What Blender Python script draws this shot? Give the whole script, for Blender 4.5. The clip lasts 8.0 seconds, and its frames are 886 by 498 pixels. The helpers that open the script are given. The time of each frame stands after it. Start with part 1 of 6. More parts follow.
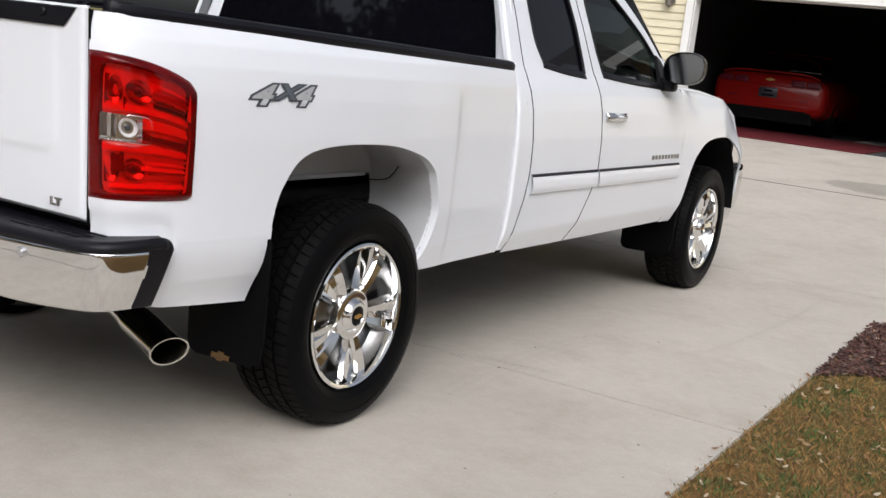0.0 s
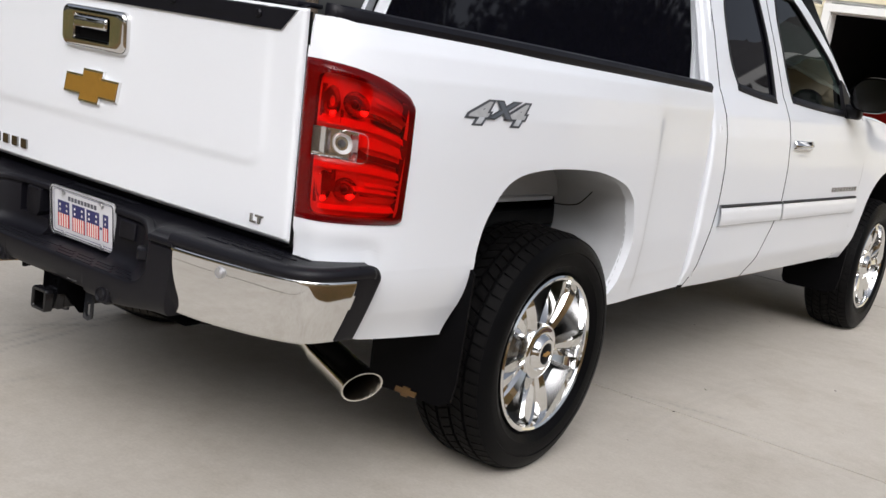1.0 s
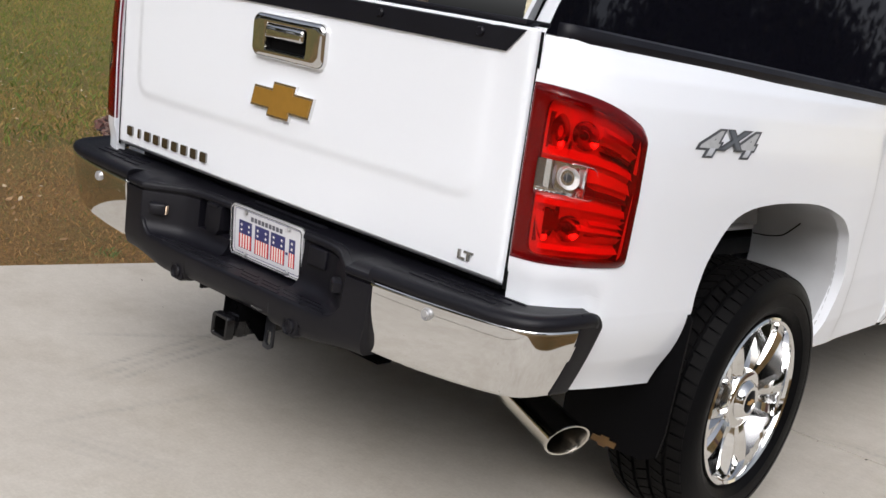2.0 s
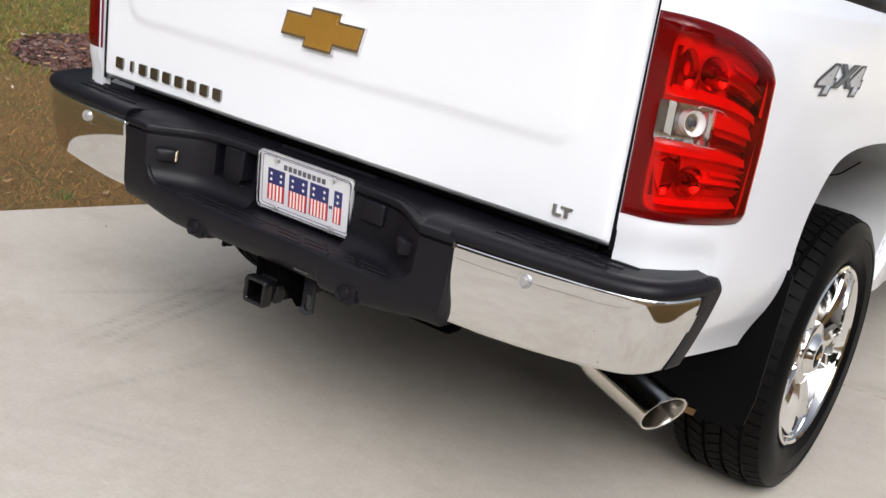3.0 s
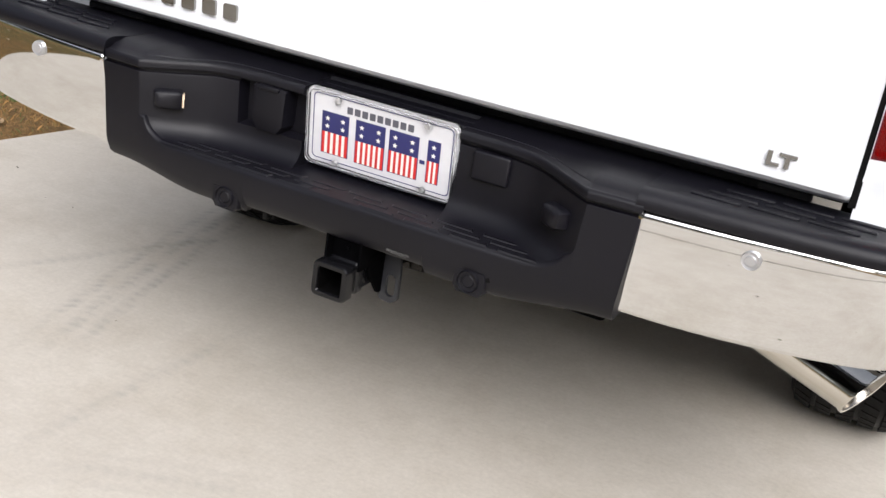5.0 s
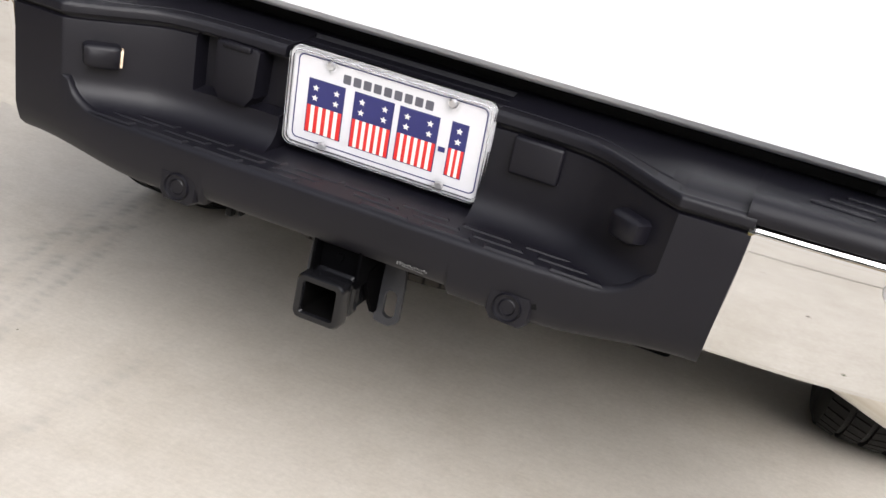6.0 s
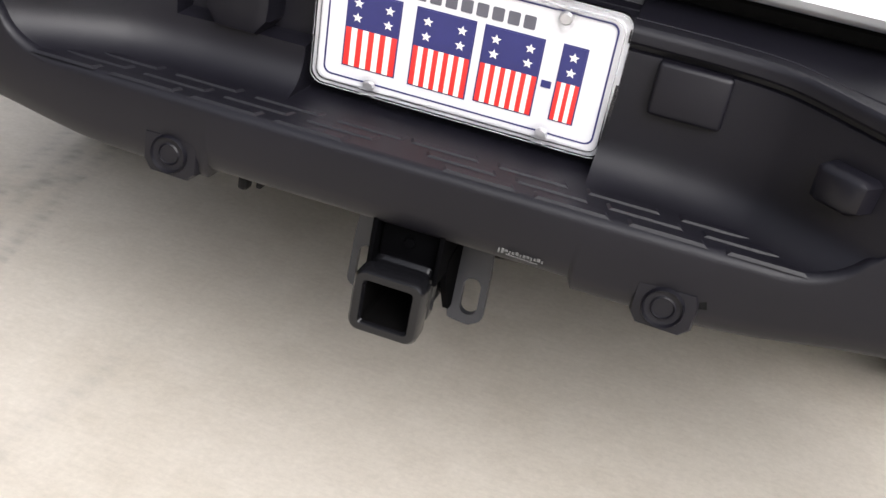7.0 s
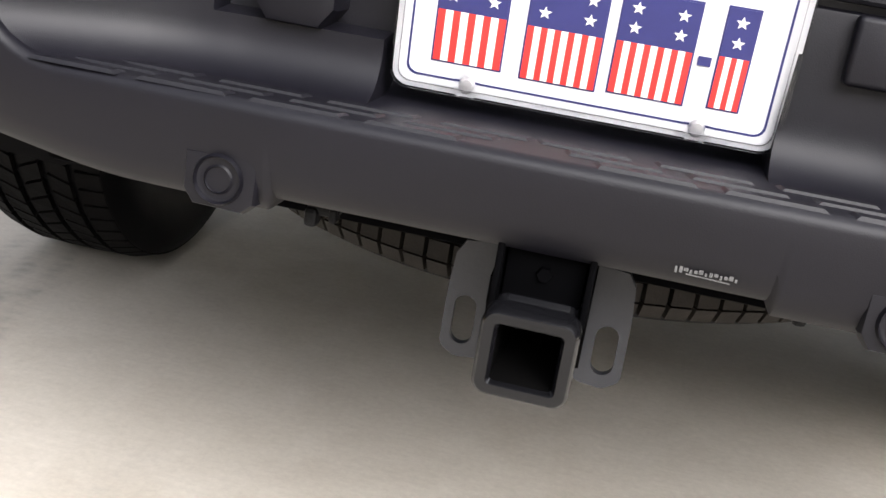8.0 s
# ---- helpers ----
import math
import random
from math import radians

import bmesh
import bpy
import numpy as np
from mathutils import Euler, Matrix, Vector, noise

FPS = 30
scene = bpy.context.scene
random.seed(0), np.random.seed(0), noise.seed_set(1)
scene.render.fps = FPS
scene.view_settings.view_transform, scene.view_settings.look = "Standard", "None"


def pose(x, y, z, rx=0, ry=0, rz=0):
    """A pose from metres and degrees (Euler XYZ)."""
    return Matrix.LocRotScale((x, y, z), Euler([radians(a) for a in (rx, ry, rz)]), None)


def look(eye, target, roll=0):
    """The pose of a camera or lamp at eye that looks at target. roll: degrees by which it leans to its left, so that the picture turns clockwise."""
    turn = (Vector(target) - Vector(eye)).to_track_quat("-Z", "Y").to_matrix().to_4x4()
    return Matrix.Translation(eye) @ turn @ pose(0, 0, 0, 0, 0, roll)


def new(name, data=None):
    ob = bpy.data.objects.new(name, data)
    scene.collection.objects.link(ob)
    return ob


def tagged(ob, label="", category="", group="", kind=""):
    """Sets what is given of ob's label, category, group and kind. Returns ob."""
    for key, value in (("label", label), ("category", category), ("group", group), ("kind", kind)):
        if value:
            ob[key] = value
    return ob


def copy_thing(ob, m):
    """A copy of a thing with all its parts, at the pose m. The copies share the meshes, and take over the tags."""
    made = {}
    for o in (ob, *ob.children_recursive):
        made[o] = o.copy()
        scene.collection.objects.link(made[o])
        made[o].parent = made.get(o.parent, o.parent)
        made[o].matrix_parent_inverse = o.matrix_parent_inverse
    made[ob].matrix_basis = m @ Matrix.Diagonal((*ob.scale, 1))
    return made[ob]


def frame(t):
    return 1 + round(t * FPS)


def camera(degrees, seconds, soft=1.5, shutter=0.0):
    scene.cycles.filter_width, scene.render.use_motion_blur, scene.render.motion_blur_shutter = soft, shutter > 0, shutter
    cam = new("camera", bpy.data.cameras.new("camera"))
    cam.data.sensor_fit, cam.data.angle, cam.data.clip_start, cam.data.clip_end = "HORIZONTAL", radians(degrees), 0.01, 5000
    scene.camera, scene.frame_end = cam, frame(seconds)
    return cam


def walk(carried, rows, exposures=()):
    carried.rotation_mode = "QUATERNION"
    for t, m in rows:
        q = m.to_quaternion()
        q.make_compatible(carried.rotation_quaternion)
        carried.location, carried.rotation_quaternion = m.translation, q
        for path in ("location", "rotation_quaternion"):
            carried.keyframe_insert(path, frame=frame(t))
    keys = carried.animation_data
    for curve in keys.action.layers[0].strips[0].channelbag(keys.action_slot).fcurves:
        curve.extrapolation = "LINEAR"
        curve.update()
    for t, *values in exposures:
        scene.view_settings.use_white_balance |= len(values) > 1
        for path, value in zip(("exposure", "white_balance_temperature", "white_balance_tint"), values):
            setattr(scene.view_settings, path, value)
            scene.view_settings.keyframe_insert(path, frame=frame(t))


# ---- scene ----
cam = camera(44.8, 8.0)
PATH = [
    (0, (3.005, -1.732, 1.325), (2.0, -0.042, 0.957), 6.5),
    (0.5, (2.802, -1.661, 1.289), (1.704, -0.027, 0.939), 8.1),
    (1, (2.538, -1.688, 1.303), (1.405, -0.084, 0.925), 8.8),
    (1.5, (2.353, -1.701, 1.321), (1.14, -0.159, 0.931), 7.7),
    (2, (2.141, -1.67, 1.331), (0.88, -0.179, 0.902), 9.8),
    (2.2, (2.041, -1.664, 1.328), (0.759, -0.195, 0.886), 9.3),
    (3.3, (1.472, -1.663, 1.238), (0.478, -0.024, 0.669), 10.5),
    (3.5, (1.381, -1.6, 1.232), (0.406, 0.044, 0.644), 10.1),
    (4, (1.194, -1.531, 1.228), (0.243, 0.111, 0.594), 10.2),
    (4.5, (1.011, -1.505, 1.21), (0.166, 0.167, 0.508), 10.4),
    (4.7, (0.945, -1.483, 1.207), (0.14, 0.199, 0.483), 9.5),
    (5.8, (0.56, -1.211, 1.066), (-0.034, 0.557, 0.344), 12.3),
    (6, (0.508, -1.145, 1.053), (-0.038, 0.632, 0.316), 12.8),
    (6.5, (0.34, -0.989, 0.999), (-0.038, 0.806, 0.202), 12.5),
    (7, (0.219, -0.819, 0.939), (-0.154, 0.937, 0.058), 11.7),
    (7.5, (0.091, -0.699, 0.852), (-0.235, 1.079, -0.003), 12.2),
    (8, (0.036, -0.67, 0.734), (-0.258, 1.21, 0.118), 9.2),
]
EXPOSURES = [(t, e, 6190 + 10 * t, 12) for t, e in ((0.0, 0.21), (1.5, 0.26), (3.5, 0.56), (4.5, 0.73), (6.0, 1.0), (7.0, 1.22), (7.5, 1.38), (8.0, 1.62))]
walk(cam, [(t, look(eye, target, roll)) for t, eye, target, roll in PATH],
     exposures=EXPOSURES)

# ---- daylight: soft overcast sky with a wide, weak sun ----
world = bpy.data.worlds.new("overcast_sky")
scene.world = world
world.use_nodes = True
wt = world.node_tree
sky = wt.nodes.new("ShaderNodeTexSky")
sky.sky_type = "NISHITA"
sky.sun_disc = False
sky.sun_elevation = radians(37.2)
sky.sun_rotation = radians(146.3)
sky.air_density, sky.dust_density, sky.ozone_density = 1.0, 6.0, 0.6
wt.nodes["Background"].inputs["Strength"].default_value = 0.15
grey = wt.nodes.new("ShaderNodeRGBToBW")
wt.links.new(sky.outputs["Color"], grey.inputs["Color"])
cloud = wt.nodes.new("ShaderNodeMix")
cloud.data_type = "RGBA"
cloud.inputs[0].default_value = 0.72
wt.links.new(sky.outputs["Color"], cloud.inputs[6])
wt.links.new(grey.outputs["Val"], cloud.inputs[7])
wt.links.new(cloud.outputs[2], wt.nodes["Background"].inputs["Color"])
sun_data = bpy.data.lights.new("sun", "SUN")
sun_data.energy, sun_data.angle, sun_data.color = 1.15, radians(65), (1.0, 0.985, 0.96)
sun = new("sun", sun_data)
sun.matrix_world = look((4.6, -6.9, 6.3), (0, 0, 0))

# ---- materials ----
def nodes_of(name):
    m = bpy.data.materials.new(name)
    m.use_nodes = True
    nt = m.node_tree
    return m, nt, nt.nodes["Principled BSDF"]


def tex_noise(nt, scale, detail=4.0, rough=0.6, stretch=None, coord="Object"):
    tc = nt.nodes.new("ShaderNodeTexCoord")
    n = nt.nodes.new("ShaderNodeTexNoise")
    n.inputs["Scale"].default_value = scale
    n.inputs["Detail"].default_value = detail
    n.inputs["Roughness"].default_value = rough
    if stretch:
        mp = nt.nodes.new("ShaderNodeMapping")
        mp.inputs["Scale"].default_value = stretch
        nt.links.new(tc.outputs[coord], mp.inputs["Vector"])
        nt.links.new(mp.outputs["Vector"], n.inputs["Vector"])
    else:
        nt.links.new(tc.outputs[coord], n.inputs["Vector"])
    return n.outputs["Fac"]


def ramp(nt, fac, stops):
    r = nt.nodes.new("ShaderNodeValToRGB")
    while len(r.color_ramp.elements) < len(stops):
        r.color_ramp.elements.new(0.5)
    for e, (p, c) in zip(r.color_ramp.elements, stops):
        e.position = p
        e.color = (*c, 1) if len(c) == 3 else c
    nt.links.new(fac, r.inputs["Fac"])
    return r.outputs["Color"]


def mixc(nt, fac, a, b, mode="MIX"):
    n = nt.nodes.new("ShaderNodeMix")
    n.data_type, n.blend_type = "RGBA", mode
    for sock, v in ((n.inputs[0], fac), (n.inputs[6], a), (n.inputs[7], b)):
        if isinstance(v, (int, float)):
            sock.default_value = v
        elif isinstance(v, tuple):
            sock.default_value = (*v, 1)
        else:
            nt.links.new(v, sock)
    return n.outputs[2]


def calc(nt, op, x, y=None, z=None):
    n = nt.nodes.new("ShaderNodeMath")
    n.operation = op
    for k, v in enumerate((x, y, z)):
        if v is None:
            continue
        if isinstance(v, (int, float)):
            n.inputs[k].default_value = v
        else:
            nt.links.new(v, n.inputs[k])
    return n.outputs[0]


def bump(nt, bsdf, fac, strength, dist=0.01):
    b = nt.nodes.new("ShaderNodeBump")
    b.inputs["Strength"].default_value = strength
    b.inputs["Distance"].default_value = dist
    nt.links.new(fac, b.inputs["Height"])
    nt.links.new(b.outputs["Normal"], bsdf.inputs["Normal"])


def simple(name, base, rough=0.5, metal=0.0, var=0.12, scale=30.0, bumps=0.0, bscale=200.0, coat=0.0, rvar=0.0, spec=0.5):
    """Base colour with two scales of variation and fine relief."""
    m, nt, b = nodes_of(name)
    lo = tuple(c * (1 - var) for c in base)
    hi = tuple(min(1, c * (1 + var)) for c in base)
    big = ramp(nt, tex_noise(nt, scale * 0.12, 3), [(0.3, lo), (0.7, hi)])
    col = mixc(nt, 0.5, big, ramp(nt, tex_noise(nt, scale, 5), [(0.3, lo), (0.7, hi)]))
    nt.links.new(col, b.inputs["Base Color"])
    b.inputs["Roughness"].default_value = rough
    b.inputs["Metallic"].default_value = metal
    b.inputs["Coat Weight"].default_value = coat
    b.inputs["Coat Roughness"].default_value = 0.03
    b.inputs["Specular IOR Level"].default_value = spec
    if rvar:
        rr = ramp(nt, tex_noise(nt, scale * 0.3, 5), [(0.3, (max(0, rough - rvar),) * 3), (0.7, (rough + rvar,) * 3)])
        nt.links.new(rr, b.inputs["Roughness"])
    if bumps:
        bump(nt, b, tex_noise(nt, bscale, 3), bumps, 0.002)
    return m


M_WHITE = simple("white_car_paint", (0.805, 0.828, 0.862), 0.3, 0, 0.004, 4, 0, coat=0.7)
M_SEAM = simple("dark_seam", (0.006, 0.006, 0.006), 0.8, 0, 0.1, spec=0.05)
M_CHROME = simple("chrome", (0.78, 0.775, 0.765), 0.045, 1.0, 0.02, 6, rvar=0.02)
M_WHEEL = simple("chrome_clad_wheel", (0.84, 0.84, 0.83), 0.055, 1.0, 0.03, 8, rvar=0.02)
M_STEEL = simple("polished_steel", (0.62, 0.60, 0.56), 0.16, 1.0, 0.05, 20, rvar=0.05)
M_BLACKPLASTIC = simple("grained_black_plastic", (0.0034, 0.0031, 0.0056), 0.49, 0, 0.25, 8, 0.10, 900, rvar=0.06, spec=0.31)
M_PAD = simple("ribbed_black_pad", (0.0036, 0.0034, 0.0062), 0.50, 0, 0.25, 12, 0.12, 900, rvar=0.06, spec=0.30)
M_RUBBER = simple("tyre_rubber", (0.0026, 0.0026, 0.0030), 0.42, 0, 0.35, 10, 0.25, 300, rvar=0.08, spec=0.065)
M_TREAD = simple("worn_tread_rubber", (0.0045, 0.0042, 0.0043), 0.6, 0, 0.45, 24, 0.3, 260, spec=0.08)
# spare's tread: browner and lighter than the road wheels' tread
M_SPARETREAD = simple("dusty_tread_rubber", (0.013, 0.011, 0.009), 0.7, 0, 0.5, 30, 0.3, 260, spec=0.2)
M_FLAP = simple("flap_rubber", (0.0022, 0.0021, 0.0026), 0.5, 0, 0.3, 8, 0.3, 500, rvar=0.06, spec=0.06)
M_FRAME = simple("black_frame_paint", (0.006, 0.006, 0.0065), 0.55, 0, 0.4, 6, 0.2, 120, rvar=0.1, spec=0.12)
M_HITCH = simple("gloss_black_paint", (0.0045, 0.0045, 0.0053), 0.24, 0, 0.3, 12, 0.1, 200, coat=0.15, rvar=0.06, spec=0.3)
M_HITCHGREY = simple("scuffed_grey_steel", (0.019, 0.020, 0.024), 0.42, 0.1, 0.25, 18, 0.2, 250)
M_GOLD = simple("gold_enamel", (0.50, 0.27, 0.045), 0.32, 0.55, 0.1, 40, 0.1, 500, coat=0.6)
# body white greyed: shade inside the wheel arch is put into the paint
M_LINER = simple("painted_wheelhouse", (0.47, 0.48, 0.49), 0.45, 0, 0.12, 6, 0.1, 60)


def glass_mat(name, tint, rough=0.0, ior=1.45):
    m, nt, b = nodes_of(name)
    b.inputs["Base Color"].default_value = (*tint, 1)
    b.inputs["Roughness"].default_value = rough
    b.inputs["Transmission Weight"].default_value = 1.0
    b.inputs["IOR"].default_value = ior
    return m


M_PRIVACY = simple("privacy_glass", (0.003, 0.003, 0.005), 0.03, 0, 0.1, 2, spec=0.56)
M_PRIVACYSIDE = simple("dark_side_glass", (0.003, 0.003, 0.005), 0.03, 0, 0.1, 2, spec=0.2)
M_TINT = glass_mat("tinted_glass", (0.028, 0.045, 0.035), 0.0, 1.25)
M_ACRYLIC = glass_mat("clear_acrylic", (0.90, 0.91, 0.92), 0.02, 1.42)
M_CLEAR = glass_mat("clear_plastic", (0.95, 0.95, 0.95), 0.01, 1.12)
M_REDLENS = glass_mat("red_lens", (0.86, 0.050, 0.030), 0.0, 1.04)
M_REDLENS.node_tree.nodes["Principled BSDF"].inputs["Coat Weight"].default_value = 0.5
M_REDDARK = simple("dark_red_lens_border", (0.13, 0.012, 0.026), 0.12, 0, 0.1, 30, coat=0.3, spec=0.35)
M_REFLECTOR = simple("lamp_reflector", (0.94, 0.93, 0.92), 0.25, 0.12, 0.03, 40, 0.15, 300)


STAIN = (1.25, 10.75, 0.95, 0.42)


def concrete_mat():
    m, nt, b = nodes_of("broom_finished_concrete")
    base = ramp(nt, tex_noise(nt, 0.9, 5, 0.6), [(0.3, (0.488, 0.450, 0.388)), (0.7, (0.580, 0.540, 0.472))])
    fine = ramp(nt, tex_noise(nt, 90, 4, 0.7), [(0.25, (0.90, 0.90, 0.90)), (0.7, (1.04, 1.04, 1.04))])
    c = mixc(nt, 1.0, base, fine, "MULTIPLY")
    mottle = ramp(nt, tex_noise(nt, 14, 6, 0.75), [(0.3, (0.925, 0.915, 0.90)), (0.7, (1.035, 1.035, 1.04))])
    c = mixc(nt, 1.0, c, mottle, "MULTIPLY")
    brush = ramp(nt, tex_noise(nt, 1.0, 4, 0.75, (14, 120, 1)), [(0.3, (0.965, 0.963, 0.96)), (0.7, (1.018, 1.018, 1.018))])
    c = mixc(nt, 1.0, c, brush, "MULTIPLY")
    stain = ramp(nt, tex_noise(nt, 2.3, 6, 0.65), [(0.50, (1, 1, 1)), (0.72, (0.83, 0.81, 0.77))])
    c = mixc(nt, 0.8, c, stain, "MULTIPLY")
    # old tyre tracks: soft bands with the print of the tread
    tc = nt.nodes.new("ShaderNodeTexCoord")
    sep = nt.nodes.new("ShaderNodeSeparateXYZ")
    nt.links.new(tc.outputs["Object"], sep.inputs[0])
    wob = tex_noise(nt, 14, 5, 0.7)
    for x0, y0, ang, half, length, curl, k in ((-0.73, 0.05, 107, 0.105, 1.3, 0.05, 0.44), (-0.50, -0.25, 91, 0.035, 0.8, 0.05, 0.26), (-1.18, 0.25, 66, 0.03, 0.9, 0.0, 0.28), (-0.45, -0.2, 30, 0.06, 0.45, 0.2, 0.26),
                                             (1.05, 1.6, 100, 0.09, 1.6, 0.12, 0.14), (0.80, 2.3, 20, 0.05, 0.45, 0.3, 0.4), (1.5, 3.2, 80, 0.05, 2.2, -0.05, 0.25)):
        ca, sa = math.cos(radians(ang)), math.sin(radians(ang))
        dx, dy = calc(nt, "SUBTRACT", sep.outputs[0], x0), calc(nt, "SUBTRACT", sep.outputs[1], y0)
        v = calc(nt, "ADD", calc(nt, "MULTIPLY", dx, ca), calc(nt, "MULTIPLY", dy, sa))
        u = calc(nt, "ADD", calc(nt, "MULTIPLY", dx, -sa), calc(nt, "MULTIPLY", dy, ca))
        u = calc(nt, "ADD", u, calc(nt, "MULTIPLY", calc(nt, "MULTIPLY", v, v), curl))
        u = calc(nt, "ADD", u, calc(nt, "MULTIPLY", calc(nt, "SUBTRACT", wob, 0.5), 0.05))
        across = calc(nt, "SUBTRACT", 1.0, calc(nt, "POWER", calc(nt, "MINIMUM", calc(nt, "DIVIDE", calc(nt, "ABSOLUTE", u), half), 1.0), 4.0))
        w = calc(nt, "ABSOLUTE", calc(nt, "SUBTRACT", calc(nt, "DIVIDE", v, length), 0.5))
        along = calc(nt, "MINIMUM", calc(nt, "MAXIMUM", calc(nt, "MULTIPLY", calc(nt, "SUBTRACT", 0.5, w), 5.0), 0.0), 1.0)
        tread = calc(nt, "ADD", 0.75, calc(nt, "MULTIPLY", 0.25, calc(nt, "SINE", calc(nt, "ADD", calc(nt, "MULTIPLY", v, 190.0), calc(nt, "MULTIPLY", calc(nt, "ABSOLUTE", u), 60.0)))))
        bands = calc(nt, "ADD", 0.6, calc(nt, "MULTIPLY", 0.4, calc(nt, "COSINE", calc(nt, "MULTIPLY", u, 110.0))))
        patch = calc(nt, "MINIMUM", calc(nt, "MAXIMUM", calc(nt, "MULTIPLY", calc(nt, "SUBTRACT", wob, 0.36), 4.5), 0.0), 1.0)
        f = calc(nt, "MULTIPLY", calc(nt, "MULTIPLY", across, along), calc(nt, "MULTIPLY", calc(nt, "MULTIPLY", tread, bands), patch))
        c = mixc(nt, calc(nt, "MULTIPLY", f, k), c, (0.17, 0.16, 0.145))
    # old damp stain beside the far joint
    qx, qy = calc(nt, "DIVIDE", calc(nt, "SUBTRACT", sep.outputs[0], STAIN[0]), STAIN[2]), calc(nt, "DIVIDE", calc(nt, "SUBTRACT", sep.outputs[1], STAIN[1]), STAIN[3])
    rad = calc(nt, "ADD", calc(nt, "MULTIPLY", qx, qx), calc(nt, "MULTIPLY", qy, qy))
    rad = calc(nt, "ADD", rad, calc(nt, "MULTIPLY", calc(nt, "SUBTRACT", tex_noise(nt, 2.5, 5), 0.5), 1.6))
    spot = calc(nt, "MINIMUM", calc(nt, "MAXIMUM", calc(nt, "MULTIPLY", calc(nt, "SUBTRACT", 1.0, rad), 3.0), 0.0), 0.5)
    c = mixc(nt, spot, c, (0.20, 0.185, 0.16))
    nt.links.new(c, b.inputs["Base Color"])
    b.inputs["Roughness"].default_value = 0.82
    bump(nt, b, tex_noise(nt, 1.0, 4, 0.7, (90, 260, 40)), 0.10, 0.003)
    return m


M_CONCRETE = concrete_mat()


def lawn_mat():
    m, nt, b = nodes_of("dry_autumn_lawn")
    a = ramp(nt, tex_noise(nt, 0.5, 6, 0.65), [(0.3, (0.13, 0.12, 0.03)), (0.5, (0.23, 0.135, 0.040)), (0.7, (0.32, 0.17, 0.056))])
    tc = nt.nodes.new("ShaderNodeTexCoord")
    sep = nt.nodes.new("ShaderNodeSeparateXYZ")
    nt.links.new(tc.outputs["Object"], sep.inputs[0])
    far = calc(nt, "MULTIPLY", calc(nt, "SUBTRACT", calc(nt, "ADD", calc(nt, "MULTIPLY", sep.outputs[0], -1.0), calc(nt, "MULTIPLY", tex_noise(nt, 0.8, 5), 4.0)), 6.0), 0.28)
    far = calc(nt, "MINIMUM", calc(nt, "MAXIMUM", far, 0.0), 0.6)
    a = mixc(nt, far, a, ramp(nt, tex_noise(nt, 3.0, 5), [(0.3, (0.10, 0.13, 0.018)), (0.7, (0.18, 0.155, 0.030))]))
    f = ramp(nt, tex_noise(nt, 45, 5, 0.75), [(0.3, (0.45, 0.45, 0.45)), (0.7, (1.35, 1.35, 1.35))])
    nt.links.new(mixc(nt, 1.0, a, f, "MULTIPLY"), b.inputs["Base Color"])
    b.inputs["Roughness"].default_value = 0.95
    bump(nt, b, tex_noise(nt, 60, 5, 0.8), 0.9, 0.03)
    return m


M_LAWN = lawn_mat()


def island_mat(name, stops, rough=0.8):
    """Colour that differs from piece to piece of one mesh."""
    m, nt, b = nodes_of(name)
    g = nt.nodes.new("ShaderNodeNewGeometry")
    c = ramp(nt, g.outputs["Random Per Island"], stops)
    f = ramp(nt, tex_noise(nt, 60, 4), [(0.3, (0.75, 0.75, 0.75)), (0.7, (1.15, 1.15, 1.15))])
    nt.links.new(mixc(nt, 1.0, c, f, "MULTIPLY"), b.inputs["Base Color"])
    b.inputs["Roughness"].default_value = rough
    return m


# ---- mesh helpers ----
def obj(name, bm, material, smooth=True, angle=35, face=None):
    me = bpy.data.meshes.new(name)
    bmesh.ops.recalc_face_normals(bm, faces=bm.faces[:])
    if face is not None:
        fv = Vector(face)
        if sum(f.normal.dot(fv) * f.calc_area() for f in bm.faces) < 0:
            bmesh.ops.reverse_faces(bm, faces=bm.faces[:])
    if smooth:
        lim = radians(angle)
        for f in bm.faces:
            f.smooth = True
        for e in bm.edges:
            if len(e.link_faces) == 2 and e.calc_face_angle(0) > lim:
                e.smooth = False
    bm.to_mesh(me)
    bm.free()
    for mt in (material if isinstance(material, (list, tuple)) else [material]):
        me.materials.append(mt)
    return new(name, me)


def part(name, bm, material, parent, label="", smooth=True, angle=35, solid=0.0, off=-1.0, face=None):
    ob = obj(name, bm, material, smooth, angle, face)
    ob.parent = parent
    if label:
        tagged(ob, label)
    if solid:
        md = ob.modifiers.new("thickness", "SOLIDIFY")
        md.thickness, md.offset = solid, off
    return ob


def thing(name, bm, material, label, category, group="", kind="", smooth=True, angle=35):
    return tagged(obj(name, bm, material, smooth, angle), label, category, group, kind)


def empty(name, m, label, category, group=""):
    e = new(name)
    e.matrix_world = m
    e.empty_display_size = 0.2
    return tagged(e, label, category, group)


def box(bm, c, s, bevel=0.0, seg=2, m=None):
    r = bmesh.ops.create_cube(bm, size=1.0)
    vs = r["verts"]
    bmesh.ops.scale(bm, vec=s, verts=vs)
    if bevel:
        es = list({e for v in vs for e in v.link_edges})
        g = bmesh.ops.bevel(bm, geom=es, offset=bevel, segments=seg, affect="EDGES", profile=0.5)
        vs = list({v for v in vs if v.is_valid} | set(g["verts"]))
    if m is not None:
        bmesh.ops.transform(bm, matrix=m, verts=vs)
    bmesh.ops.translate(bm, vec=c, verts=vs)
    return vs


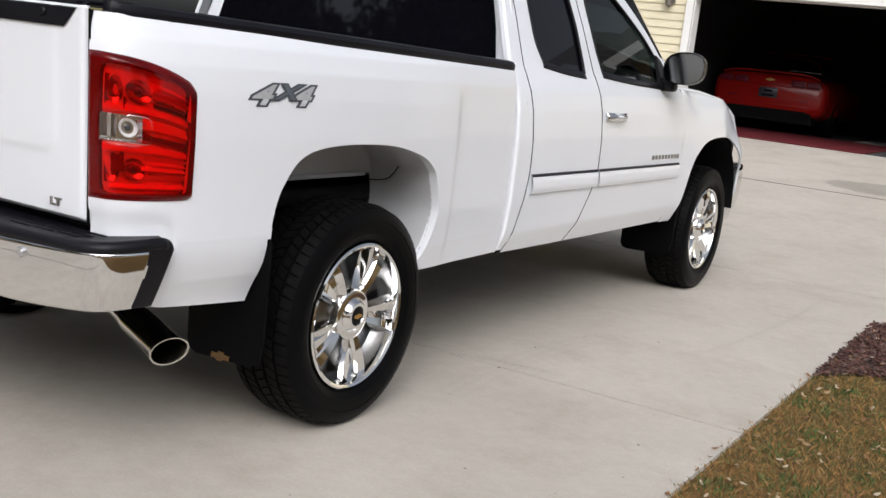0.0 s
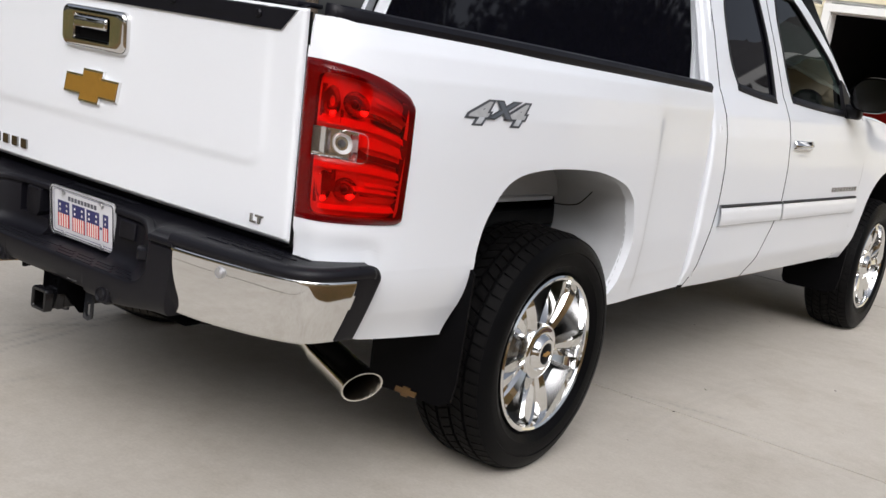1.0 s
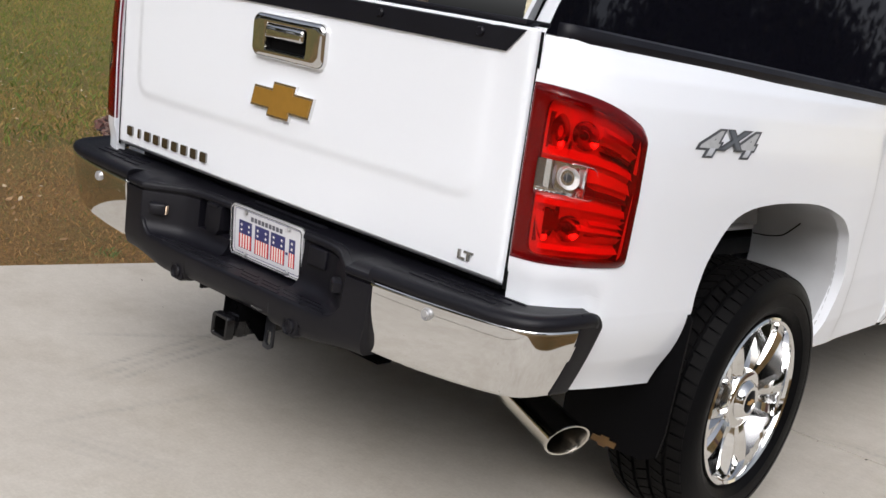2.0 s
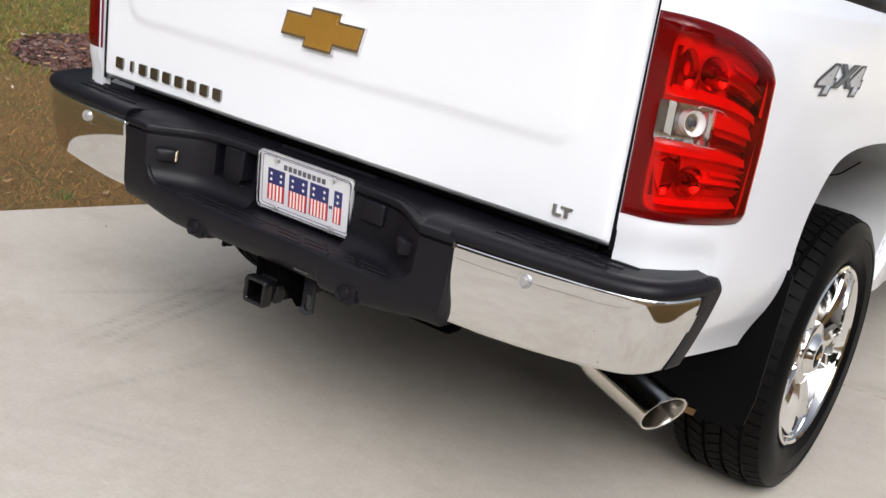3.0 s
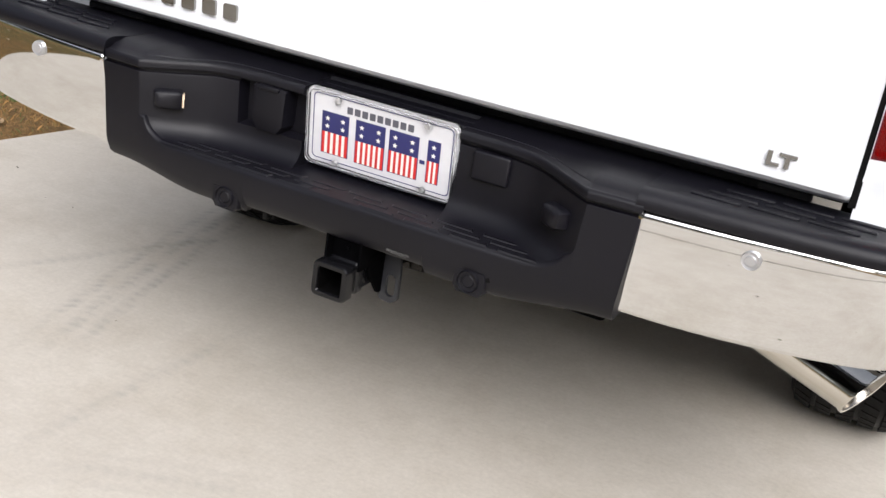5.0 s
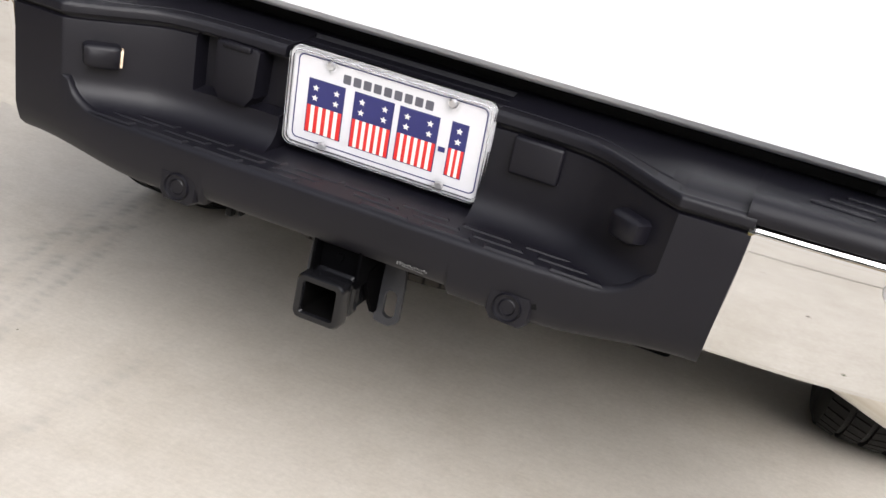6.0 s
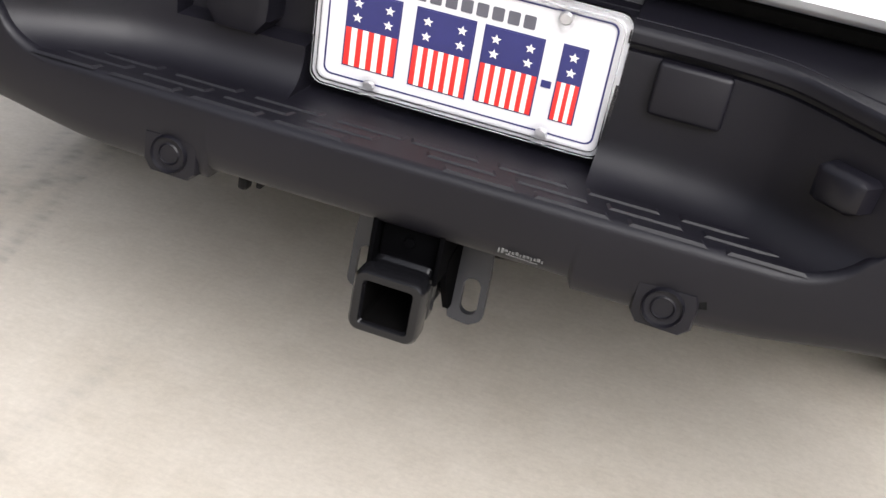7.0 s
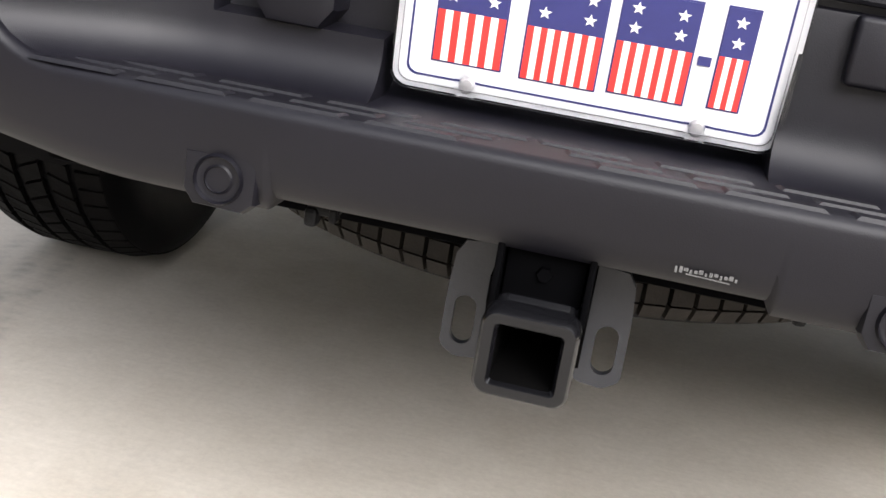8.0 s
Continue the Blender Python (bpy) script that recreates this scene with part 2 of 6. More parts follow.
def grid(bm, f, nu, nv, closed_u=False):
    vs = [[bm.verts.new(f(i / nu, j / nv)) for j in range(nv + 1)] for i in range(nu if closed_u else nu + 1)]
    n = len(vs)
    for i in range(nu):
        for j in range(nv):
            q = (vs[i][j], vs[(i + 1) % n][j], vs[(i + 1) % n][j + 1], vs[i][j + 1])
            try:
                bm.faces.new(q)
            except ValueError:
                pass
    return vs


def lathe(bm, profile, segs, m=None, closed=False):
    """profile: (radius, x) pairs, turned about the x axis."""
    rings = []
    for r, x in profile:
        rings.append([bm.verts.new((x, r * math.cos(2 * math.pi * k / segs), r * math.sin(2 * math.pi * k / segs))) for k in range(segs)])
    pairs = list(zip(rings, rings[1:] + ([rings[0]] if closed else [])))
    for a, b in (pairs if closed else pairs[: len(rings) - 1]):
        for k in range(segs):
            bm.faces.new((a[k], a[(k + 1) % segs], b[(k + 1) % segs], b[k]))
    vs = [v for r in rings for v in r]
    if m is not None:
        bmesh.ops.transform(bm, matrix=m, verts=vs)
    return rings


def prism(bm, pts, d0, d1, put):
    """A flat outline pts (u, v) between depths d0 and d1; put(u, v, d) gives the place."""
    a = [bm.verts.new(put(u, v, d0)) for u, v in pts]
    b = [bm.verts.new(put(u, v, d1)) for u, v in pts]
    n = len(pts)
    bm.faces.new(a)
    bm.faces.new(b[::-1])
    for i in range(n):
        bm.faces.new((a[i], b[i], b[(i + 1) % n], a[(i + 1) % n]))
    return a + b


def tube(bm, pts, radius, segs=10, cap=True):
    pts = [Vector(p) for p in pts]
    rings = []
    for i, p in enumerate(pts):
        d = (pts[min(i + 1, len(pts) - 1)] - pts[max(i - 1, 0)]).normalized()
        s = d.cross(Vector((0, 0, 1)) if abs(d.z) < 0.9 else Vector((1, 0, 0))).normalized()
        t = d.cross(s)
        r = radius[i] if isinstance(radius, (list, tuple)) else radius
        rings.append([bm.verts.new(p + r * (math.cos(2 * math.pi * k / segs) * s + math.sin(2 * math.pi * k / segs) * t)) for k in range(segs)])
    for a, b in zip(rings, rings[1:]):
        for k in range(segs):
            bm.faces.new((a[k], a[(k + 1) % segs], b[(k + 1) % segs], b[k]))
    if cap:
        bm.faces.new(rings[0][::-1])
        bm.faces.new(rings[-1])
    return rings


def smooth_path(keys, per):
    """Catmull-Rom through the keys, per steps to a stretch."""
    k = [np.array(p, float) for p in keys]
    k = [2 * k[0] - k[1]] + k + [2 * k[-1] - k[-2]]
    out = []
    for i in range(1, len(k) - 2):
        for j in range(per):
            t = j / per
            a, b, c, d = k[i - 1], k[i], k[i + 1], k[i + 2]
            out.append(0.5 * (2 * b + (c - a) * t + (2 * a - 5 * b + 4 * c - d) * t * t + (3 * b - a - 3 * c + d) * t ** 3))
    out.append(k[-2])
    return out


def straight_path(keys, per):
    out = []
    for a, b in zip(keys, keys[1:]):
        for j in range(per):
            out.append(np.array(a) * (1 - j / per) + np.array(b) * (j / per))
    out.append(np.array(keys[-1], float))
    return out


def sstep(a, b, x):
    t = min(1, max(0, (x - a) / (b - a)))
    return t * t * (3 - 2 * t)


def table(x, pts):
    return float(np.interp(x, [p[0] for p in pts], [p[1] for p in pts]))


def ruled(bm, inner, outer, n, place):
    """Rows between two matched outlines of (u, v), put on a surface by place(u, v)."""
    vs = []
    for a, b in zip(inner, outer):
        vs.append([bm.verts.new(place(*(a * (1 - j / n) + b * (j / n)))) for j in range(n + 1)])
    for r, q in zip(vs, vs[1:]):
        for j in range(n):
            bm.faces.new((r[j], q[j], q[j + 1], r[j + 1]))
    return vs


def mirrored(ob, name="", dx=0.0, dy=0.0):
    """The same part on the other side of the truck, as a mesh of its own."""
    me = ob.data.copy()
    me.transform(Matrix.Translation((-0.044 + dx, dy, 0)) @ Matrix.Diagonal((-1, 1, 1, 1)))
    me.flip_normals()
    o = new(name or ob.name.split(".")[0], me)
    o.parent = ob.parent
    for md in ob.modifiers:
        c = o.modifiers.new(md.name, md.type)
        if md.type == "SOLIDIFY":
            c.thickness, c.offset = md.thickness, md.offset
    if "label" in ob:
        o["label"] = ob["label"]
    return o


def letters(bm, text, size, place, depth=0.002, shear=0.0, offset=0.0, width=1.0):
    """Raised letters in the built-in font; place(u, v, d) sets each corner."""
    cu = bpy.data.curves.new("letters", "FONT")
    cu.body, cu.size, cu.shear, cu.offset, cu.extrude = text, size, shear, offset, depth / 2
    cu.resolution_u = 3
    tmp = bpy.data.objects.new("letters", cu)
    me = bpy.data.meshes.new_from_object(tmp)
    for v in me.vertices:
        v.co = place(v.co.x * width, v.co.y, v.co.z + depth / 2)
    bm.from_mesh(me)
    bpy.data.objects.remove(tmp)
    bpy.data.curves.remove(cu)
    bpy.data.meshes.remove(me)


# ---- ground ----
def rise(x, y):
    """The plot climbs gently towards the garage."""
    return 0.067 * 0.5 * ((y - 5.8) + math.sqrt((y - 5.8) ** 2 + 0.6)) - 0.0065


GARAGE_Y = 13.8


def ground_height(x, y):
    h = rise(x, min(y, GARAGE_Y)) if y > 2 else 0.0
    return max(h, 0.0)


bm = bmesh.new()
xs = sorted(set([-900, -300, -120, -60] + [round(-30 + i * 1.5, 2) for i in range(41)] + [60, 120, 300, 900]))
ys = sorted(set([-900, -300, -120, -60, -30, -15] + [round(-8 + i * 1.0, 2) for i in range(60)] + [60, 120, 300, 900]))
gv = [[bm.verts.new((x, y, ground_height(x, y) - 0.016)) for y in ys] for x in xs]
for i in range(len(xs) - 1):
    for j in range(len(ys) - 1):
        bm.faces.new((gv[i][j], gv[i + 1][j], gv[i + 1][j + 1], gv[i][j + 1]))
thing("ground", bm, M_LAWN, "dry brown and green autumn lawn around the driveway", "lawn", kind="structure")

# driveway slabs: parts of one driveway, with open joints between
def left_edge(y):
    return -2.08 + 0.16 * max(-3, min(y, 3.5)) - 0.35 * max(0, y - 6.5)


def right_edge(y):
    return 2.035 + 0.9 * max(0, y - 4.95) ** 0.9 if y < 9.5 else 5.55


drive = tagged(new("driveway"), "pale broom-finished concrete driveway in jointed slabs", "driveway", kind="structure")
JOINTS = [-12.0, -8.05, -4.6, -1.15, 2.27, 5.74, 10.1, GARAGE_Y]
for a, b in zip(JOINTS, JOINTS[1:]):
    bm = bmesh.new()
    n = 14
    a2, b2 = a + (0.02 if a == 10.1 else 0.008), b - (0.02 if b == 10.1 else 0.008)

    def slab_point(u, v, z=0.0):
        y = a2 + (b2 - a2) * v
        tilt = 0.02 * ((left_edge(y) + (right_edge(y) - left_edge(y)) * u)) - 0.02
        l, r = left_edge(y), right_edge(y)
        y += tilt * 1.2
        return (l + (r - l) * u, y, ground_height(0, y) + z)

    top = grid(bm, lambda u, v: slab_point(u, v), 6, n)
    low = grid(bm, lambda u, v: slab_point(u, v, -0.12), 6, n)
    rim_t = [top[i][0] for i in range(7)] + [top[6][j] for j in range(1, n + 1)] + [top[i][n] for i in range(5, -1, -1)] + [top[0][j] for j in range(n - 1, 0, -1)]
    rim_l = [low[i][0] for i in range(7)] + [low[6][j] for j in range(1, n + 1)] + [low[i][n] for i in range(5, -1, -1)] + [low[0][j] for j in range(n - 1, 0, -1)]
    for i in range(len(rim_t)):
        k = (i + 1) % len(rim_t)
        bm.faces.new((rim_t[i], rim_l[i], rim_l[k], rim_t[k]))
    part("slab", bm, M_CONCRETE, drive, smooth=False)

M_FILLER = simple("dark_joint_filler", (0.04, 0.038, 0.036), 0.9, 0, 0.3, 20, spec=0.1)
for jy in JOINTS[1:-1]:
    bm = bmesh.new()
    x0, x1 = left_edge(jy) + 0.01, right_edge(jy) - 0.01

    def filler_point(u, v):
        x = x0 + (x1 - x0) * u
        y = jy + (-0.012 + 0.024 * v if jy < 9 else -0.022 + 0.044 * v) + (0.02 * x - 0.02) * 1.2
        return (x, y, ground_height(0, y) - (0.007 if jy < 9 else 0.001))

    grid(bm, filler_point, 8, 1)
    part("joint_filler", bm, M_FILLER, drive, "dark joint between slabs")

# ---- the truck ----
truck = empty("pickup_truck", pose(-0.011, 0, 0), "clean white extended-cab pickup truck with chrome trim parked on the driveway", "truck")

# plan line of the bed side, from the tailgate seam round the corner to the cab
PLAN = smooth_path([(0.771, 0.188), (0.842, 0.210), (0.898, 0.289), (0.929, 0.397), (0.953, 0.58), (0.974, 0.85), (0.987, 1.2), (0.986, 1.62), (0.974, 1.80), (0.966, 2.00), (0.957, 2.20)], 12)
ARC = np.concatenate([[0], np.cumsum([np.linalg.norm(b - a) for a, b in zip(PLAN, PLAN[1:])])])
PX, PY = np.array([p[0] for p in PLAN]), np.array([p[1] for p in PLAN])
SIDE_DX = [(0.50, -0.028), (0.6, -0.008), (0.72, 0), (1.0, 0), (1.12, -0.006), (1.2, -0.016), (1.26, -0.034), (1.30, -0.062), (1.34, -0.11)]


def arc_of(y):
    return float(np.interp(y, PY, ARC))


def bed_point(s, z, out=0.0):
    x, y = float(np.interp(s, ARC, PX)), float(np.interp(s, ARC, PY))
    x2, y2 = float(np.interp(s + 0.01, ARC, PX)), float(np.interp(s + 0.01, ARC, PY))
    x1, y1 = float(np.interp(s - 0.01, ARC, PX)), float(np.interp(s - 0.01, ARC, PY))
    d = Vector((y2 - y1, -(x2 - x1), 0)).normalized()
    k = table(z, SIDE_DX) + out - 0.006 * sstep(1.70, 1.735, y) * sstep(1.20, 1.12, z) * sstep(0.5, 0.6, z)
    q = Vector((max(0, y - 0.305), max(0, z - 0.742))).length - 0.05
    if s < 0.25:
        k *= 0.35 + 0.65 * s / 0.25
    k -= 0.009 * sstep(0.014, -0.014, q)
    k -= 0.036 * sstep(0.70, 0.50, z) * sstep(0.95, 0.70, y)
    lean = -0.07 * (z - 0.85) * sstep(0.3, 0.0, s)
    return Vector((x + d.x * k, y + d.y * k + lean, z))


ARCH = [(.685, .505), (.698, .61), (.712, .70), (.715, .77), (.745, .86), (.83, .952), (1.0, .984), (1.27, .979), (1.465, .94), (1.55, .895), (1.586, .845), (1.616, .725), (1.573, .60), (1.495, .511)]
TOP = lambda y: 1.323 - 0.0235 * y
OUT = [(arc_of(.285), .528), (arc_of(.315), .66), (arc_of(.335), .722), (arc_of(.27), .732), (0, .731), (0, 1.318), (arc_of(.45), TOP(.45)), (arc_of(1.2), TOP(1.2)), (arc_of(2.0), TOP(2.0)),
       (arc_of(2.20), TOP(2.20)), (arc_of(2.20), 1.2), (arc_of(2.20), .85), (arc_of(2.20), .62), (arc_of(2.20), .507)]
PER = 22
arch_line = smooth_path([(arc_of(y), z) for y, z in ARCH], PER)
bm = bmesh.new()
out_line = straight_path(OUT, PER)
lip_rows = ruled(bm, arch_line, out_line, 44, lambda s, z: bed_point(s, z))
# opening for the lamp
LZ0, LZ1 = 0.834, 1.218


def lamp_top(s):
    return LZ1 - 0.078 * (s / 0.30) ** 2.4


where = {}
for a, b, row in zip(arch_line, out_line, lip_rows):
    for j, vert in enumerate(row):
        where[vert] = a * (1 - j / 44) + b * (j / 44)
cut = []
for f in bm.faces:
    sc, zc = np.mean([where[v] for v in f.verts], axis=0)
    if 0.018 < sc < 0.272 and LZ0 + 0.016 < zc < lamp_top(sc) - 0.018:
        cut.append(f)
bmesh.ops.delete(bm, geom=cut, context="FACES")
# folded lip round the wheel opening and turned-in seams
lip = [bm.verts.new(r[0].co + Vector((-0.035, 0, 0))) for r in lip_rows]
for k in range(len(lip) - 1):
    bm.faces.new((lip_rows[k][0], lip[k], lip[k + 1], lip_rows[k + 1][0]))
seam = [bm.verts.new(r[-1].co + Vector((-0.03 if i > 8 * PER else 0.0, 0.03 if i < 5 * PER else -0.004, 0))) for i, r in enumerate(lip_rows)]
for k in range(len(seam) - 1):
    bm.faces.new((lip_rows[k][-1], seam[k], seam[k + 1], lip_rows[k + 1][-1]))
bed_side = part("bed_side", bm, M_WHITE, truck, angle=40)
mirrored(bed_side, dx=-0.012, dy=-0.013)

# black rail caps on the bed sides
bm = bmesh.new()
sec = [(0.006, -0.016), (0.009, 0.014), (0.0, 0.027), (-0.02, 0.032), (-0.10, 0.032), (-0.105, -0.05)]
s0, s1 = 0.02, arc_of(2.195)


def cap_point(u, v):
    s = s0 + (s1 - s0) * u
    k = v * (len(sec) - 1)
    i = min(int(k), len(sec) - 2)
    o = sec[i][0] * (1 - (k - i)) + sec[i + 1][0] * (k - i)
    h = sec[i][1] * (1 - (k - i)) + sec[i + 1][1] * (k - i)
    y = float(np.interp(s, ARC, PY))
    z = TOP(y)
    p = bed_point(s, z, o * (0.35 if s < 0.1 else 1))
    return p + Vector((0, 0, h - 0.004))


grid(bm, cap_point, 60, len(sec) - 1)
rail_cap = part("rail_cap", bm, M_PAD, truck, "black plastic bed rail cap", solid=0.004)
mirrored(rail_cap, dx=-0.012, dy=-0.013)

# bed floor and inner walls
bm = bmesh.new()
box(bm, (0, 1.2, 0.82), (1.22, 1.9, 0.03), 0.004)
box(bm, (0.83, 1.2, 1.15), (0.03, 1.9, 0.22), 0.004)
box(bm, (-0.85, 1.2, 1.15), (0.03, 1.9, 0.22), 0.004)
box(bm, (0, 2.14, 1.03), (1.6, 0.03, 0.46), 0.004)
part("bed_floor", bm, M_PAD, truck)

# tailgate: lower band set back, upper panel proud of it
TGC, TG = -0.025, 0.789


def tailgate_y(x, z):
    q = Vector((max(0, abs(x - TGC) - 0.625), max(0, 0.992 - z))).length - 0.058
    k = 0.55 * sstep(0.014, -0.014, q) + 0.45 * sstep(0.07, -0.06, q)
    edge = 0.012 * (sstep(TG - 0.012, TG, abs(x - TGC)) + sstep(0.772, 0.761, z))
    return 0.182 - 0.0065 * k - 0.06 * (z - 0.85) - 0.006 * (1 - (x / TG) ** 2) + edge


bm = bmesh.new()


def tg_grid(u, v):
    x = TGC + TG * (2 * u - 1)
    z = 0.760 + (1.325 - 0.760) * v
    return (x, tailgate_y(x, z), z)


grid(bm, tg_grid, 180, 90)
tailgate = part("tailgate", bm, M_WHITE, truck, solid=0.035, face=(0, -1, 0))
for sgn in (-1, 1):
    bm = bmesh.new()
    xe = TGC + sgn * (TG - 0.003)
    grid(bm, lambda u, v: (xe + sgn * (0.011 if sgn > 0 else 0.026) * u, tailgate_y(xe, 0.79 + 0.52 * v) + 0.001 + 0.002 * u, 0.755 + 0.565 * v), 1, 20)
    part("tailgate_gap", bm, M_SEAM, truck)
bm = bmesh.new()
box(bm, (TGC, 0.255, 0.756), (1.55, 0.05, 0.012), 0)
part("tailgate_gap", bm, M_SEAM, truck)

# black cap along the tailgate's top
bm = bmesh.new()


def tcap(u, v):
    z = 1.268 + v * 0.072 if v < 0.8 else 1.268 + 0.8 * 0.072 + (v - 0.8) * 0.05
    half = 0.718 + 0.05 * min(1, v / 0.8)
    x = TGC + half * (2 * u - 1)
    y = tailgate_y(x, 1.268) - 0.006 + (0.0 if v < 0.7 else (v - 0.7) * 0.12)
    return (x, y, z)


grid(bm, tcap, 60, 12)
box(bm, (TGC, 0.205, 1.335), (1.5, 0.09, 0.012), 0.004)
part("tailgate_cap", bm, M_PAD, tailgate, "black plastic spoiler cap on the tailgate edge")
for x in (-0.43, -0.06, 0.31, 0.62):
    bm = bmesh.new()
    lathe(bm, [(0.0001, -0.006), (0.008, -0.006), (0.011, -0.002), (0.011, 0.006)], 14, pose(x, tailgate_y(x, 1.28) - 0.007, 1.30, 0, 0, 90))
    part("cap_screw", bm, M_BLACKPLASTIC, tailgate)

# chrome handle with its surround
def on_gate(x, z, d=0.0):
    return (x, tailgate_y(x, z) - d, z)


def rrect(w, h, r, n=5):
    pts = []
    for cx, cy, a0 in ((w - r, h - r, 0), (-w + r, h - r, 90), (-w + r, -h + r, 180), (w - r, -h + r, 270)):
        for k in range(n + 1):
            a = radians(a0 + 90 * k / n)
            pts.append((cx + r * math.cos(a), cy + r * math.sin(a)))
    return pts


bm = bmesh.new()
inn = rrect(0.080, 0.032, 0.010, 8)
loops = []
for w, hh, r, dd in ((0.142, 0.057, 0.026, 0.0), (0.142, 0.057, 0.026, 0.010), (0.1395, 0.0545, 0.025, 0.016), (0.134, 0.050, 0.023, 0.0195), (0.122, 0.043, 0.018, 0.0215), (0.090, 0.038, 0.013, 0.0225), (0.082, 0.034, 0.011, 0.021), (0.080, 0.032, 0.010, 0.015)):
    loops.append([bm.verts.new(on_gate(-0.005 + u, 1.19 + v, dd)) for u, v in rrect(w, hh, r, 8)])
for a, b in zip(loops, loops[1:]):
    for k in range(len(a)):
        bm.faces.new((a[k], a[(k + 1) % len(a)], b[(k + 1) % len(a)], b[k]))
bezel = part("handle_bezel", bm, M_CHROME, tailgate, "chrome tailgate handle surround")
bm = bmesh.new()
ra = [bm.verts.new(on_gate(-0.005 + u, 1.19 + v, 0.0155)) for u, v in inn]
rb = [bm.verts.new(on_gate(-0.005 + u * 0.97, 1.19 + v * 0.95, 0.002)) for u, v in inn]
for k in range(len(ra)):
    bm.faces.new((ra[k], ra[(k + 1) % len(ra)], rb[(k + 1) % len(ra)], rb[k]))
bm.faces.new(rb)
part("handle_pocket", bm, M_SEAM, bezel, "dark recess below the pull")
bm = bmesh.new()
box(bm, (-0.009, tailgate_y(0, 1.2) - 0.017, 1.204), (0.146, 0.020, 0.034), 0.009, 4)
part("handle", bm, M_CHROME, bezel)

# plain gold emblem with a bright edge
def emblem(bm, w, h, d0, d1, put, grow=0.0):
    a, b, c = w / 2 + grow, h / 2 + grow, w * 0.17 + grow
    k = h * 0.27 + grow
    sl = 0.25 * k
    pts = [(-a - sl, -k), (-c - sl, -k), (-c - b * 0.25, -b), (c - b * 0.25, -b), (c - sl, -k), (a - sl, -k), (a + sl, k), (c + sl, k), (c + b * 0.25, b), (-c + b * 0.25, b), (-c + sl, k), (-a + sl, k)]
    prism(bm, pts, d0, d1, put)


bm = bmesh.new()
emblem(bm, 0.225, 0.082, 0.0, 0.010, lambda u, v, d: on_gate(-0.014 + u, 1.031 + v, d), 0.006)
part("emblem_rim", bm, M_CHROME, tailgate)
bm = bmesh.new()
emblem(bm, 0.225, 0.082, 0.009, 0.013, lambda u, v, d: on_gate(-0.014 + u, 1.031 + v, d))
part("emblem", bm, M_GOLD, tailgate, "plain gold emblem shape")

# model name as a row of plain bars, trim letters
M_BADGE = simple("dark_chrome_badge", (0.30, 0.295, 0.285), 0.2, 1.0, 0.1, 60)
for i in range(9):
    bm = bmesh.new()
    w = 0.012 if i == 1 else 0.030
    x = -0.754 + i * 0.0485 + (0.003 if i == 1 else 0)
    prism(bm, rrect(w / 2, 0.0145, 0.004, 2), 0.0, 0.006, lambda u, v, d: on_gate(x + 0.015 + u, 0.811 + v, d))
    part("badge_bar", bm, M_BADGE, tailgate)
bm = bmesh.new()
letters(bm, "LT", 0.0285, lambda u, v, d: on_gate(0.632 + u, 0.792 + v, d), 0.005, 0.0, 0.0012, 1.40)
part("trim_letters", bm, M_BADGE, tailgate, "small chrome trim letters", smooth=False)

# 4X4 decal on the bed side: dark outline, grey fill, dark middle letter
M_DECALDARK = simple("decal_dark_grey", (0.06, 0.065, 0.075), 0.4, 0, 0.1, 30)
M_DECALBLUE = simple("decal_slate", (0.10, 0.115, 0.135), 0.4, 0, 0.1, 30)
M_DECALGREY = simple("decal_silver_grey", (0.42, 0.43, 0.44), 0.4, 0.0, 0.15, 50)


def on_bed(y, z, d):
    return bed_point(arc_of(y), z, d)


for dec_text, size, u0, v0, fat, dd, mt in (("4", 0.080, 0, 0, 0.0075, 0.0016, M_DECALDARK), ("4", 0.080, 0, 0, 0.0022, 0.0030, M_DECALGREY), ("4", 0.080, 0.162, 0, 0.0075, 0.0016, M_DECALDARK), ("4", 0.080, 0.162, 0, 0.0022, 0.0030, M_DECALGREY), ("X", 0.062, 0.098, 0.016, 0.0050, 0.0044, M_DECALDARK), ("X", 0.062, 0.098, 0.016, 0.0008, 0.0056, M_DECALBLUE)):
    bm = bmesh.new()
    letters(bm, dec_text, size, lambda u, v, d: on_bed(0.586 + u0 + u, 1.106 + v0 + v, dd), 0.0, 0.40, fat, 1.90)
    part("decal", bm, mt, truck, "four wheel drive decal in grey and black", smooth=False)

# ---- tail lamps ----
def lamp_pt(u, v, out, grow=0.0):
    s = 0.001 - grow + (0.292 + 2 * grow) * u
    zt = lamp_top(max(0, min(s, 0.285))) + grow
    zb = LZ0 - grow + 0.004 * u
    # rounded outer corners
    r = 0.03
    if u > 0.9:
        k = (u - 0.9) / 0.1
        zt -= r * (1 - math.sqrt(max(0, 1 - k * k)))
        zb += 0.5 * r * (1 - math.sqrt(max(0, 1 - k * k)))
    return bed_point(max(s, 0.0), zb + (zt - zb) * v, out)


bm = bmesh.new()


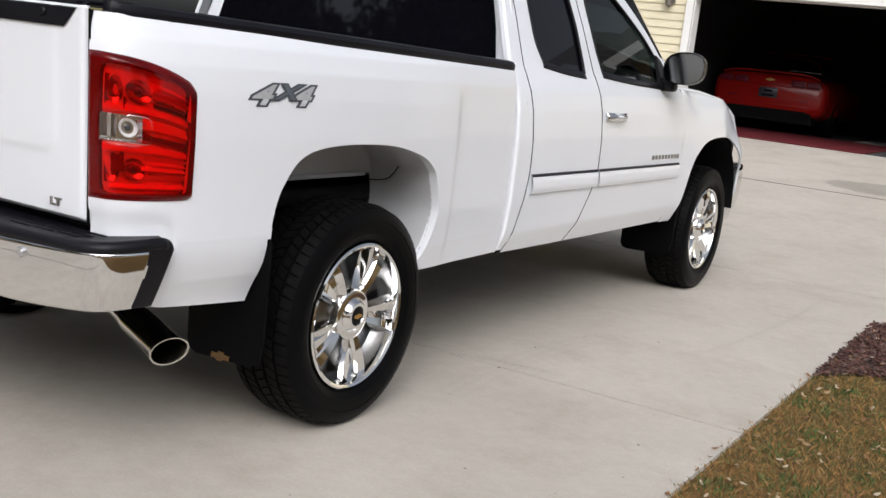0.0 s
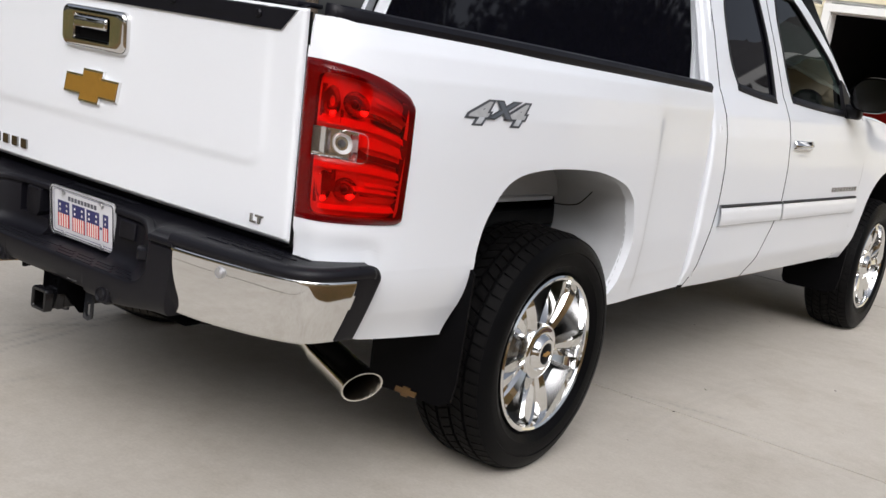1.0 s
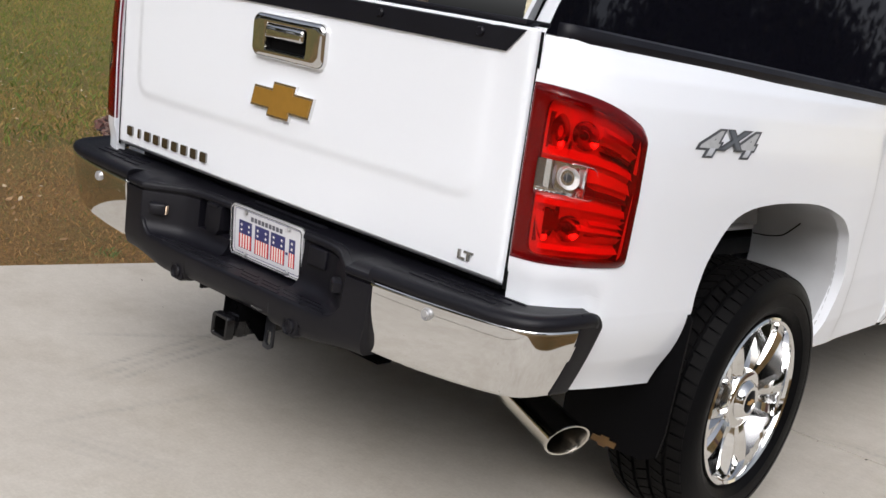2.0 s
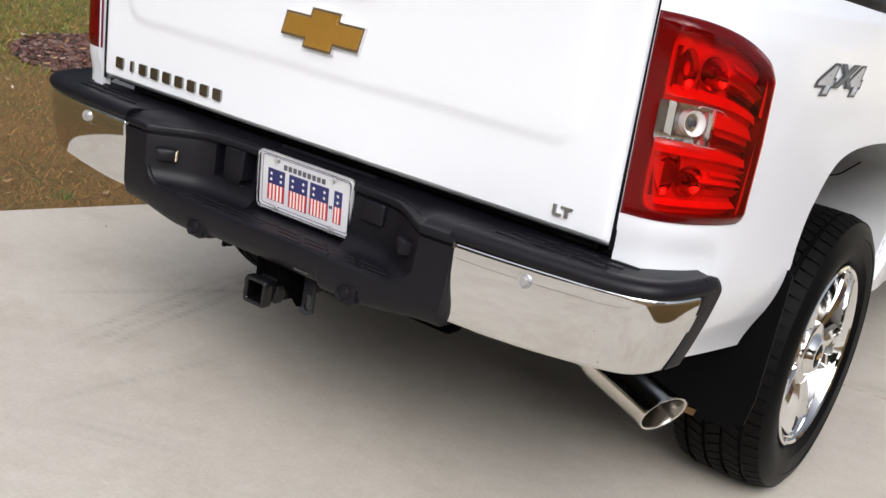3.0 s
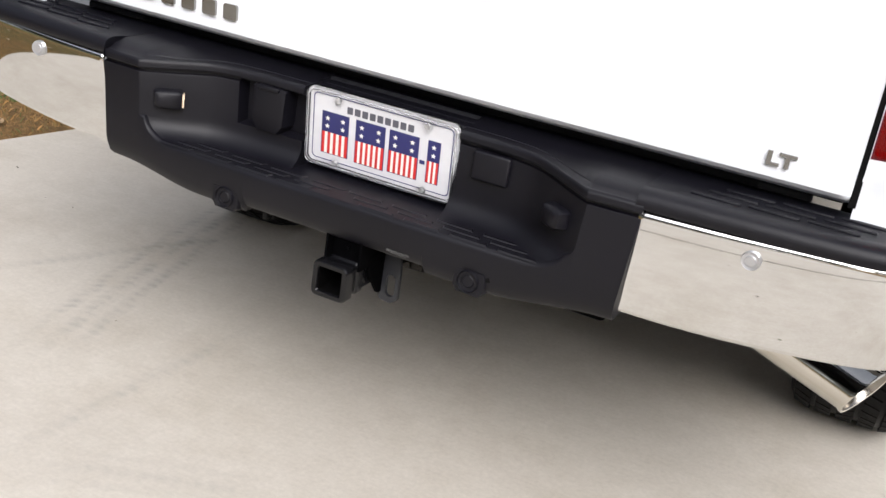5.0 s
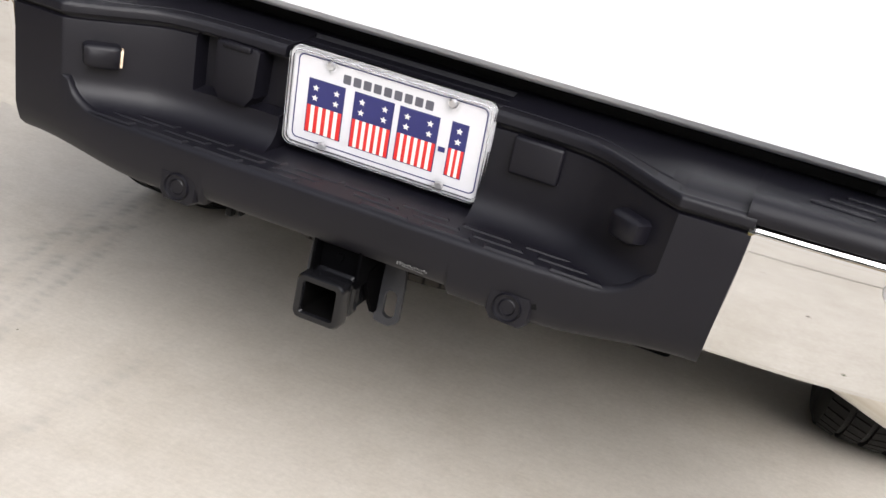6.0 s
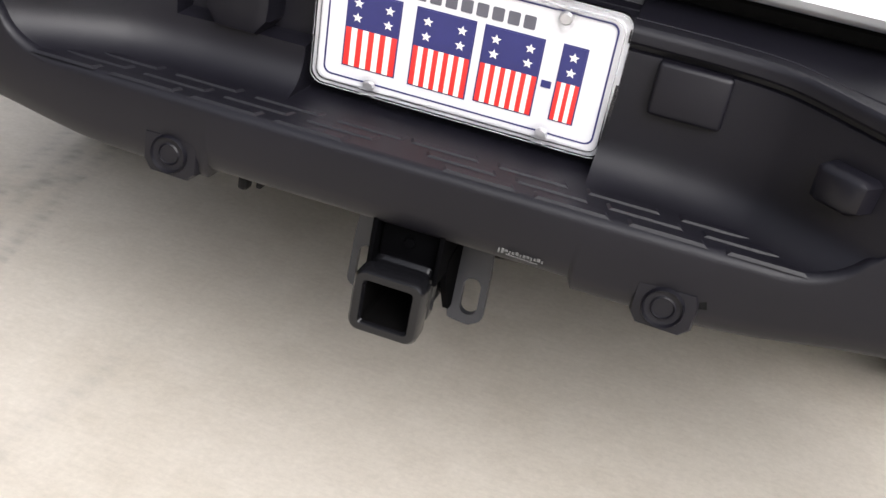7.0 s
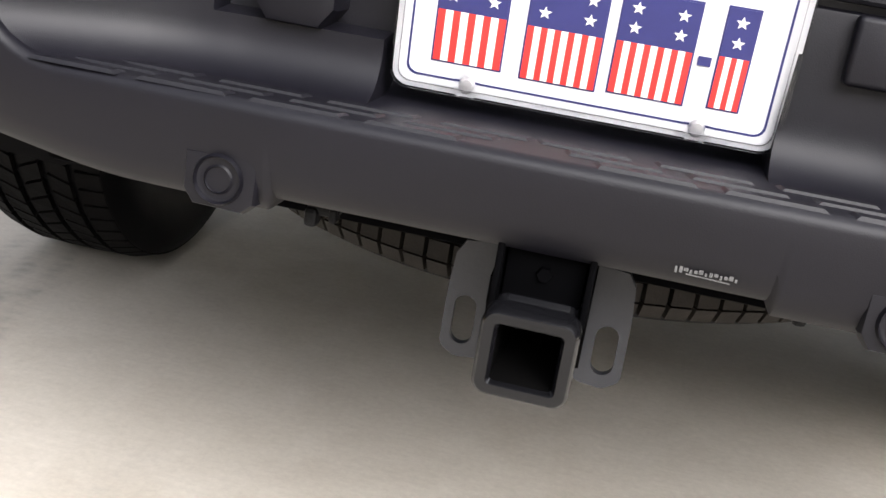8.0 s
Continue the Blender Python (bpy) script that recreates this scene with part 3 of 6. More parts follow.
def lamp_back(u, v):
    """Reflector floor: two bowls by the seam and stacked ridges behind them."""
    o = -0.030
    for u0, v0, a, b, deep in ((0.46, 0.77, 0.13, 0.10, 0.011), (0.43, 0.22, 0.13, 0.10, 0.011), (0.372, 0.51, 0.10, 0.075, 0.010), (0.22, 0.77, 0.10, 0.12, 0.011), (0.21, 0.24, 0.09, 0.12, 0.011)):
        d = ((u - u0) / a) ** 2 + ((v - v0) / b) ** 2
        if d < 1:
            o -= deep * (1 - d)
    if u > 0.5:
        o += 0.010 * abs(math.sin(math.pi * v * 7.0)) * sstep(0.5, 0.62, u)
    return lamp_pt(u, v, o)


grid(bm, lamp_back, 90, 120)
lamp = part("tail_lamp", bm, M_REFLECTOR, truck, "red tail lamp with clear reverse lens")
# border: flat dark red frame round the lens
bm = bmesh.new()
UL, UR, VB, VT = 0.115, 0.945, 0.045, 0.93


def lamp_ring(u0, u1, v0, v1, out, n=30, r=0.0):
    """Points round a window of the lamp, its corners rounded by r of its size."""
    pts = []
    for k in range(4 * n):
        t = (k % n) / n
        w = [(t, 0), (1, t), (1 - t, 1), (0, 1 - t)][k // n]
        x, y = 2 * w[0] - 1, 2 * w[1] - 1
        q = max(abs(x), abs(y)) / max(1e-6, (abs(x) ** 14 + abs(y) ** 14) ** (1 / 14)) if r else 1.0
        pts.append(lamp_pt(u0 + (u1 - u0) * (0.5 + 0.5 * x * q), v0 + (v1 - v0) * (0.5 + 0.5 * y * q), out))
    return [bm.verts.new(p) for p in pts]


rings = [lamp_ring(0, 1, 0, 1, -0.03), lamp_ring(0, 1, 0, 1, 0.003), lamp_ring(0.012, 0.988, 0.008, 0.992, 0.004), lamp_ring(UL, UR, VB, VT, 0.004, r=1), lamp_ring(UL, UR, VB, VT, -0.034, r=1)]
for p, q in zip(rings, rings[1:]):
    for k in range(len(p)):
        bm.faces.new((p[k], p[(k + 1) % len(p)], q[(k + 1) % len(p)], q[k]))
part("lamp_border", bm, M_REDDARK, lamp, "dark red lens border", angle=50)
# lens: one red pane with a window for the clear one
CV0, CV1, CU = 0.415, 0.60, 0.485
bm = bmesh.new()
us = [0.006, 0.03, 0.07] + list(np.linspace(UL, CU, 10)) + list(np.linspace(CU, 0.9, 8))[1:] + list(np.linspace(0.9, 0.994, 10))[1:]
vs = list(np.linspace(0.006, CV0, 10)) + list(np.linspace(CV0, CV1, 6))[1:] + list(np.linspace(CV1, 0.994, 10))[1:]
net = [[bm.verts.new(lamp_pt(u, v, 0.0085 - 0.004 * (u in (us[0], us[-1]) or v in (vs[0], vs[-1])))) for v in vs] for u in us]
for i in range(len(us) - 1):
    for j in range(len(vs) - 1):
        if not (UL - 0.001 < us[i] and us[i + 1] < CU + 0.001 and CV0 - 0.001 < vs[j] and vs[j + 1] < CV1 + 0.001):
            bm.faces.new((net[i][j], net[i + 1][j], net[i + 1][j + 1], net[i][j + 1]))
part("red_lens", bm, M_REDLENS, lamp, solid=0.003)
bm = bmesh.new()
grid(bm, lambda u, v: lamp_pt(UL + (CU - UL) * u, CV0 + (CV1 - CV0) * v, 0.0086 + 0.003 * math.sin(math.pi * v) ** 0.5), 14, 12)
part("clear_lens", bm, M_CLEAR, lamp, solid=0.003)

# bowls, bulbs and ribs behind the lens
def lamp_frame(u, v, out):
    p = lamp_pt(u, v, out)
    px = lamp_pt(min(1, u + 0.02), v, out) - p
    pz = lamp_pt(u, min(1, v + 0.02), out) - p
    px.normalize(), pz.normalize()
    n = px.cross(pz).normalized()
    return Matrix((( n.x, px.x, pz.x, p.x), (n.y, px.y, pz.y, p.y), (n.z, px.z, pz.z, p.z), (0, 0, 0, 1)))


M_BULB = simple("bulb_socket", (0.12, 0.05, 0.05), 0.3, 0.0, 0.2, 60)
M_BOWL = simple("bright_lamp_bowl", (0.84, 0.84, 0.83), 0.09, 0.95, 0.1, 60)
M_LAMPDARKBULB = simple("dark_bulb_glass", (0.06, 0.06, 0.065), 0.12, 0.0, 0.2, 60, coat=0.5)
M_LAMPRED = simple("red_lamp_plastic", (0.95, 0.45, 0.40), 0.4, 0.0, 0.05, 60)
M_LAMPDARK = simple("dark_lamp_recess", (0.16, 0.05, 0.045), 0.35, 0.0, 0.2, 60)
for v0, u0 in ((0.77, 0.46), (0.22, 0.43)):
    bm = bmesh.new()
    lathe(bm, [(0.0001, 0.008), (0.005, 0.0065), (0.0095, 0.0), (0.0105, -0.012), (0.0105, -0.022)], 18, lamp_frame(u0, v0, -0.026))
    part("bulb", bm, M_BULB, lamp)
# ledges and facets that band the lamp, its dark reflections put into their colour
for u0, u1, v0, v1, o0, o1, mt in (
        (0.50, 0.965, 0.435, 0.505, -0.012, -0.030, M_LAMPDARK), (0.50, 0.965, 0.515, 0.59, -0.010, -0.022, M_REFLECTOR),
        (0.62, 0.965, 0.72, 0.745, -0.008, -0.026, M_LAMPDARK), (0.58, 0.965, 0.76, 0.80, -0.024, -0.008, M_REFLECTOR), (0.62, 0.965, 0.83, 0.86, -0.010, -0.024, M_LAMPRED),
        
        (0.13, 0.965, 0.625, 0.675, -0.012, -0.016, M_LAMPRED), (0.13, 0.965, 0.345, 0.395, -0.012, -0.016, M_LAMPRED), (0.60, 0.965, 0.685, 0.71, -0.012, -0.026, M_LAMPDARK), (0.60, 0.965, 0.265, 0.285, -0.010, -0.026, M_LAMPRED),
        (0.52, 0.965, 0.29, 0.325, -0.022, -0.008, M_REFLECTOR), (0.50, 0.965, 0.22, 0.25, -0.008, -0.026, M_LAMPRED), (0.56, 0.965, 0.15, 0.20, -0.022, -0.010, M_REFLECTOR),
        (0.22, 0.34, 0.20, 0.32, -0.010, -0.020, M_LAMPDARK), (0.14, 0.22, 0.10, 0.30, -0.028, -0.010, M_REFLECTOR), (0.2, 0.965, 0.085, 0.115, -0.008, -0.022, M_LAMPRED)):
    bm = bmesh.new()
    grid(bm, lambda u, v: lamp_pt(u0 + (u1 - u0) * u, v0 + (v1 - v0) * v, o0 + (o1 - o0) * v), 10, 3)
    part("lamp_facet", bm, mt, lamp)
for u0, v0, su, sv in ((0.46, 0.77, 0.115, 0.085), (0.43, 0.22, 0.11, 0.08), (0.25, 0.76, 0.075, 0.10), (0.24, 0.23, 0.07, 0.10)):
    # smooth bright bowl round each bulb
    bm = bmesh.new()
    grid(bm, lambda u, v: lamp_pt(u0 + su * (0.35 + 0.65 * v) * math.cos(2 * math.pi * u), v0 + sv * (0.35 + 0.65 * v) * math.sin(2 * math.pi * u), -0.031 + 0.016 * v * v), 28, 6, closed_u=True)
    part("lamp_bowl", bm, M_BOWL, lamp)
for u0, u1, v0, v1, o0, o1 in ((0.15, 0.19, 0.66, 0.86, -0.012, -0.026), (0.33, 0.36, 0.64, 0.72, -0.010, -0.024), (0.15, 0.18, 0.12, 0.30, -0.012, -0.026), (0.30, 0.34, 0.28, 0.34, -0.010, -0.022), (0.58, 0.80, 0.735, 0.748, -0.010, -0.014), (0.56, 0.85, 0.19, 0.203, -0.010, -0.014)):
    bm = bmesh.new()
    grid(bm, lambda u, v: lamp_pt(u0 + (u1 - u0) * u, v0 + (v1 - v0) * v, o0 + (o1 - o0) * u), 4, 6)
    part("lamp_facet", bm, M_BOWL, lamp)
# reverse lamp behind the clear pane: stepped bright box, round bowl with a dark bulb, clear tab
M_GREYCELL = simple("grey_lamp_cell", (0.42, 0.42, 0.43), 0.10, 0.9, 0.25, 60, 0.1, 220)
for u0, u1, v0, v1, o0, o1, mt in ((0.11, 0.17, 0.43, 0.59, -0.006, -0.020, M_GREYCELL), (0.17, 0.22, 0.43, 0.59, -0.020, -0.010, M_BOWL), (0.22, 0.265, 0.43, 0.59, -0.008, -0.026, M_GREYCELL), (0.265, 0.485, 0.415, 0.60, -0.028, -0.028, M_BOWL), (0.11, 0.485, 0.415, 0.436, -0.006, -0.024, M_BOWL), (0.11, 0.485, 0.58, 0.60, -0.024, -0.006, M_BOWL), (0.455, 0.485, 0.42, 0.60, -0.026, -0.004, M_BOWL)):
    bm = bmesh.new()
    grid(bm, lambda u, v: lamp_pt(u0 + (u1 - u0) * u, v0 + (v1 - v0) * v, o0 + (o1 - o0) * u), 6, 6)
    part("lamp_facet", bm, mt, lamp)
bm = bmesh.new()
lathe(bm, [(0.0245, 0.006), (0.0235, 0.0065), (0.0215, 0.002), (0.0180, -0.004), (0.0130, -0.009), (0.0100, -0.011)], 32, lamp_frame(0.372, 0.51, -0.020))
part("lamp_bowl", bm, M_REFLECTOR, lamp, "round reverse lamp bowl")
bm = bmesh.new()
lathe(bm, [(0.0001, 0.003), (0.006, 0.0025), (0.0085, -0.002), (0.0115, -0.009), (0.0115, -0.014)], 24, lamp_frame(0.372, 0.51, -0.018))
part("bulb", bm, M_LAMPDARKBULB, lamp)
bm = bmesh.new()
o, i = [], []
for u, v in rrect(0.115, 0.098, 0.05, 6):
    o.append(lamp_pt(0.452 + u, 0.5075 + v, 0.0095))
    i.append(lamp_pt(0.452 + u * 0.985, 0.5075 + v * 0.975, 0.0100))
va, vb = [bm.verts.new(p) for p in o], [bm.verts.new(p) for p in i]
for k in range(len(va)):
    bm.faces.new((va[k], va[(k + 1) % len(va)], vb[(k + 1) % len(va)], vb[k]))
part("lens_rim", bm, M_BOWL, lamp, "bright moulded edge round the clear pane")
lamp2 = mirrored(lamp, dx=-0.012, dy=-0.013)
for ch in list(lamp.children):
    c = mirrored(ch, dx=-0.012, dy=-0.013)
    c.parent = lamp2

# ---- rear bumper ----
BPLAN = smooth_path([(0.0, 0.045), (0.25, 0.046), (0.5, 0.058), (0.7, 0.074), (0.83, 0.092), (0.90, 0.118), (0.935, 0.165), (0.952, 0.235), (0.957, 0.30), (0.958, 0.40)], 12)
BARC = np.concatenate([[0], np.cumsum([np.linalg.norm(b - a) for a, b in zip(BPLAN, BPLAN[1:])])])
BX, BY = np.array([p[0] for p in BPLAN]), np.array([p[1] for p in BPLAN])


def bump_plan(s, inset=0.0):
    x, y = float(np.interp(s, BARC, BX)), float(np.interp(s, BARC, BY))
    x2, y2 = float(np.interp(s + 0.01, BARC, BX)), float(np.interp(s + 0.01, BARC, BY))
    x1, y1 = float(np.interp(s - 0.01, BARC, BX)), float(np.interp(s - 0.01, BARC, BY))
    n = Vector((-(y2 - y1), (x2 - x1), 0)).normalized()
    return Vector((x, y, 0)) + n * inset


S_CHR0 = float(np.interp(0.502, BX, BARC))
S_CHR1 = float(np.interp(0.252, BY[40:], BARC[40:]))

bm = bmesh.new()


def zbot(s):
    return 0.528 + 0.026 * sstep(S_CHR0 + 0.05, S_CHR1, s)


def ztop(s):
    return 0.707 + 0.010 * sstep(S_CHR0, S_CHR1, s)


def chrome_pt(u, v):
    sa = S_CHR0 - 0.006 - 0.016 * (1 - v)
    s = sa + (S_CHR1 - 0.027 * (1 - v) - sa) * u
    z0, z1 = zbot(s), ztop(s)
    # bowed face: rolled edges at top and bottom
    ins = 0.034 * (1 - v) ** 1.7 + 0.007 * max(0, (v - 0.93) / 0.07) ** 2
    return bump_plan(s, ins) + Vector((0, 0, z0 + (z1 - z0) * v - 0.004 * max(0, 0.05 - v)))


grid(bm, chrome_pt, 60, 30)

# black centre with the step pocket; profile from the pad to the underside at each x
def face_y(x):
    return float(np.interp(abs(x), BX[:50], BY[:50]))


PCX, PHW = -0.019, 0.437
Z_FLOOR, R_COVE = 0.577, 0.038
WALL = smooth_path([(0.0, 0.149), (0.20, 0.148), (0.265, 0.144), (0.31, 0.134), (0.348, 0.114), (PHW, 0.052), (0.52, -0.008)], 16)
WALL_X, WALL_Y = [p[0] for p in WALL], [p[1] for p in WALL]


def wall_y(ax):
    return float(np.interp(ax, WALL_X, WALL_Y))


def under_z(ax):
    """Lower edge: raised between the mounts, where the hitch passes."""
    return 0.504 - 0.010 * sstep(0.185, 0.190, ax) + 0.020 * sstep(0.30, 0.50, ax)


def centre_profile(x):
    """Pad, pad edge, groove, pocket wall, cove, step, lip, face and underside at one x."""
    ax = abs(x - PCX)
    f = face_y(x)
    yw = wall_y(ax)
    turn = 1 / math.sqrt(1 + ((wall_y(ax + 0.002) - wall_y(ax - 0.002)) / 0.004) ** 2)
    open_ = yw > f + 0.001
    yw = max(yw, f) + (0.054 if abs(x + 0.001) < 0.153 else 0.0)
    yp = max(wall_y(ax) - 0.007, f - 0.005) + (0.030 if abs(x + 0.001) < 0.153 else 0.0)
    zt = 0.7245 - 0.007 * sstep(0.30, 0.43, ax)
    deep = 0.030 if -0.294 < x < -0.154 else 0.0
    end_ = sstep(0.36, 0.44, ax)
    out = [(0.30, 0.734), (0.235, 0.734), (0.225, 0.7335), (yp + 0.050, zt + 0.003 + 0.012 * end_), (yp + 0.030 - 0.008 * end_, zt + 0.001 + 0.006 * end_), (yp + 0.028 - 0.008 * end_, zt - 0.001 + 0.006 * end_), (yp + 0.026 - 0.009 * end_, zt + 0.001 + 0.003 * end_), (yp + 0.010, zt)]
    for q in range(4):
        g = radians(90 * q / 3)
        out.append((yp + 0.007 - 0.007 * math.sin(g), zt - 0.007 + 0.007 * math.cos(g)))
    out += [(yp, zt - 0.014), (yp + 0.002, zt - 0.0165), (yp + 0.011 + deep * 0.2, zt - 0.0175), (yp + 0.0115 + deep * 0.2, zt - 0.0225)]
    # wall with a rounded upper edge
    zw = zt - 0.0245
    out += [(yw + 0.003 + deep, zw + 0.0015), (yw + 0.0006 + deep, zw), (yw + deep, zw - 0.003), (yw + deep, 0.66), (yw + deep, 0.626), (yw + deep * 0.1, 0.623), (yw, 0.6225)]
    e = 0.009 * sstep(PHW, PHW - 0.02, ax) + (0.0012 if open_ else 0.0)
    reach = max(0.0, (yw - f - e)) * turn
    end = math.acos(max(-1.0, 1 - min(reach, R_COVE) / R_COVE)) if open_ else 0.0
    for q in range(9):
        g = end * q / 8
        out.append((yw - R_COVE * (1 - math.cos(g)) / turn, Z_FLOOR + R_COVE * (1 - math.sin(g))))
    zf = out[-1][1]
    for q in range(6):
        g = radians(90 * q / 5)
        out.append((f + e - e * math.sin(g), zf - e + e * math.cos(g)))
    zb = under_z(ax)
    return out + [(f, 0.553), (f + 0.003, zb + 0.026), (f + 0.009, zb + 0.010), (f + 0.020, zb + 0.001), (f + 0.03, zb), (0.22, zb)]


bm2 = bmesh.new()
cols = sorted(set([PCX + 0.519 * (2 * i / 320 - 1) for i in range(321)] + [PCX + sg * (PHW + d) for sg in (-1, 1) for d in (-0.003, -0.0015, -0.0004, 0.0004)] + [c + d for c in (-0.294, -0.154, 0.152) for d in (-0.0006, 0.0006)] + [PCX + sg * a for sg in (-1, 1) for a in (0.1849, 0.1902)]))
rows = []
for x in cols:
    rows.append([bm2.verts.new((x * (1 - 0.15 * max(0, 0.70 - z)), y, z)) for y, z in centre_profile(x)])
for a, b in zip(rows, rows[1:]):
    for j in range(len(a) - 1):
        bm2.faces.new((a[j], b[j], b[j + 1], a[j + 1]))
for r in (rows[0], rows[-1]):
    bm2.faces.new(r)
bumper = part("rear_bumper", bm2, M_BLACKPLASTIC, truck, "black rear bumper with chrome ends and a step pocket", angle=32)
chrome_end = part("chrome_end", bm, M_CHROME, bumper, "bright chrome bumper end", solid=0.004, face=(0.3, -1, 0))
chrome_end2 = mirrored(chrome_end)

# step pads on top of the ends, with ribs
bm = bmesh.new()


def corner_drop(s):
    k = max(0, s - (S_CHR1 + 0.026)) / 0.062
    return 0.050 * (1 - math.sqrt(max(0, 1 - min(1, k) ** 2)))


def pad_pt(u, v):
    sa = float(np.interp(0.488, BX, BARC))
    s = sa + (S_CHR1 + 0.052 - sa) * u
    out = bump_plan(s, 0.0)
    k = sstep(0.10, 0.26, out.y)
    inner = Vector((min(out.x, 0.82) * (1 - k) + 0.885 * k, 0.25 + 0.085 * k, 0))
    prof = [(0.006, 0.7055), (-0.001, 0.708), (-0.004, 0.719), (0.001, 0.7305), (0.012, 0.7365)]
    up = 0.010 * sstep(0.5, 0.95, u) - corner_drop(s)
    if v < 0.4:
        q = v / 0.4 * 4
        i = min(3, int(q))
        o = prof[i][0] * (1 - (q - i)) + prof[i + 1][0] * (q - i)
        z = prof[i][1] * (1 - (q - i)) + prof[i + 1][1] * (q - i)
        p = bump_plan(s, o - 0.0015)
        return Vector((p.x, p.y, z + up))
    w = (v - 0.4) / 0.6
    p = bump_plan(s, 0.0105)
    q = p * (1 - w) + inner * w
    return Vector((q.x, q.y, 0.7365 - 0.003 * sstep(0.1, 0.25, w) + up * (1 - 0.4 * w)))


net = grid(bm, pad_pt, 70, 24)
low = [bm.verts.new((v.co.x, v.co.y, 0.702)) for v in net[0]]
for k in range(len(low) - 1):
    bm.faces.new((net[0][k], low[k], low[k + 1], net[0][k + 1]))
pad = part("step_pad", bm, M_PAD, bumper, "ribbed black step pad", solid=0.003)
mirrored(pad)
for i in range(3):
    for k in range(3):
        bm = bmesh.new()
        box(bm, (0.585 + 0.085 * k + 0.02 * i, 0.125 + 0.032 * i + 0.008 * k, 0.7345), (0.075, 0.010, 0.005), 0.002)
        rib = part("pad_rib", bm, M_PAD, bumper)
        mirrored(rib)
# black end trim that closes the chrome towards the wheel
bm = bmesh.new()


def trim_pt(u, v):
    """A band that follows the chrome's slanting end and rolls over at the top."""
    s = S_CHR1 - 0.027 * (1 - v) - 0.003 + (0.070 + 0.014 * v) * u
    zt = 0.7475 - corner_drop(s)
    z = zbot(s) + (zt - zbot(s)) * v
    o = 0.034 * (1 - v) ** 1.7 - 0.003 + 0.010 * max(0, (v - 0.88) / 0.12) ** 2 + 0.005 * max(0, (u - 0.85) / 0.15) ** 2
    return bump_plan(s, o) + Vector((0, 0, z))


grid(bm, trim_pt, 24, 28)
trim = part("end_trim", bm, M_BLACKPLASTIC, bumper, solid=0.012, face=(1, -0.3, 0))
mirrored(trim)
# parking sensors
bm = bmesh.new()
sp = bump_plan(float(np.interp(0.665, BX, BARC)), 0.0)
lathe(bm, [(0.0001, -0.0065), (0.0075, -0.0065), (0.0085, -0.0045), (0.0095, -0.0045), (0.013, -0.006), (0.0145, -0.003), (0.0145, 0.01)], 24, pose(sp.x, sp.y + 0.0008, 0.676, 0, 0, 85))
M_SENSOR = simple("silver_sensor", (0.55, 0.55, 0.56), 0.3, 0.7, 0.05, 60)
sen = part("parking_sensor", bm, M_SENSOR, chrome_end, "round silver parking sensor")
sen2 = mirrored(sen)
sen2.parent = chrome_end2
# raised bars on the step, three staggered rows each side
def step_bar(x0, y, w, parent):
    bm = bmesh.new()
    sec = [(-0.0066, -0.001), (-0.0048, 0.0020), (0.0048, 0.0020), (0.0066, -0.001)]
    a, b = [[bm.verts.new((x0 + sx * (w / 2 - (0.004 if dz > 0 else 0.0)) - 0.35 * dy * (1 if x0 > PCX else -1), y + dy, Z_FLOOR + dz)) for dy, dz in sec] for sx in (-1, 1)]
    for q in range(3):
        bm.faces.new((a[q], a[q + 1], b[q + 1], b[q]))
    bm.faces.new(a)
    bm.faces.new(b)
    part("step_rib", bm, M_BLACKPLASTIC, parent, smooth=False)


for i, y in enumerate((0.1000, 0.0790, 0.0580)):
    for k in range(4):
        for sg in (-1, 1):
            xr = 0.036 + 0.086 * k + 0.0225 * i
            if xr < 0.345:
                step_bar(PCX + sg * xr, y, 0.070, bumper)
# lamps over the plate, one on each flank
M_AMBER = simple("amber_lens", (0.80, 0.62, 0.45), 0.2, 0.0, 0.1)
for sgn in (-1, 1):
    xl = PCX + sgn * 0.386
    m = pose(xl, wall_y(0.386) - 0.004, 0.651, 0, 0, sgn * -38)
    bm = bmesh.new()
    half = [(-0.026, 0.012), (-0.020, 0.016), (0.020, 0.017), (0.026, 0.013), (0.026, -0.015), (0.018, -0.018), (-0.014, -0.018), (-0.024, -0.012)]
    loops = [[bm.verts.new(m @ Vector((-sgn * u * k, d, v * k))) for u, v in half] for k, d in ((1.0, 0.012), (1.0, -0.010), (0.93, -0.017), (0.7, -0.021))]
    for a, b in zip(loops, loops[1:]):
        for k in range(len(a)):
            bm.faces.new((a[k], a[(k + 1) % len(a)], b[(k + 1) % len(a)], b[k]))
    bm.faces.new(loops[0])
    bm.faces.new(loops[-1])
    pl = part("plate_lamp", bm, M_BLACKPLASTIC, bumper, angle=40)
    if sgn > 0:
        continue
    bm = bmesh.new()
    box(bm, m @ Vector((-sgn * 0.0268, -0.005, -0.001)), (0.004, 0.020, 0.025), 0.0015, 2, pose(0, 0, 0, 0, 0, sgn * -38))
    part("plate_lamp_lens", bm, M_AMBER, pl, "small pale lens")
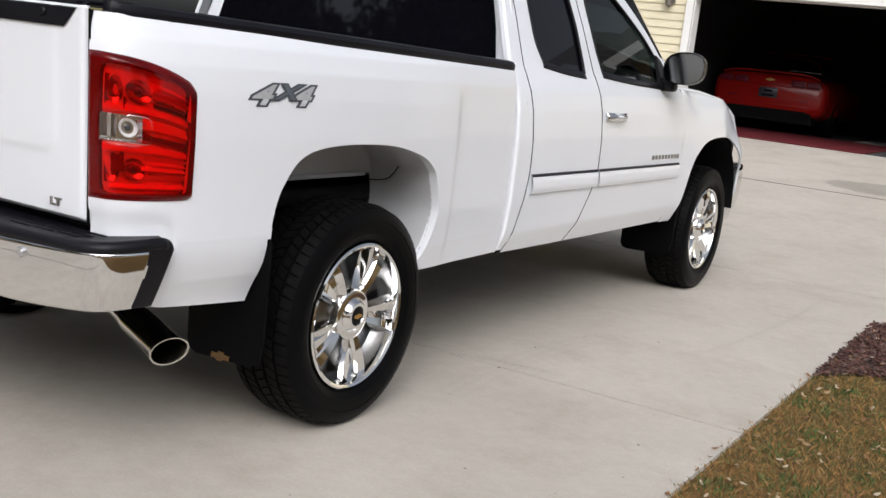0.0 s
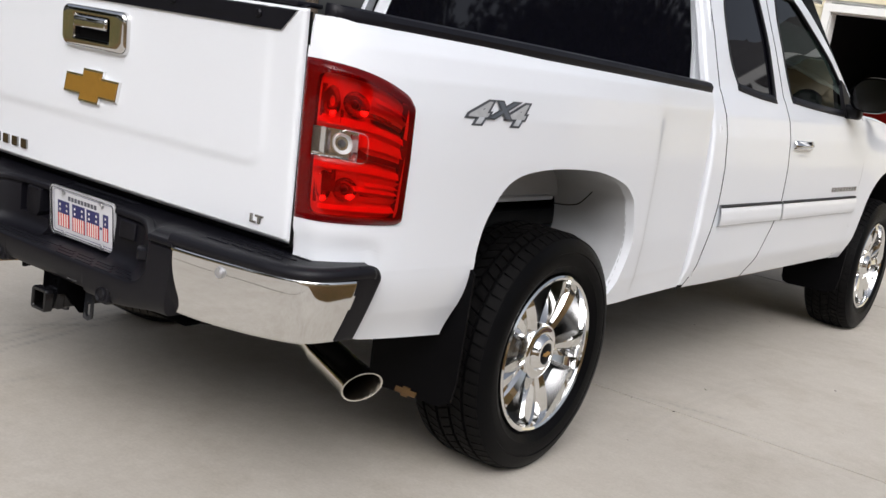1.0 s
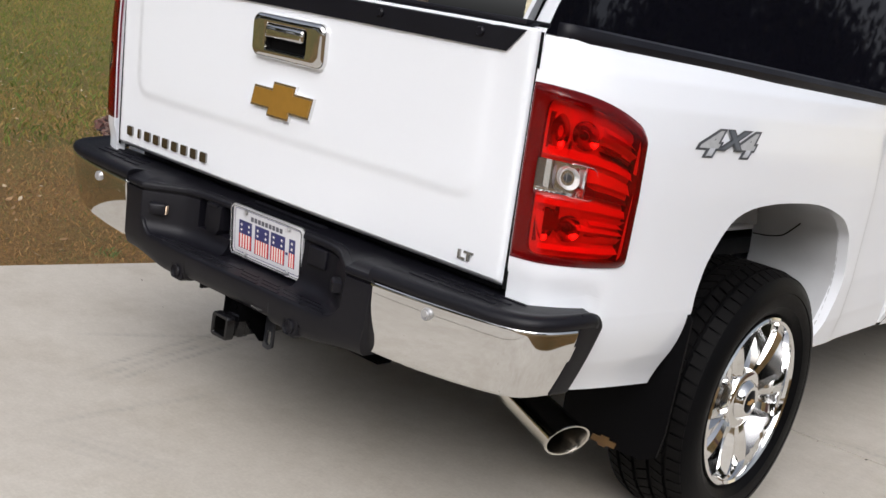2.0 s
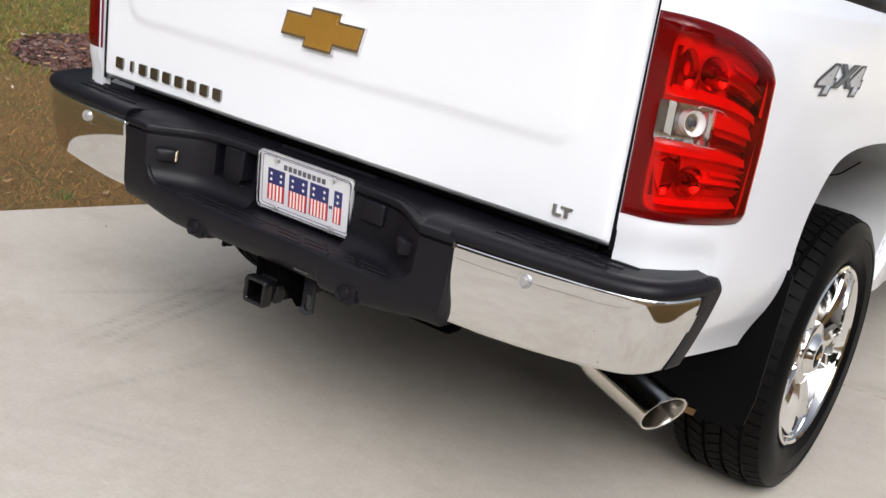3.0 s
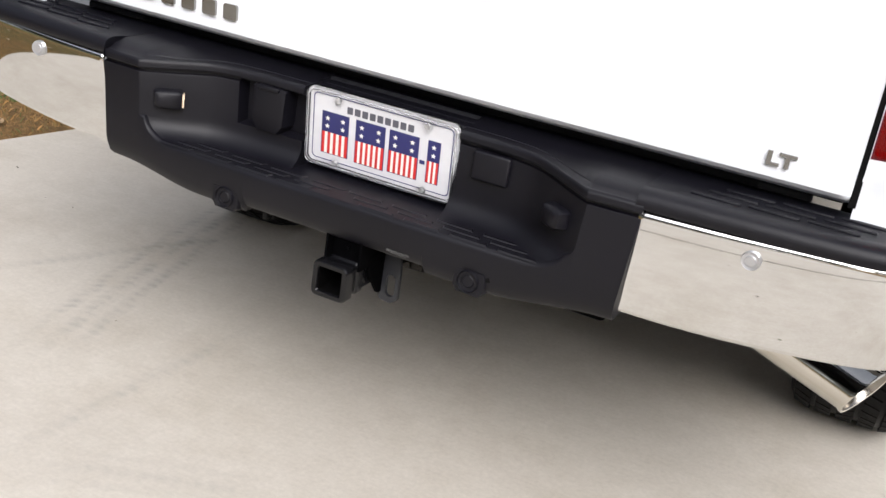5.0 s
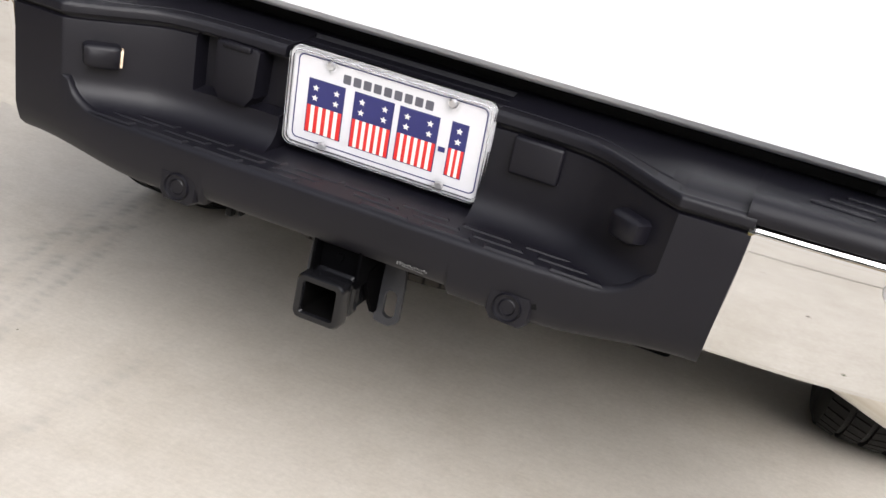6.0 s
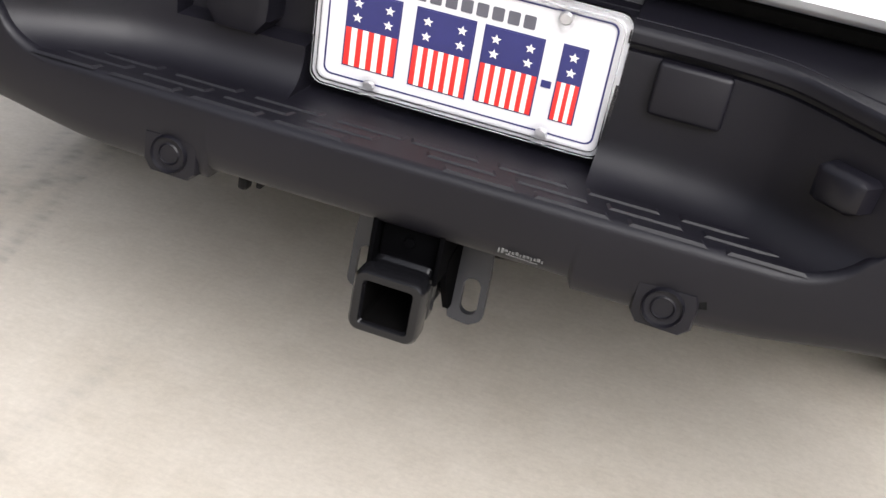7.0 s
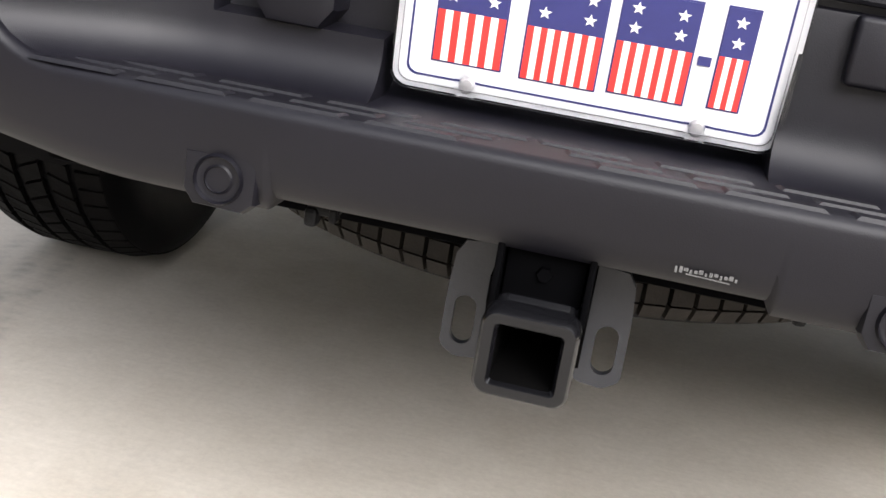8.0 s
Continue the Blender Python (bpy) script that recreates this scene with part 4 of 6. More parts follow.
# trailer plug cover and blank cover
bm = bmesh.new()
pts = [(-0.036, 0.040), (-0.030, 0.044), (0.030, 0.044), (0.036, 0.040), (0.034, -0.026), (0.022, -0.042), (-0.022, -0.042), (-0.034, -0.026)]
loops = [[bm.verts.new((-0.226 + u * k, y, 0.664 + v * k)) for u, v in pts] for k, y in ((1.0, 0.185), (1.0, 0.146), (0.95, 0.140), (0.82, 0.138))]
for a, b in zip(loops, loops[1:]):
    for k in range(len(a)):
        bm.faces.new((a[k], a[(k + 1) % len(a)], b[(k + 1) % len(a)], b[k]))
bm.faces.new(loops[-1])
plug = part("plug_cover", bm, M_BLACKPLASTIC, bumper, "black trailer plug cover", angle=30)
bm = bmesh.new()
box(bm, (-0.226, 0.140, 0.7035), (0.046, 0.014, 0.009), 0.003)
part("plug_hinge", bm, M_BLACKPLASTIC, plug)
bm = bmesh.new()
box(bm, (0.219, 0.144, 0.676), (0.068, 0.018, 0.050), 0.0045, 3)
part("blank_cover", bm, M_BLACKPLASTIC, bumper, "square black blanking cover")
# mounting tabs under the lip
for x in (-0.237, 0.250):
    bm = bmesh.new()
    pts = [(-0.028, 0.020), (0.026, 0.022), (0.030, 0.012), (0.029, -0.014), (0.020, -0.022), (-0.020, -0.021), (-0.028, -0.010)]
    loops = [[bm.verts.new((x + u * k, y, (0.514 if x < 0 else 0.511) + v * k)) for u, v in pts] for k, y in ((1.04, 0.075), (1.0, 0.051), (0.93, 0.0475), (0.7, 0.047))]
    for a, b in zip(loops, loops[1:]):
        for k in range(len(a)):
            bm.faces.new((a[k], a[(k + 1) % len(a)], b[(k + 1) % len(a)], b[k]))
    bm.faces.new(loops[-1])
    tab = part("mount_tab", bm, M_BLACKPLASTIC, bumper, angle=30)
    bm = bmesh.new()
    lathe(bm, [(0.0001, 0.002), (0.0085, 0.002), (0.010, -0.001), (0.012, 0.001), (0.0165, 0.0), (0.018, -0.0035), (0.0195, 0.0), (0.0195, 0.004)], 24, pose(x, 0.0465, 0.5155 if x < 0 else 0.5125, 0, 0, 90))
    part("mount_bolt", bm, M_BLACKPLASTIC, tab)
    bm = bmesh.new()
    box(bm, (x - 0.0315 * (1 if x < 0 else -1), 0.0525, 0.531 if x < 0 else 0.528), (0.010, 0.006, 0.018), 0.002, 1, pose(0, 0, 0, 0, 10 if x < 0 else -10, 0))
    part("tab_slot", bm, M_SEAM, tab, "dark slot beside the tab")
# torn paper sticker as plain bars
M_STICKER = simple("worn_white_sticker", (0.055, 0.054, 0.052), 0.7, 0, 0.6, 260)
for x, w, h, dz in [(0.096 + 0.0034 * k, 0.0016 + 0.0007 * (k % 3), 0.0055 if k < 2 else 0.0030 + 0.0009 * (k % 2), 0.0006 * (k % 3) - 0.0006) for k in range(13)] + [(0.118, 0.030, 0.0012, -0.0033)]:
    bm = bmesh.new()
    box(bm, (x, face_y(x) + 0.0062 + 0.35 * dz, 0.5190 + 0.8 * dz), (w, 0.0016, 0.8 * h), 0, 1, pose(0, 0, 0, -20, 2, 0))
    part("sticker", bm, M_STICKER, bumper)
# black clips hanging below the bumper's lower edge
for x, z, sg in ((-0.170, 0.495, -1), (0.184, 0.498, 1)):
    bm = bmesh.new()
    box(bm, (x, 0.105, z + 0.004), (0.026, 0.022, 0.022), 0.005, 2)
    box(bm, (x + sg * 0.008, 0.098, z - 0.008), (0.011, 0.016, 0.016), 0.004, 2)
    box(bm, (x - sg * 0.009, 0.099, z - 0.004), (0.006, 0.014, 0.012), 0.002, 2)
    part("bumper_clip", bm, M_FRAME, bumper, "black clip below the bumper", smooth=False)
# black sill between the pad and the tailgate
bm = bmesh.new()
for y, z, h in ((0.262, 0.736, 0.016), (0.285, 0.742, 0.014)):
    box(bm, (TGC - 0.005, y, z), (1.47, 0.016, h), 0.004)
part("sill_strip", bm, M_PAD, bumper, "ribbed black sill below the tailgate")

# ---- novelty plate: bars only ----
PC = Vector((0.005, 0.151, 0.6615))
PTILT = pose(PC.x, PC.y, PC.z, 6.5, 0, 0)


def on_plate(u, v, d):
    return PTILT @ Vector((u * 0.978, -d, v * 0.935))


M_PLATE = simple("white_plate_enamel", (0.64, 0.64, 0.66), 0.22, 0.0, 0.04, 60, 0.05, 800, coat=0.3)
M_NAVY = simple("navy_ink", (0.022, 0.024, 0.12), 0.35, 0, 0.08, 90)
M_RED = simple("red_ink", (0.62, 0.03, 0.025), 0.35, 0, 0.08, 90)
M_WHITEINK = simple("white_ink", (0.80, 0.78, 0.72), 0.35, 0, 0.04, 90)
bm = bmesh.new()
prism(bm, rrect(0.1525, 0.0755, 0.014), 0.0, 0.002, on_plate)
plate = part("license_plate", bm, M_PLATE, truck, "white novelty plate with flag-coloured blocks", smooth=False)
bm = bmesh.new()
fo, fi = rrect(0.1535, 0.0765, 0.014), rrect(0.1475, 0.0705, 0.011)
loops = [[bm.verts.new(on_plate(u, v, d)) for u, v in pts] for pts, d in ((fo, -0.004), (fo, 0.0085), (fi, 0.0095), (fi, 0.0025))]
for a, b in zip(loops, loops[1:]):
    for k in range(len(a)):
        bm.faces.new((a[k], a[(k + 1) % len(a)], b[(k + 1) % len(a)], b[k]))
for k in range(len(loops[0])):
    n = (k + 1) % len(loops[0])
    bm.faces.new((loops[-1][k], loops[-1][n], loops[0][n], loops[0][k]))
part("plate_frame", bm, M_ACRYLIC, plate, "thick clear acrylic plate rim")
bm = bmesh.new()
go, gi = rrect(0.1420, 0.0655, 0.009), rrect(0.1402, 0.0637, 0.008)
ra, rb = [[bm.verts.new(on_plate(u, v, 0.0026)) for u, v in pts] for pts in (go, gi)]
for k in range(len(ra)):
    bm.faces.new((ra[k], ra[(k + 1) % len(ra)], rb[(k + 1) % len(ra)], rb[k]))
part("plate_border", bm, M_NAVY, plate, smooth=False)
# maker's line as plain bars
for i in range(9):
    bm = bmesh.new()
    prism(bm, rrect(0.0058, 0.0068, 0.001, 1), 0.0022, 0.0028, lambda u, v, d: on_plate(-0.0655 + 0.0155 * i + u, 0.0452 + v, d))
    part("plate_bar", bm, simple("grey_ink", (0.09, 0.09, 0.11), 0.4) if i == 0 else bpy.data.materials["grey_ink"], plate, smooth=False)


def star(r):
    return [((r if k % 2 == 0 else r * 0.42) * math.sin(k * math.pi / 5), (r if k % 2 == 0 else r * 0.42) * math.cos(k * math.pi / 5)) for k in range(10)]


BLOCKS = [(-0.0945, 0.054, -0.050, 0.031), (-0.0215, 0.058, -0.052, 0.031), (0.0470, 0.057, -0.050, 0.031), (0.1065, 0.022, -0.048, 0.032)]
for cx, w, z0, z1 in BLOCKS:
    zm = z0 + (z1 - z0) * 0.52
    bm = bmesh.new()
    prism(bm, [(cx - w / 2 - 0.0014, z0 - 0.0014), (cx + w / 2 + 0.0014, z0 - 0.0014), (cx + w / 2 + 0.0014, z1 + 0.0014), (cx - w / 2 - 0.0014, z1 + 0.0014)], 0.0021, 0.0026, on_plate)
    part("block_outline", bm, M_NAVY, plate, smooth=False)
    bm = bmesh.new()
    prism(bm, [(cx - w / 2, zm), (cx + w / 2, zm), (cx + w / 2, z1), (cx - w / 2, z1)], 0.0024, 0.0031, on_plate)
    part("blue_block", bm, M_NAVY, plate, smooth=False)
    n = max(3, int(round(w / 0.0058)) | 1)
    for i in range(n):
        bm = bmesh.new()
        a, b = cx - w / 2 + w * i / n, cx - w / 2 + w * (i + 1) / n
        prism(bm, [(a, z0), (b, z0), (b, zm), (a, zm)], 0.0024, 0.0031, on_plate)
        part("stripe", bm, M_RED if i % 2 == 0 else M_WHITEINK, plate, smooth=False)
    for du, dv in (((-0.3, 0.7), (0.3, 0.7), (-0.3, 0.3), (0.3, 0.3)) if w > 0.03 else ((0, 0.72), (0, 0.3))):
        bm = bmesh.new()
        prism(bm, [(cx + du * w + a, zm + dv * (z1 - zm) + b) for a, b in star(0.0052)], 0.0030, 0.0036, on_plate)
        part("star", bm, M_WHITEINK, plate, smooth=False)
bm = bmesh.new()
prism(bm, [(0.0805, -0.0165), (0.0905, -0.0165), (0.0905, -0.0090), (0.0805, -0.0090)], 0.0024, 0.0031, on_plate)
part("dash_bar", bm, M_NAVY, plate, smooth=False)
for sx in (-0.089, 0.089):
    for sz in (-0.0675, 0.0595):
        bm = bmesh.new()
        lathe(bm, [(0.0001, 0.010), (0.004, 0.0096), (0.0080, 0.007), (0.0108, 0.003), (0.0108, 0.0)], 24, PTILT @ pose(sx, -0.0025, sz * 0.93, 0, 0, -90))
        sc = part("plate_screw", bm, M_CLEAR, plate, "clear domed screw cap")
        bm = bmesh.new()
        lathe(bm, [(0.0001, 0.004), (0.0045, 0.0035), (0.006, 0.001), (0.006, 0.0)], 14, PTILT @ pose(sx, -0.0028, sz * 0.925, 0, 0, -90))
        part("screw_head", bm, M_SENSOR, sc)

# ---- hitch ----
def sq(w, r):
    return rrect(w, w, r, 4)


bm = bmesh.new()
rings = []
for hw, r, y in ((0.0215, 0.003, 0.30), (0.0215, 0.003, 0.047), (0.024, 0.004, 0.043), (0.031, 0.009, 0.043), (0.0335, 0.011, 0.047), (0.0335, 0.011, 0.066), (0.029, 0.008, 0.070), (0.027, 0.006, 0.075), (0.027, 0.006, 0.086), (0.0305, 0.009, 0.090), (0.0305, 0.009, 0.104), (0.027, 0.006, 0.108), (0.027, 0.006, 0.32)):
    rings.append([bm.verts.new((0.0075 + u * 1.045, y - 0.018, 0.438 + v * 0.98)) for u, v in sq(hw, r)])
for a, b in zip(rings, rings[1:]):
    for k in range(len(a)):
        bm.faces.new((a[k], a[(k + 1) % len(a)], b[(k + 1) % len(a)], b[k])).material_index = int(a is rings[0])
# bore faces get a blacker colour that holds the shade inside the tube
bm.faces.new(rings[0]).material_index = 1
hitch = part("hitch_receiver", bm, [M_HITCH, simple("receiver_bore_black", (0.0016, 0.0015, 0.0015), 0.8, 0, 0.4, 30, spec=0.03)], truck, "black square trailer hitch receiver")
bm = bmesh.new()
for sx in (-1, 1):
    box(bm, (0.0075 + sx * 0.0335, 0.118, 0.486), (0.005, 0.115, 0.060), 0.0015)
box(bm, (0.0075, 0.165, 0.486), (0.064, 0.02, 0.060), 0.003)
box(bm, (0, 0.20, 0.49), (0.9, 0.055, 0.055), 0.008)
# black paint made blacker, with the shade under the bumper in its colour
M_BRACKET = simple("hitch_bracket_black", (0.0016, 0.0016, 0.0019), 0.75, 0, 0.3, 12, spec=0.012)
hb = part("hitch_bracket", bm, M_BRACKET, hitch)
# block added between the plates to stand for their shaded hollow
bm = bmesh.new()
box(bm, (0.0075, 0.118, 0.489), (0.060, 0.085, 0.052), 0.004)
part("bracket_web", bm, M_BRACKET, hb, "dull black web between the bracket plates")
bm = bmesh.new()
lathe(bm, [(0.0001, -0.004), (0.0055, -0.004), (0.0065, -0.001), (0.0065, 0.004)], 6, pose(0.0075, 0.075, 0.487, 0, 0, 90))
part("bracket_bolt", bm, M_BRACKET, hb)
for sgn in (-1, 1):
    bm = bmesh.new()
    outline = [(0.026, 0.066), (0.072, 0.062), (0.079, -0.016), (0.074, -0.028), (0.062, -0.035), (0.042, -0.033), (0.026, -0.024)]
    hole = [(0.059 + 0.0095 * math.cos(a), (0.008 if math.sin(a) > 0 else -0.014) + 0.0095 * math.sin(a)) for a in np.linspace(0, 2 * math.pi, 20, endpoint=False)]
    cu, cv = 0.060, -0.004
    rim = []
    for u, v in hole:
        ang = math.atan2(v - cv, u - cu)
        best = None
        d = Vector((math.cos(ang), math.sin(ang)))
        for i in range(len(outline)):
            p, q = Vector(outline[i]), Vector(outline[(i + 1) % len(outline)])
            e = q - p
            den = d.x * e.y - d.y * e.x
            if abs(den) < 1e-9:
                continue
            w = p - Vector((cu, cv))
            t = (w.x * e.y - w.y * e.x) / den
            k = (w.x * d.y - w.y * d.x) / den
            if t > 0 and -1e-6 <= k <= 1 + 1e-6 and (best is None or t < best):
                best = t
        rim.append((cu + d.x * best, cv + d.y * best))
    L = []
    for pts, y in ((hole, 0.150), (rim, 0.150), (rim, 0.158), (hole, 0.158)):
        L.append([bm.verts.new((0.0035 + sgn * u * 1.0, y, 0.412 + v * 1.04)) for u, v in pts])
    for a, b in zip(L, L[1:] + [L[0]]):
        for k in range(len(a)):
            bm.faces.new((a[k], a[(k + 1) % len(a)], b[(k + 1) % len(a)], b[k]))
    part("chain_plate", bm, M_HITCHGREY, hitch, "grey steel plate with a chain slot")
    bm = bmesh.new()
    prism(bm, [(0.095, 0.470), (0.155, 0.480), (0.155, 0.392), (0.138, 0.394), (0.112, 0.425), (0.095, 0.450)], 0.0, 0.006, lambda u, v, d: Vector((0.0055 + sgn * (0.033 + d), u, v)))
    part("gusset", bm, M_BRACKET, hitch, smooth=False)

# ---- exhaust tip ----
bm = bmesh.new()
ax = Vector((0.95, -0.20, -0.22)).normalized()
side = ax.cross(Vector((0, 0, 1))).normalized()
upv = side.cross(ax)
mouth = Vector((0.866, 0.425, 0.386))
cutn = Vector((0.84, -0.33, -0.43)).normalized()


def ex_ring(r, back, cut):
    out = []
    for k in range(28):
        a = 2 * math.pi * k / 28
        o = side * r * 1.12 * math.cos(a) + upv * r * 1.0 * math.sin(a)
        t = -back
        if cut:
            t = -back - o.dot(cutn) / ax.dot(cutn)
        out.append(bm.verts.new(mouth + o + ax * t))
    return out


rs = [ex_ring(0.0327, 0.34, False), ex_ring(0.0403, 0.22, False), ex_ring(0.0463, 0.19, False), ex_ring(0.0491, 0.008, True), ex_ring(0.0518, 0.003, True), ex_ring(0.0518, -0.002, True), ex_ring(0.0474, -0.001, True), ex_ring(0.0447, 0.006, True), ex_ring(0.0436, 0.18, False), ex_ring(0.0010, 0.185, False)]
for a, b in zip(rs, rs[1:]):
    for k in range(28):
        bm.faces.new((a[k], a[(k + 1) % 28], b[(k + 1) % 28], b[k]))
exhaust = part("exhaust_tip", bm, [simple("polished_tip", (0.74, 0.71, 0.65), 0.10, 1.0, 0.05, 20, rvar=0.03), simple("sooty_tip_inside", (0.30, 0.28, 0.25), 0.22, 1.0, 0.3, 30, rvar=0.08)], truck, "polished angle-cut exhaust tip")
# inner faces take a darker, rougher metal than the outside
for f in exhaust.data.polygons:
    f.material_index = int(f.index >= 6 * 28)
bm = bmesh.new()
tube(bm, [mouth - ax * 0.30, mouth - ax * 0.5 + Vector((-0.02, 0.1, 0.03)), (0.55, 1.0, 0.52), (0.5, 2.2, 0.46)], 0.032, 12)
part("exhaust_pipe", bm, M_FRAME, truck)

# ---- wheels ----


M_DISH = simple("inner_wheel_dish", (0.27, 0.27, 0.27), 0.24, 1.0, 0.1, 12)


def build_wheel():
    bm = bmesh.new()
    # barrel and lip
    lathe(bm, [(0.235, -0.10), (0.240, -0.04), (0.243, 0.0), (0.246, 0.045), (0.250, 0.058), (0.258, 0.062), (0.2645, 0.058), (0.268, 0.048), (0.262, 0.02), (0.250, 0.0), (0.245, -0.10)], 72)
    rim = part("wheel", bm, M_WHEEL, truck, "bright chrome alloy wheel")
    # back disc, dark
    bm = bmesh.new()
    lathe(bm, [(0.0001, -0.004), (0.09, 0.004), (0.13, -0.004), (0.18, -0.016), (0.222, -0.020), (0.240, 0.006), (0.247, 0.040)], 48)
    part("wheel_dish", bm, M_DISH, rim)
    # hub
    bm = bmesh.new()
    lathe(bm, [(0.0001, 0.050), (0.034, 0.050), (0.0365, 0.055), (0.047, 0.055), (0.056, 0.047), (0.0605, 0.037), (0.0625, 0.0355), (0.084, 0.0355), (0.090, 0.033), (0.093, 0.026), (0.094, 0.0), (0.094, -0.02)], 48)
    part("hub", bm, M_WHEEL, rim)
    bm = bmesh.new()
    lathe(bm, [(0.0001, 0.056), (0.028, 0.0555), (0.034, 0.052)], 32)
    part("centre_cap", bm, M_FRAME, rim, "dark centre cap")
    bm = bmesh.new()
    emblem(bm, 0.040, 0.017, 0.0560, 0.0580, lambda u, v, d: Vector((d, u, v)))
    part("cap_emblem", bm, M_GOLD, rim)
    # five double spokes: two blades with a sharp valley between and steep flanks
    for k in range(5):
        a0 = radians(64 - 72 * k)
        bm = bmesh.new()
        cut_ = [-1.0, -0.88, -0.83, -0.36, -0.29, 0.0, 0.29, 0.36, 0.83, 0.88, 1.0]

        def spoke(u, q):
            r = 0.084 + (0.2475 - 0.084) * u
            half = 0.029 + 0.038 * u ** 0.85
            w = cut_[q]
            t = half * w
            crown = 0.030 + 0.012 * math.sin(math.pi * min(1, u * 0.8)) + 0.004 * u
            blade = abs(w) > 0.25
            x = crown
            if abs(w) > 0.95:
                x = 0.004 + 0.012 * u
                t *= 1.10
            elif abs(w) > 0.85:
                x = crown - 0.004
            elif blade:
                x = crown - 0.007 * (0.8 - abs(w)) / 0.5
            elif abs(w) > 0.1:
                x = crown - 0.013
            else:
                x = crown - 0.014 - 0.034 * u
            end = 0.0 if abs(w) > 0.25 else -0.010 * u
            r += end - 0.012 * u * u * (abs(w) > 0.7)
            return (x, r * math.cos(a0) - t * math.sin(a0), r * math.sin(a0) + t * math.cos(a0))

        net = [[bm.verts.new(spoke(i / 10, q)) for q in range(len(cut_))] for i in range(11)]
        for i in range(10):
            for q in range(len(cut_) - 1):
                bm.faces.new((net[i][q], net[i + 1][q], net[i + 1][q + 1], net[i][q + 1]))
        tip = [bm.verts.new((0.012, v.co.y * 1.004, v.co.z * 1.004)) for v in net[-1]]
        for q in range(len(cut_) - 1):
            bm.faces.new((net[-1][q], tip[q], tip[q + 1], net[-1][q + 1]))
        part("spoke", bm, M_WHEEL, rim, angle=18)
    # tyre carcass with a rounded shoulder
    bm = bmesh.new()
    prof = [(0.250, -0.112), (0.275, -0.126), (0.33, -0.139), (0.365, -0.135), (0.386, -0.122), (0.392, -0.105), (0.394, 0.0), (0.392, 0.105), (0.386, 0.122), (0.365, 0.135), (0.345, 0.1385), (0.343, 0.136), (0.33, 0.139), (0.300, 0.134), (0.297, 0.131), (0.280, 0.124), (0.268, 0.110), (0.262, 0.062), (0.250, 0.05)]
    lathe(bm, [(r, x - 0.065) for r, x in prof], 96)
    part("tyre", bm, M_RUBBER, rim, "black road tyre")
    # tread blocks in five bands, with slanted cuts
    bm = bmesh.new()
    n = 64
    for band, (xa, xb, slant) in enumerate(((-0.121, -0.082, 0.010), (-0.069, -0.032, 0.022), (-0.019, 0.019, -0.022), (0.032, 0.069, 0.022), (0.082, 0.121, 0.010))):
        for k in range(n):
            j = (k + 0.5 * (band % 2)) / n
            g = 0.17
            a = 2 * math.pi * (j + g / n / 2)
            b = 2 * math.pi * (j + (1 - g / 2) / n)
            vs = []
            for xx, e, ra, rb in ((xa, -1, 0.388, 0.403), (xb, 1, 0.388, 0.403)):
                for rr in (ra, rb):
                    for th in (a, b):
                        t2 = th + slant * e
                        r2 = rr - (0.013 if (abs(xx) > 0.11 and rr > 0.39) else 0.0015 * (abs(xx) > 0.06))
                        vs.append(bm.verts.new((xx - 0.065, r2 * math.cos(t2), r2 * math.sin(t2))))
            # order: (xa,ra,a),(xa,ra,b),(xa,rb,a),(xa,rb,b),(xb...)
            for q in ((2, 3, 7, 6), (0, 1, 3, 2), (4, 6, 7, 5), (0, 2, 6, 4), (1, 5, 7, 3)):
                bm.faces.new([vs[i] for i in q])
    tr = part("tread", bm, M_TREAD, rim, "blocky tyre tread", smooth=False)
    tr["kind"] = "stuff"
    return rim


AX_R, AX_F, HUBX = 1.208, 4.855, 0.907
w0 = build_wheel()
WZ = 0.3885
w0.matrix_basis = pose(HUBX, AX_R, WZ) @ Matrix.Diagonal((0.968, 0.968, 0.968, 1))
copy_thing(w0, pose(HUBX + 0.012, AX_F, WZ, 20, 0, 0))
copy_thing(w0, pose(-HUBX - 0.034, AX_R, WZ, 10, 0, 180))
copy_thing(w0, pose(-HUBX - 0.034, AX_F, WZ, 35, 0, 180))
# spare under the bed
bm = bmesh.new()
lathe(bm, [(0.20, -0.10), (0.24, -0.115), (0.33, -0.125), (0.365, -0.115), (0.378, -0.09), (0.378, 0.09), (0.365, 0.115), (0.33, 0.125), (0.24, 0.115), (0.20, 0.10)], 72, closed=True)
spare = part("spare_tyre", bm, M_RUBBER, truck, "spare tyre slung flat below the bed")
spare.matrix_basis = pose(-0.015, 0.668, 0.502, 0, 90, 0) @ Matrix.Diagonal((1, 1.03, 1.03, 1))
bm = bmesh.new()
for band, (xa, xb) in enumerate([(-0.112 + 0.0205 * k, -0.112 + 0.0205 * k + (0.0185 if k % 2 else 0.0145)) for k in range(11)]):
    for k in range(96):
        a, b = 2 * math.pi * (k + 0.09) / 96, 2 * math.pi * (k + 0.91) / 96
        vs = [bm.verts.new((xx, rr * math.cos(t), rr * math.sin(t))) for xx in (xa, xb) for rr in (0.372, 0.388 - 0.008 * (abs(xx) > 0.1)) for t in (a, b)]
        for q in ((2, 3, 7, 6), (0, 1, 3, 2), (4, 6, 7, 5), (0, 2, 6, 4), (1, 5, 7, 3)):
            bm.faces.new([vs[i] for i in q])
st = part("tread", bm, M_SPARETREAD, spare, smooth=False)
st["kind"] = "stuff"

# ---- wheelhouse liners, mud flaps, underbody ----
bm = bmesh.new()
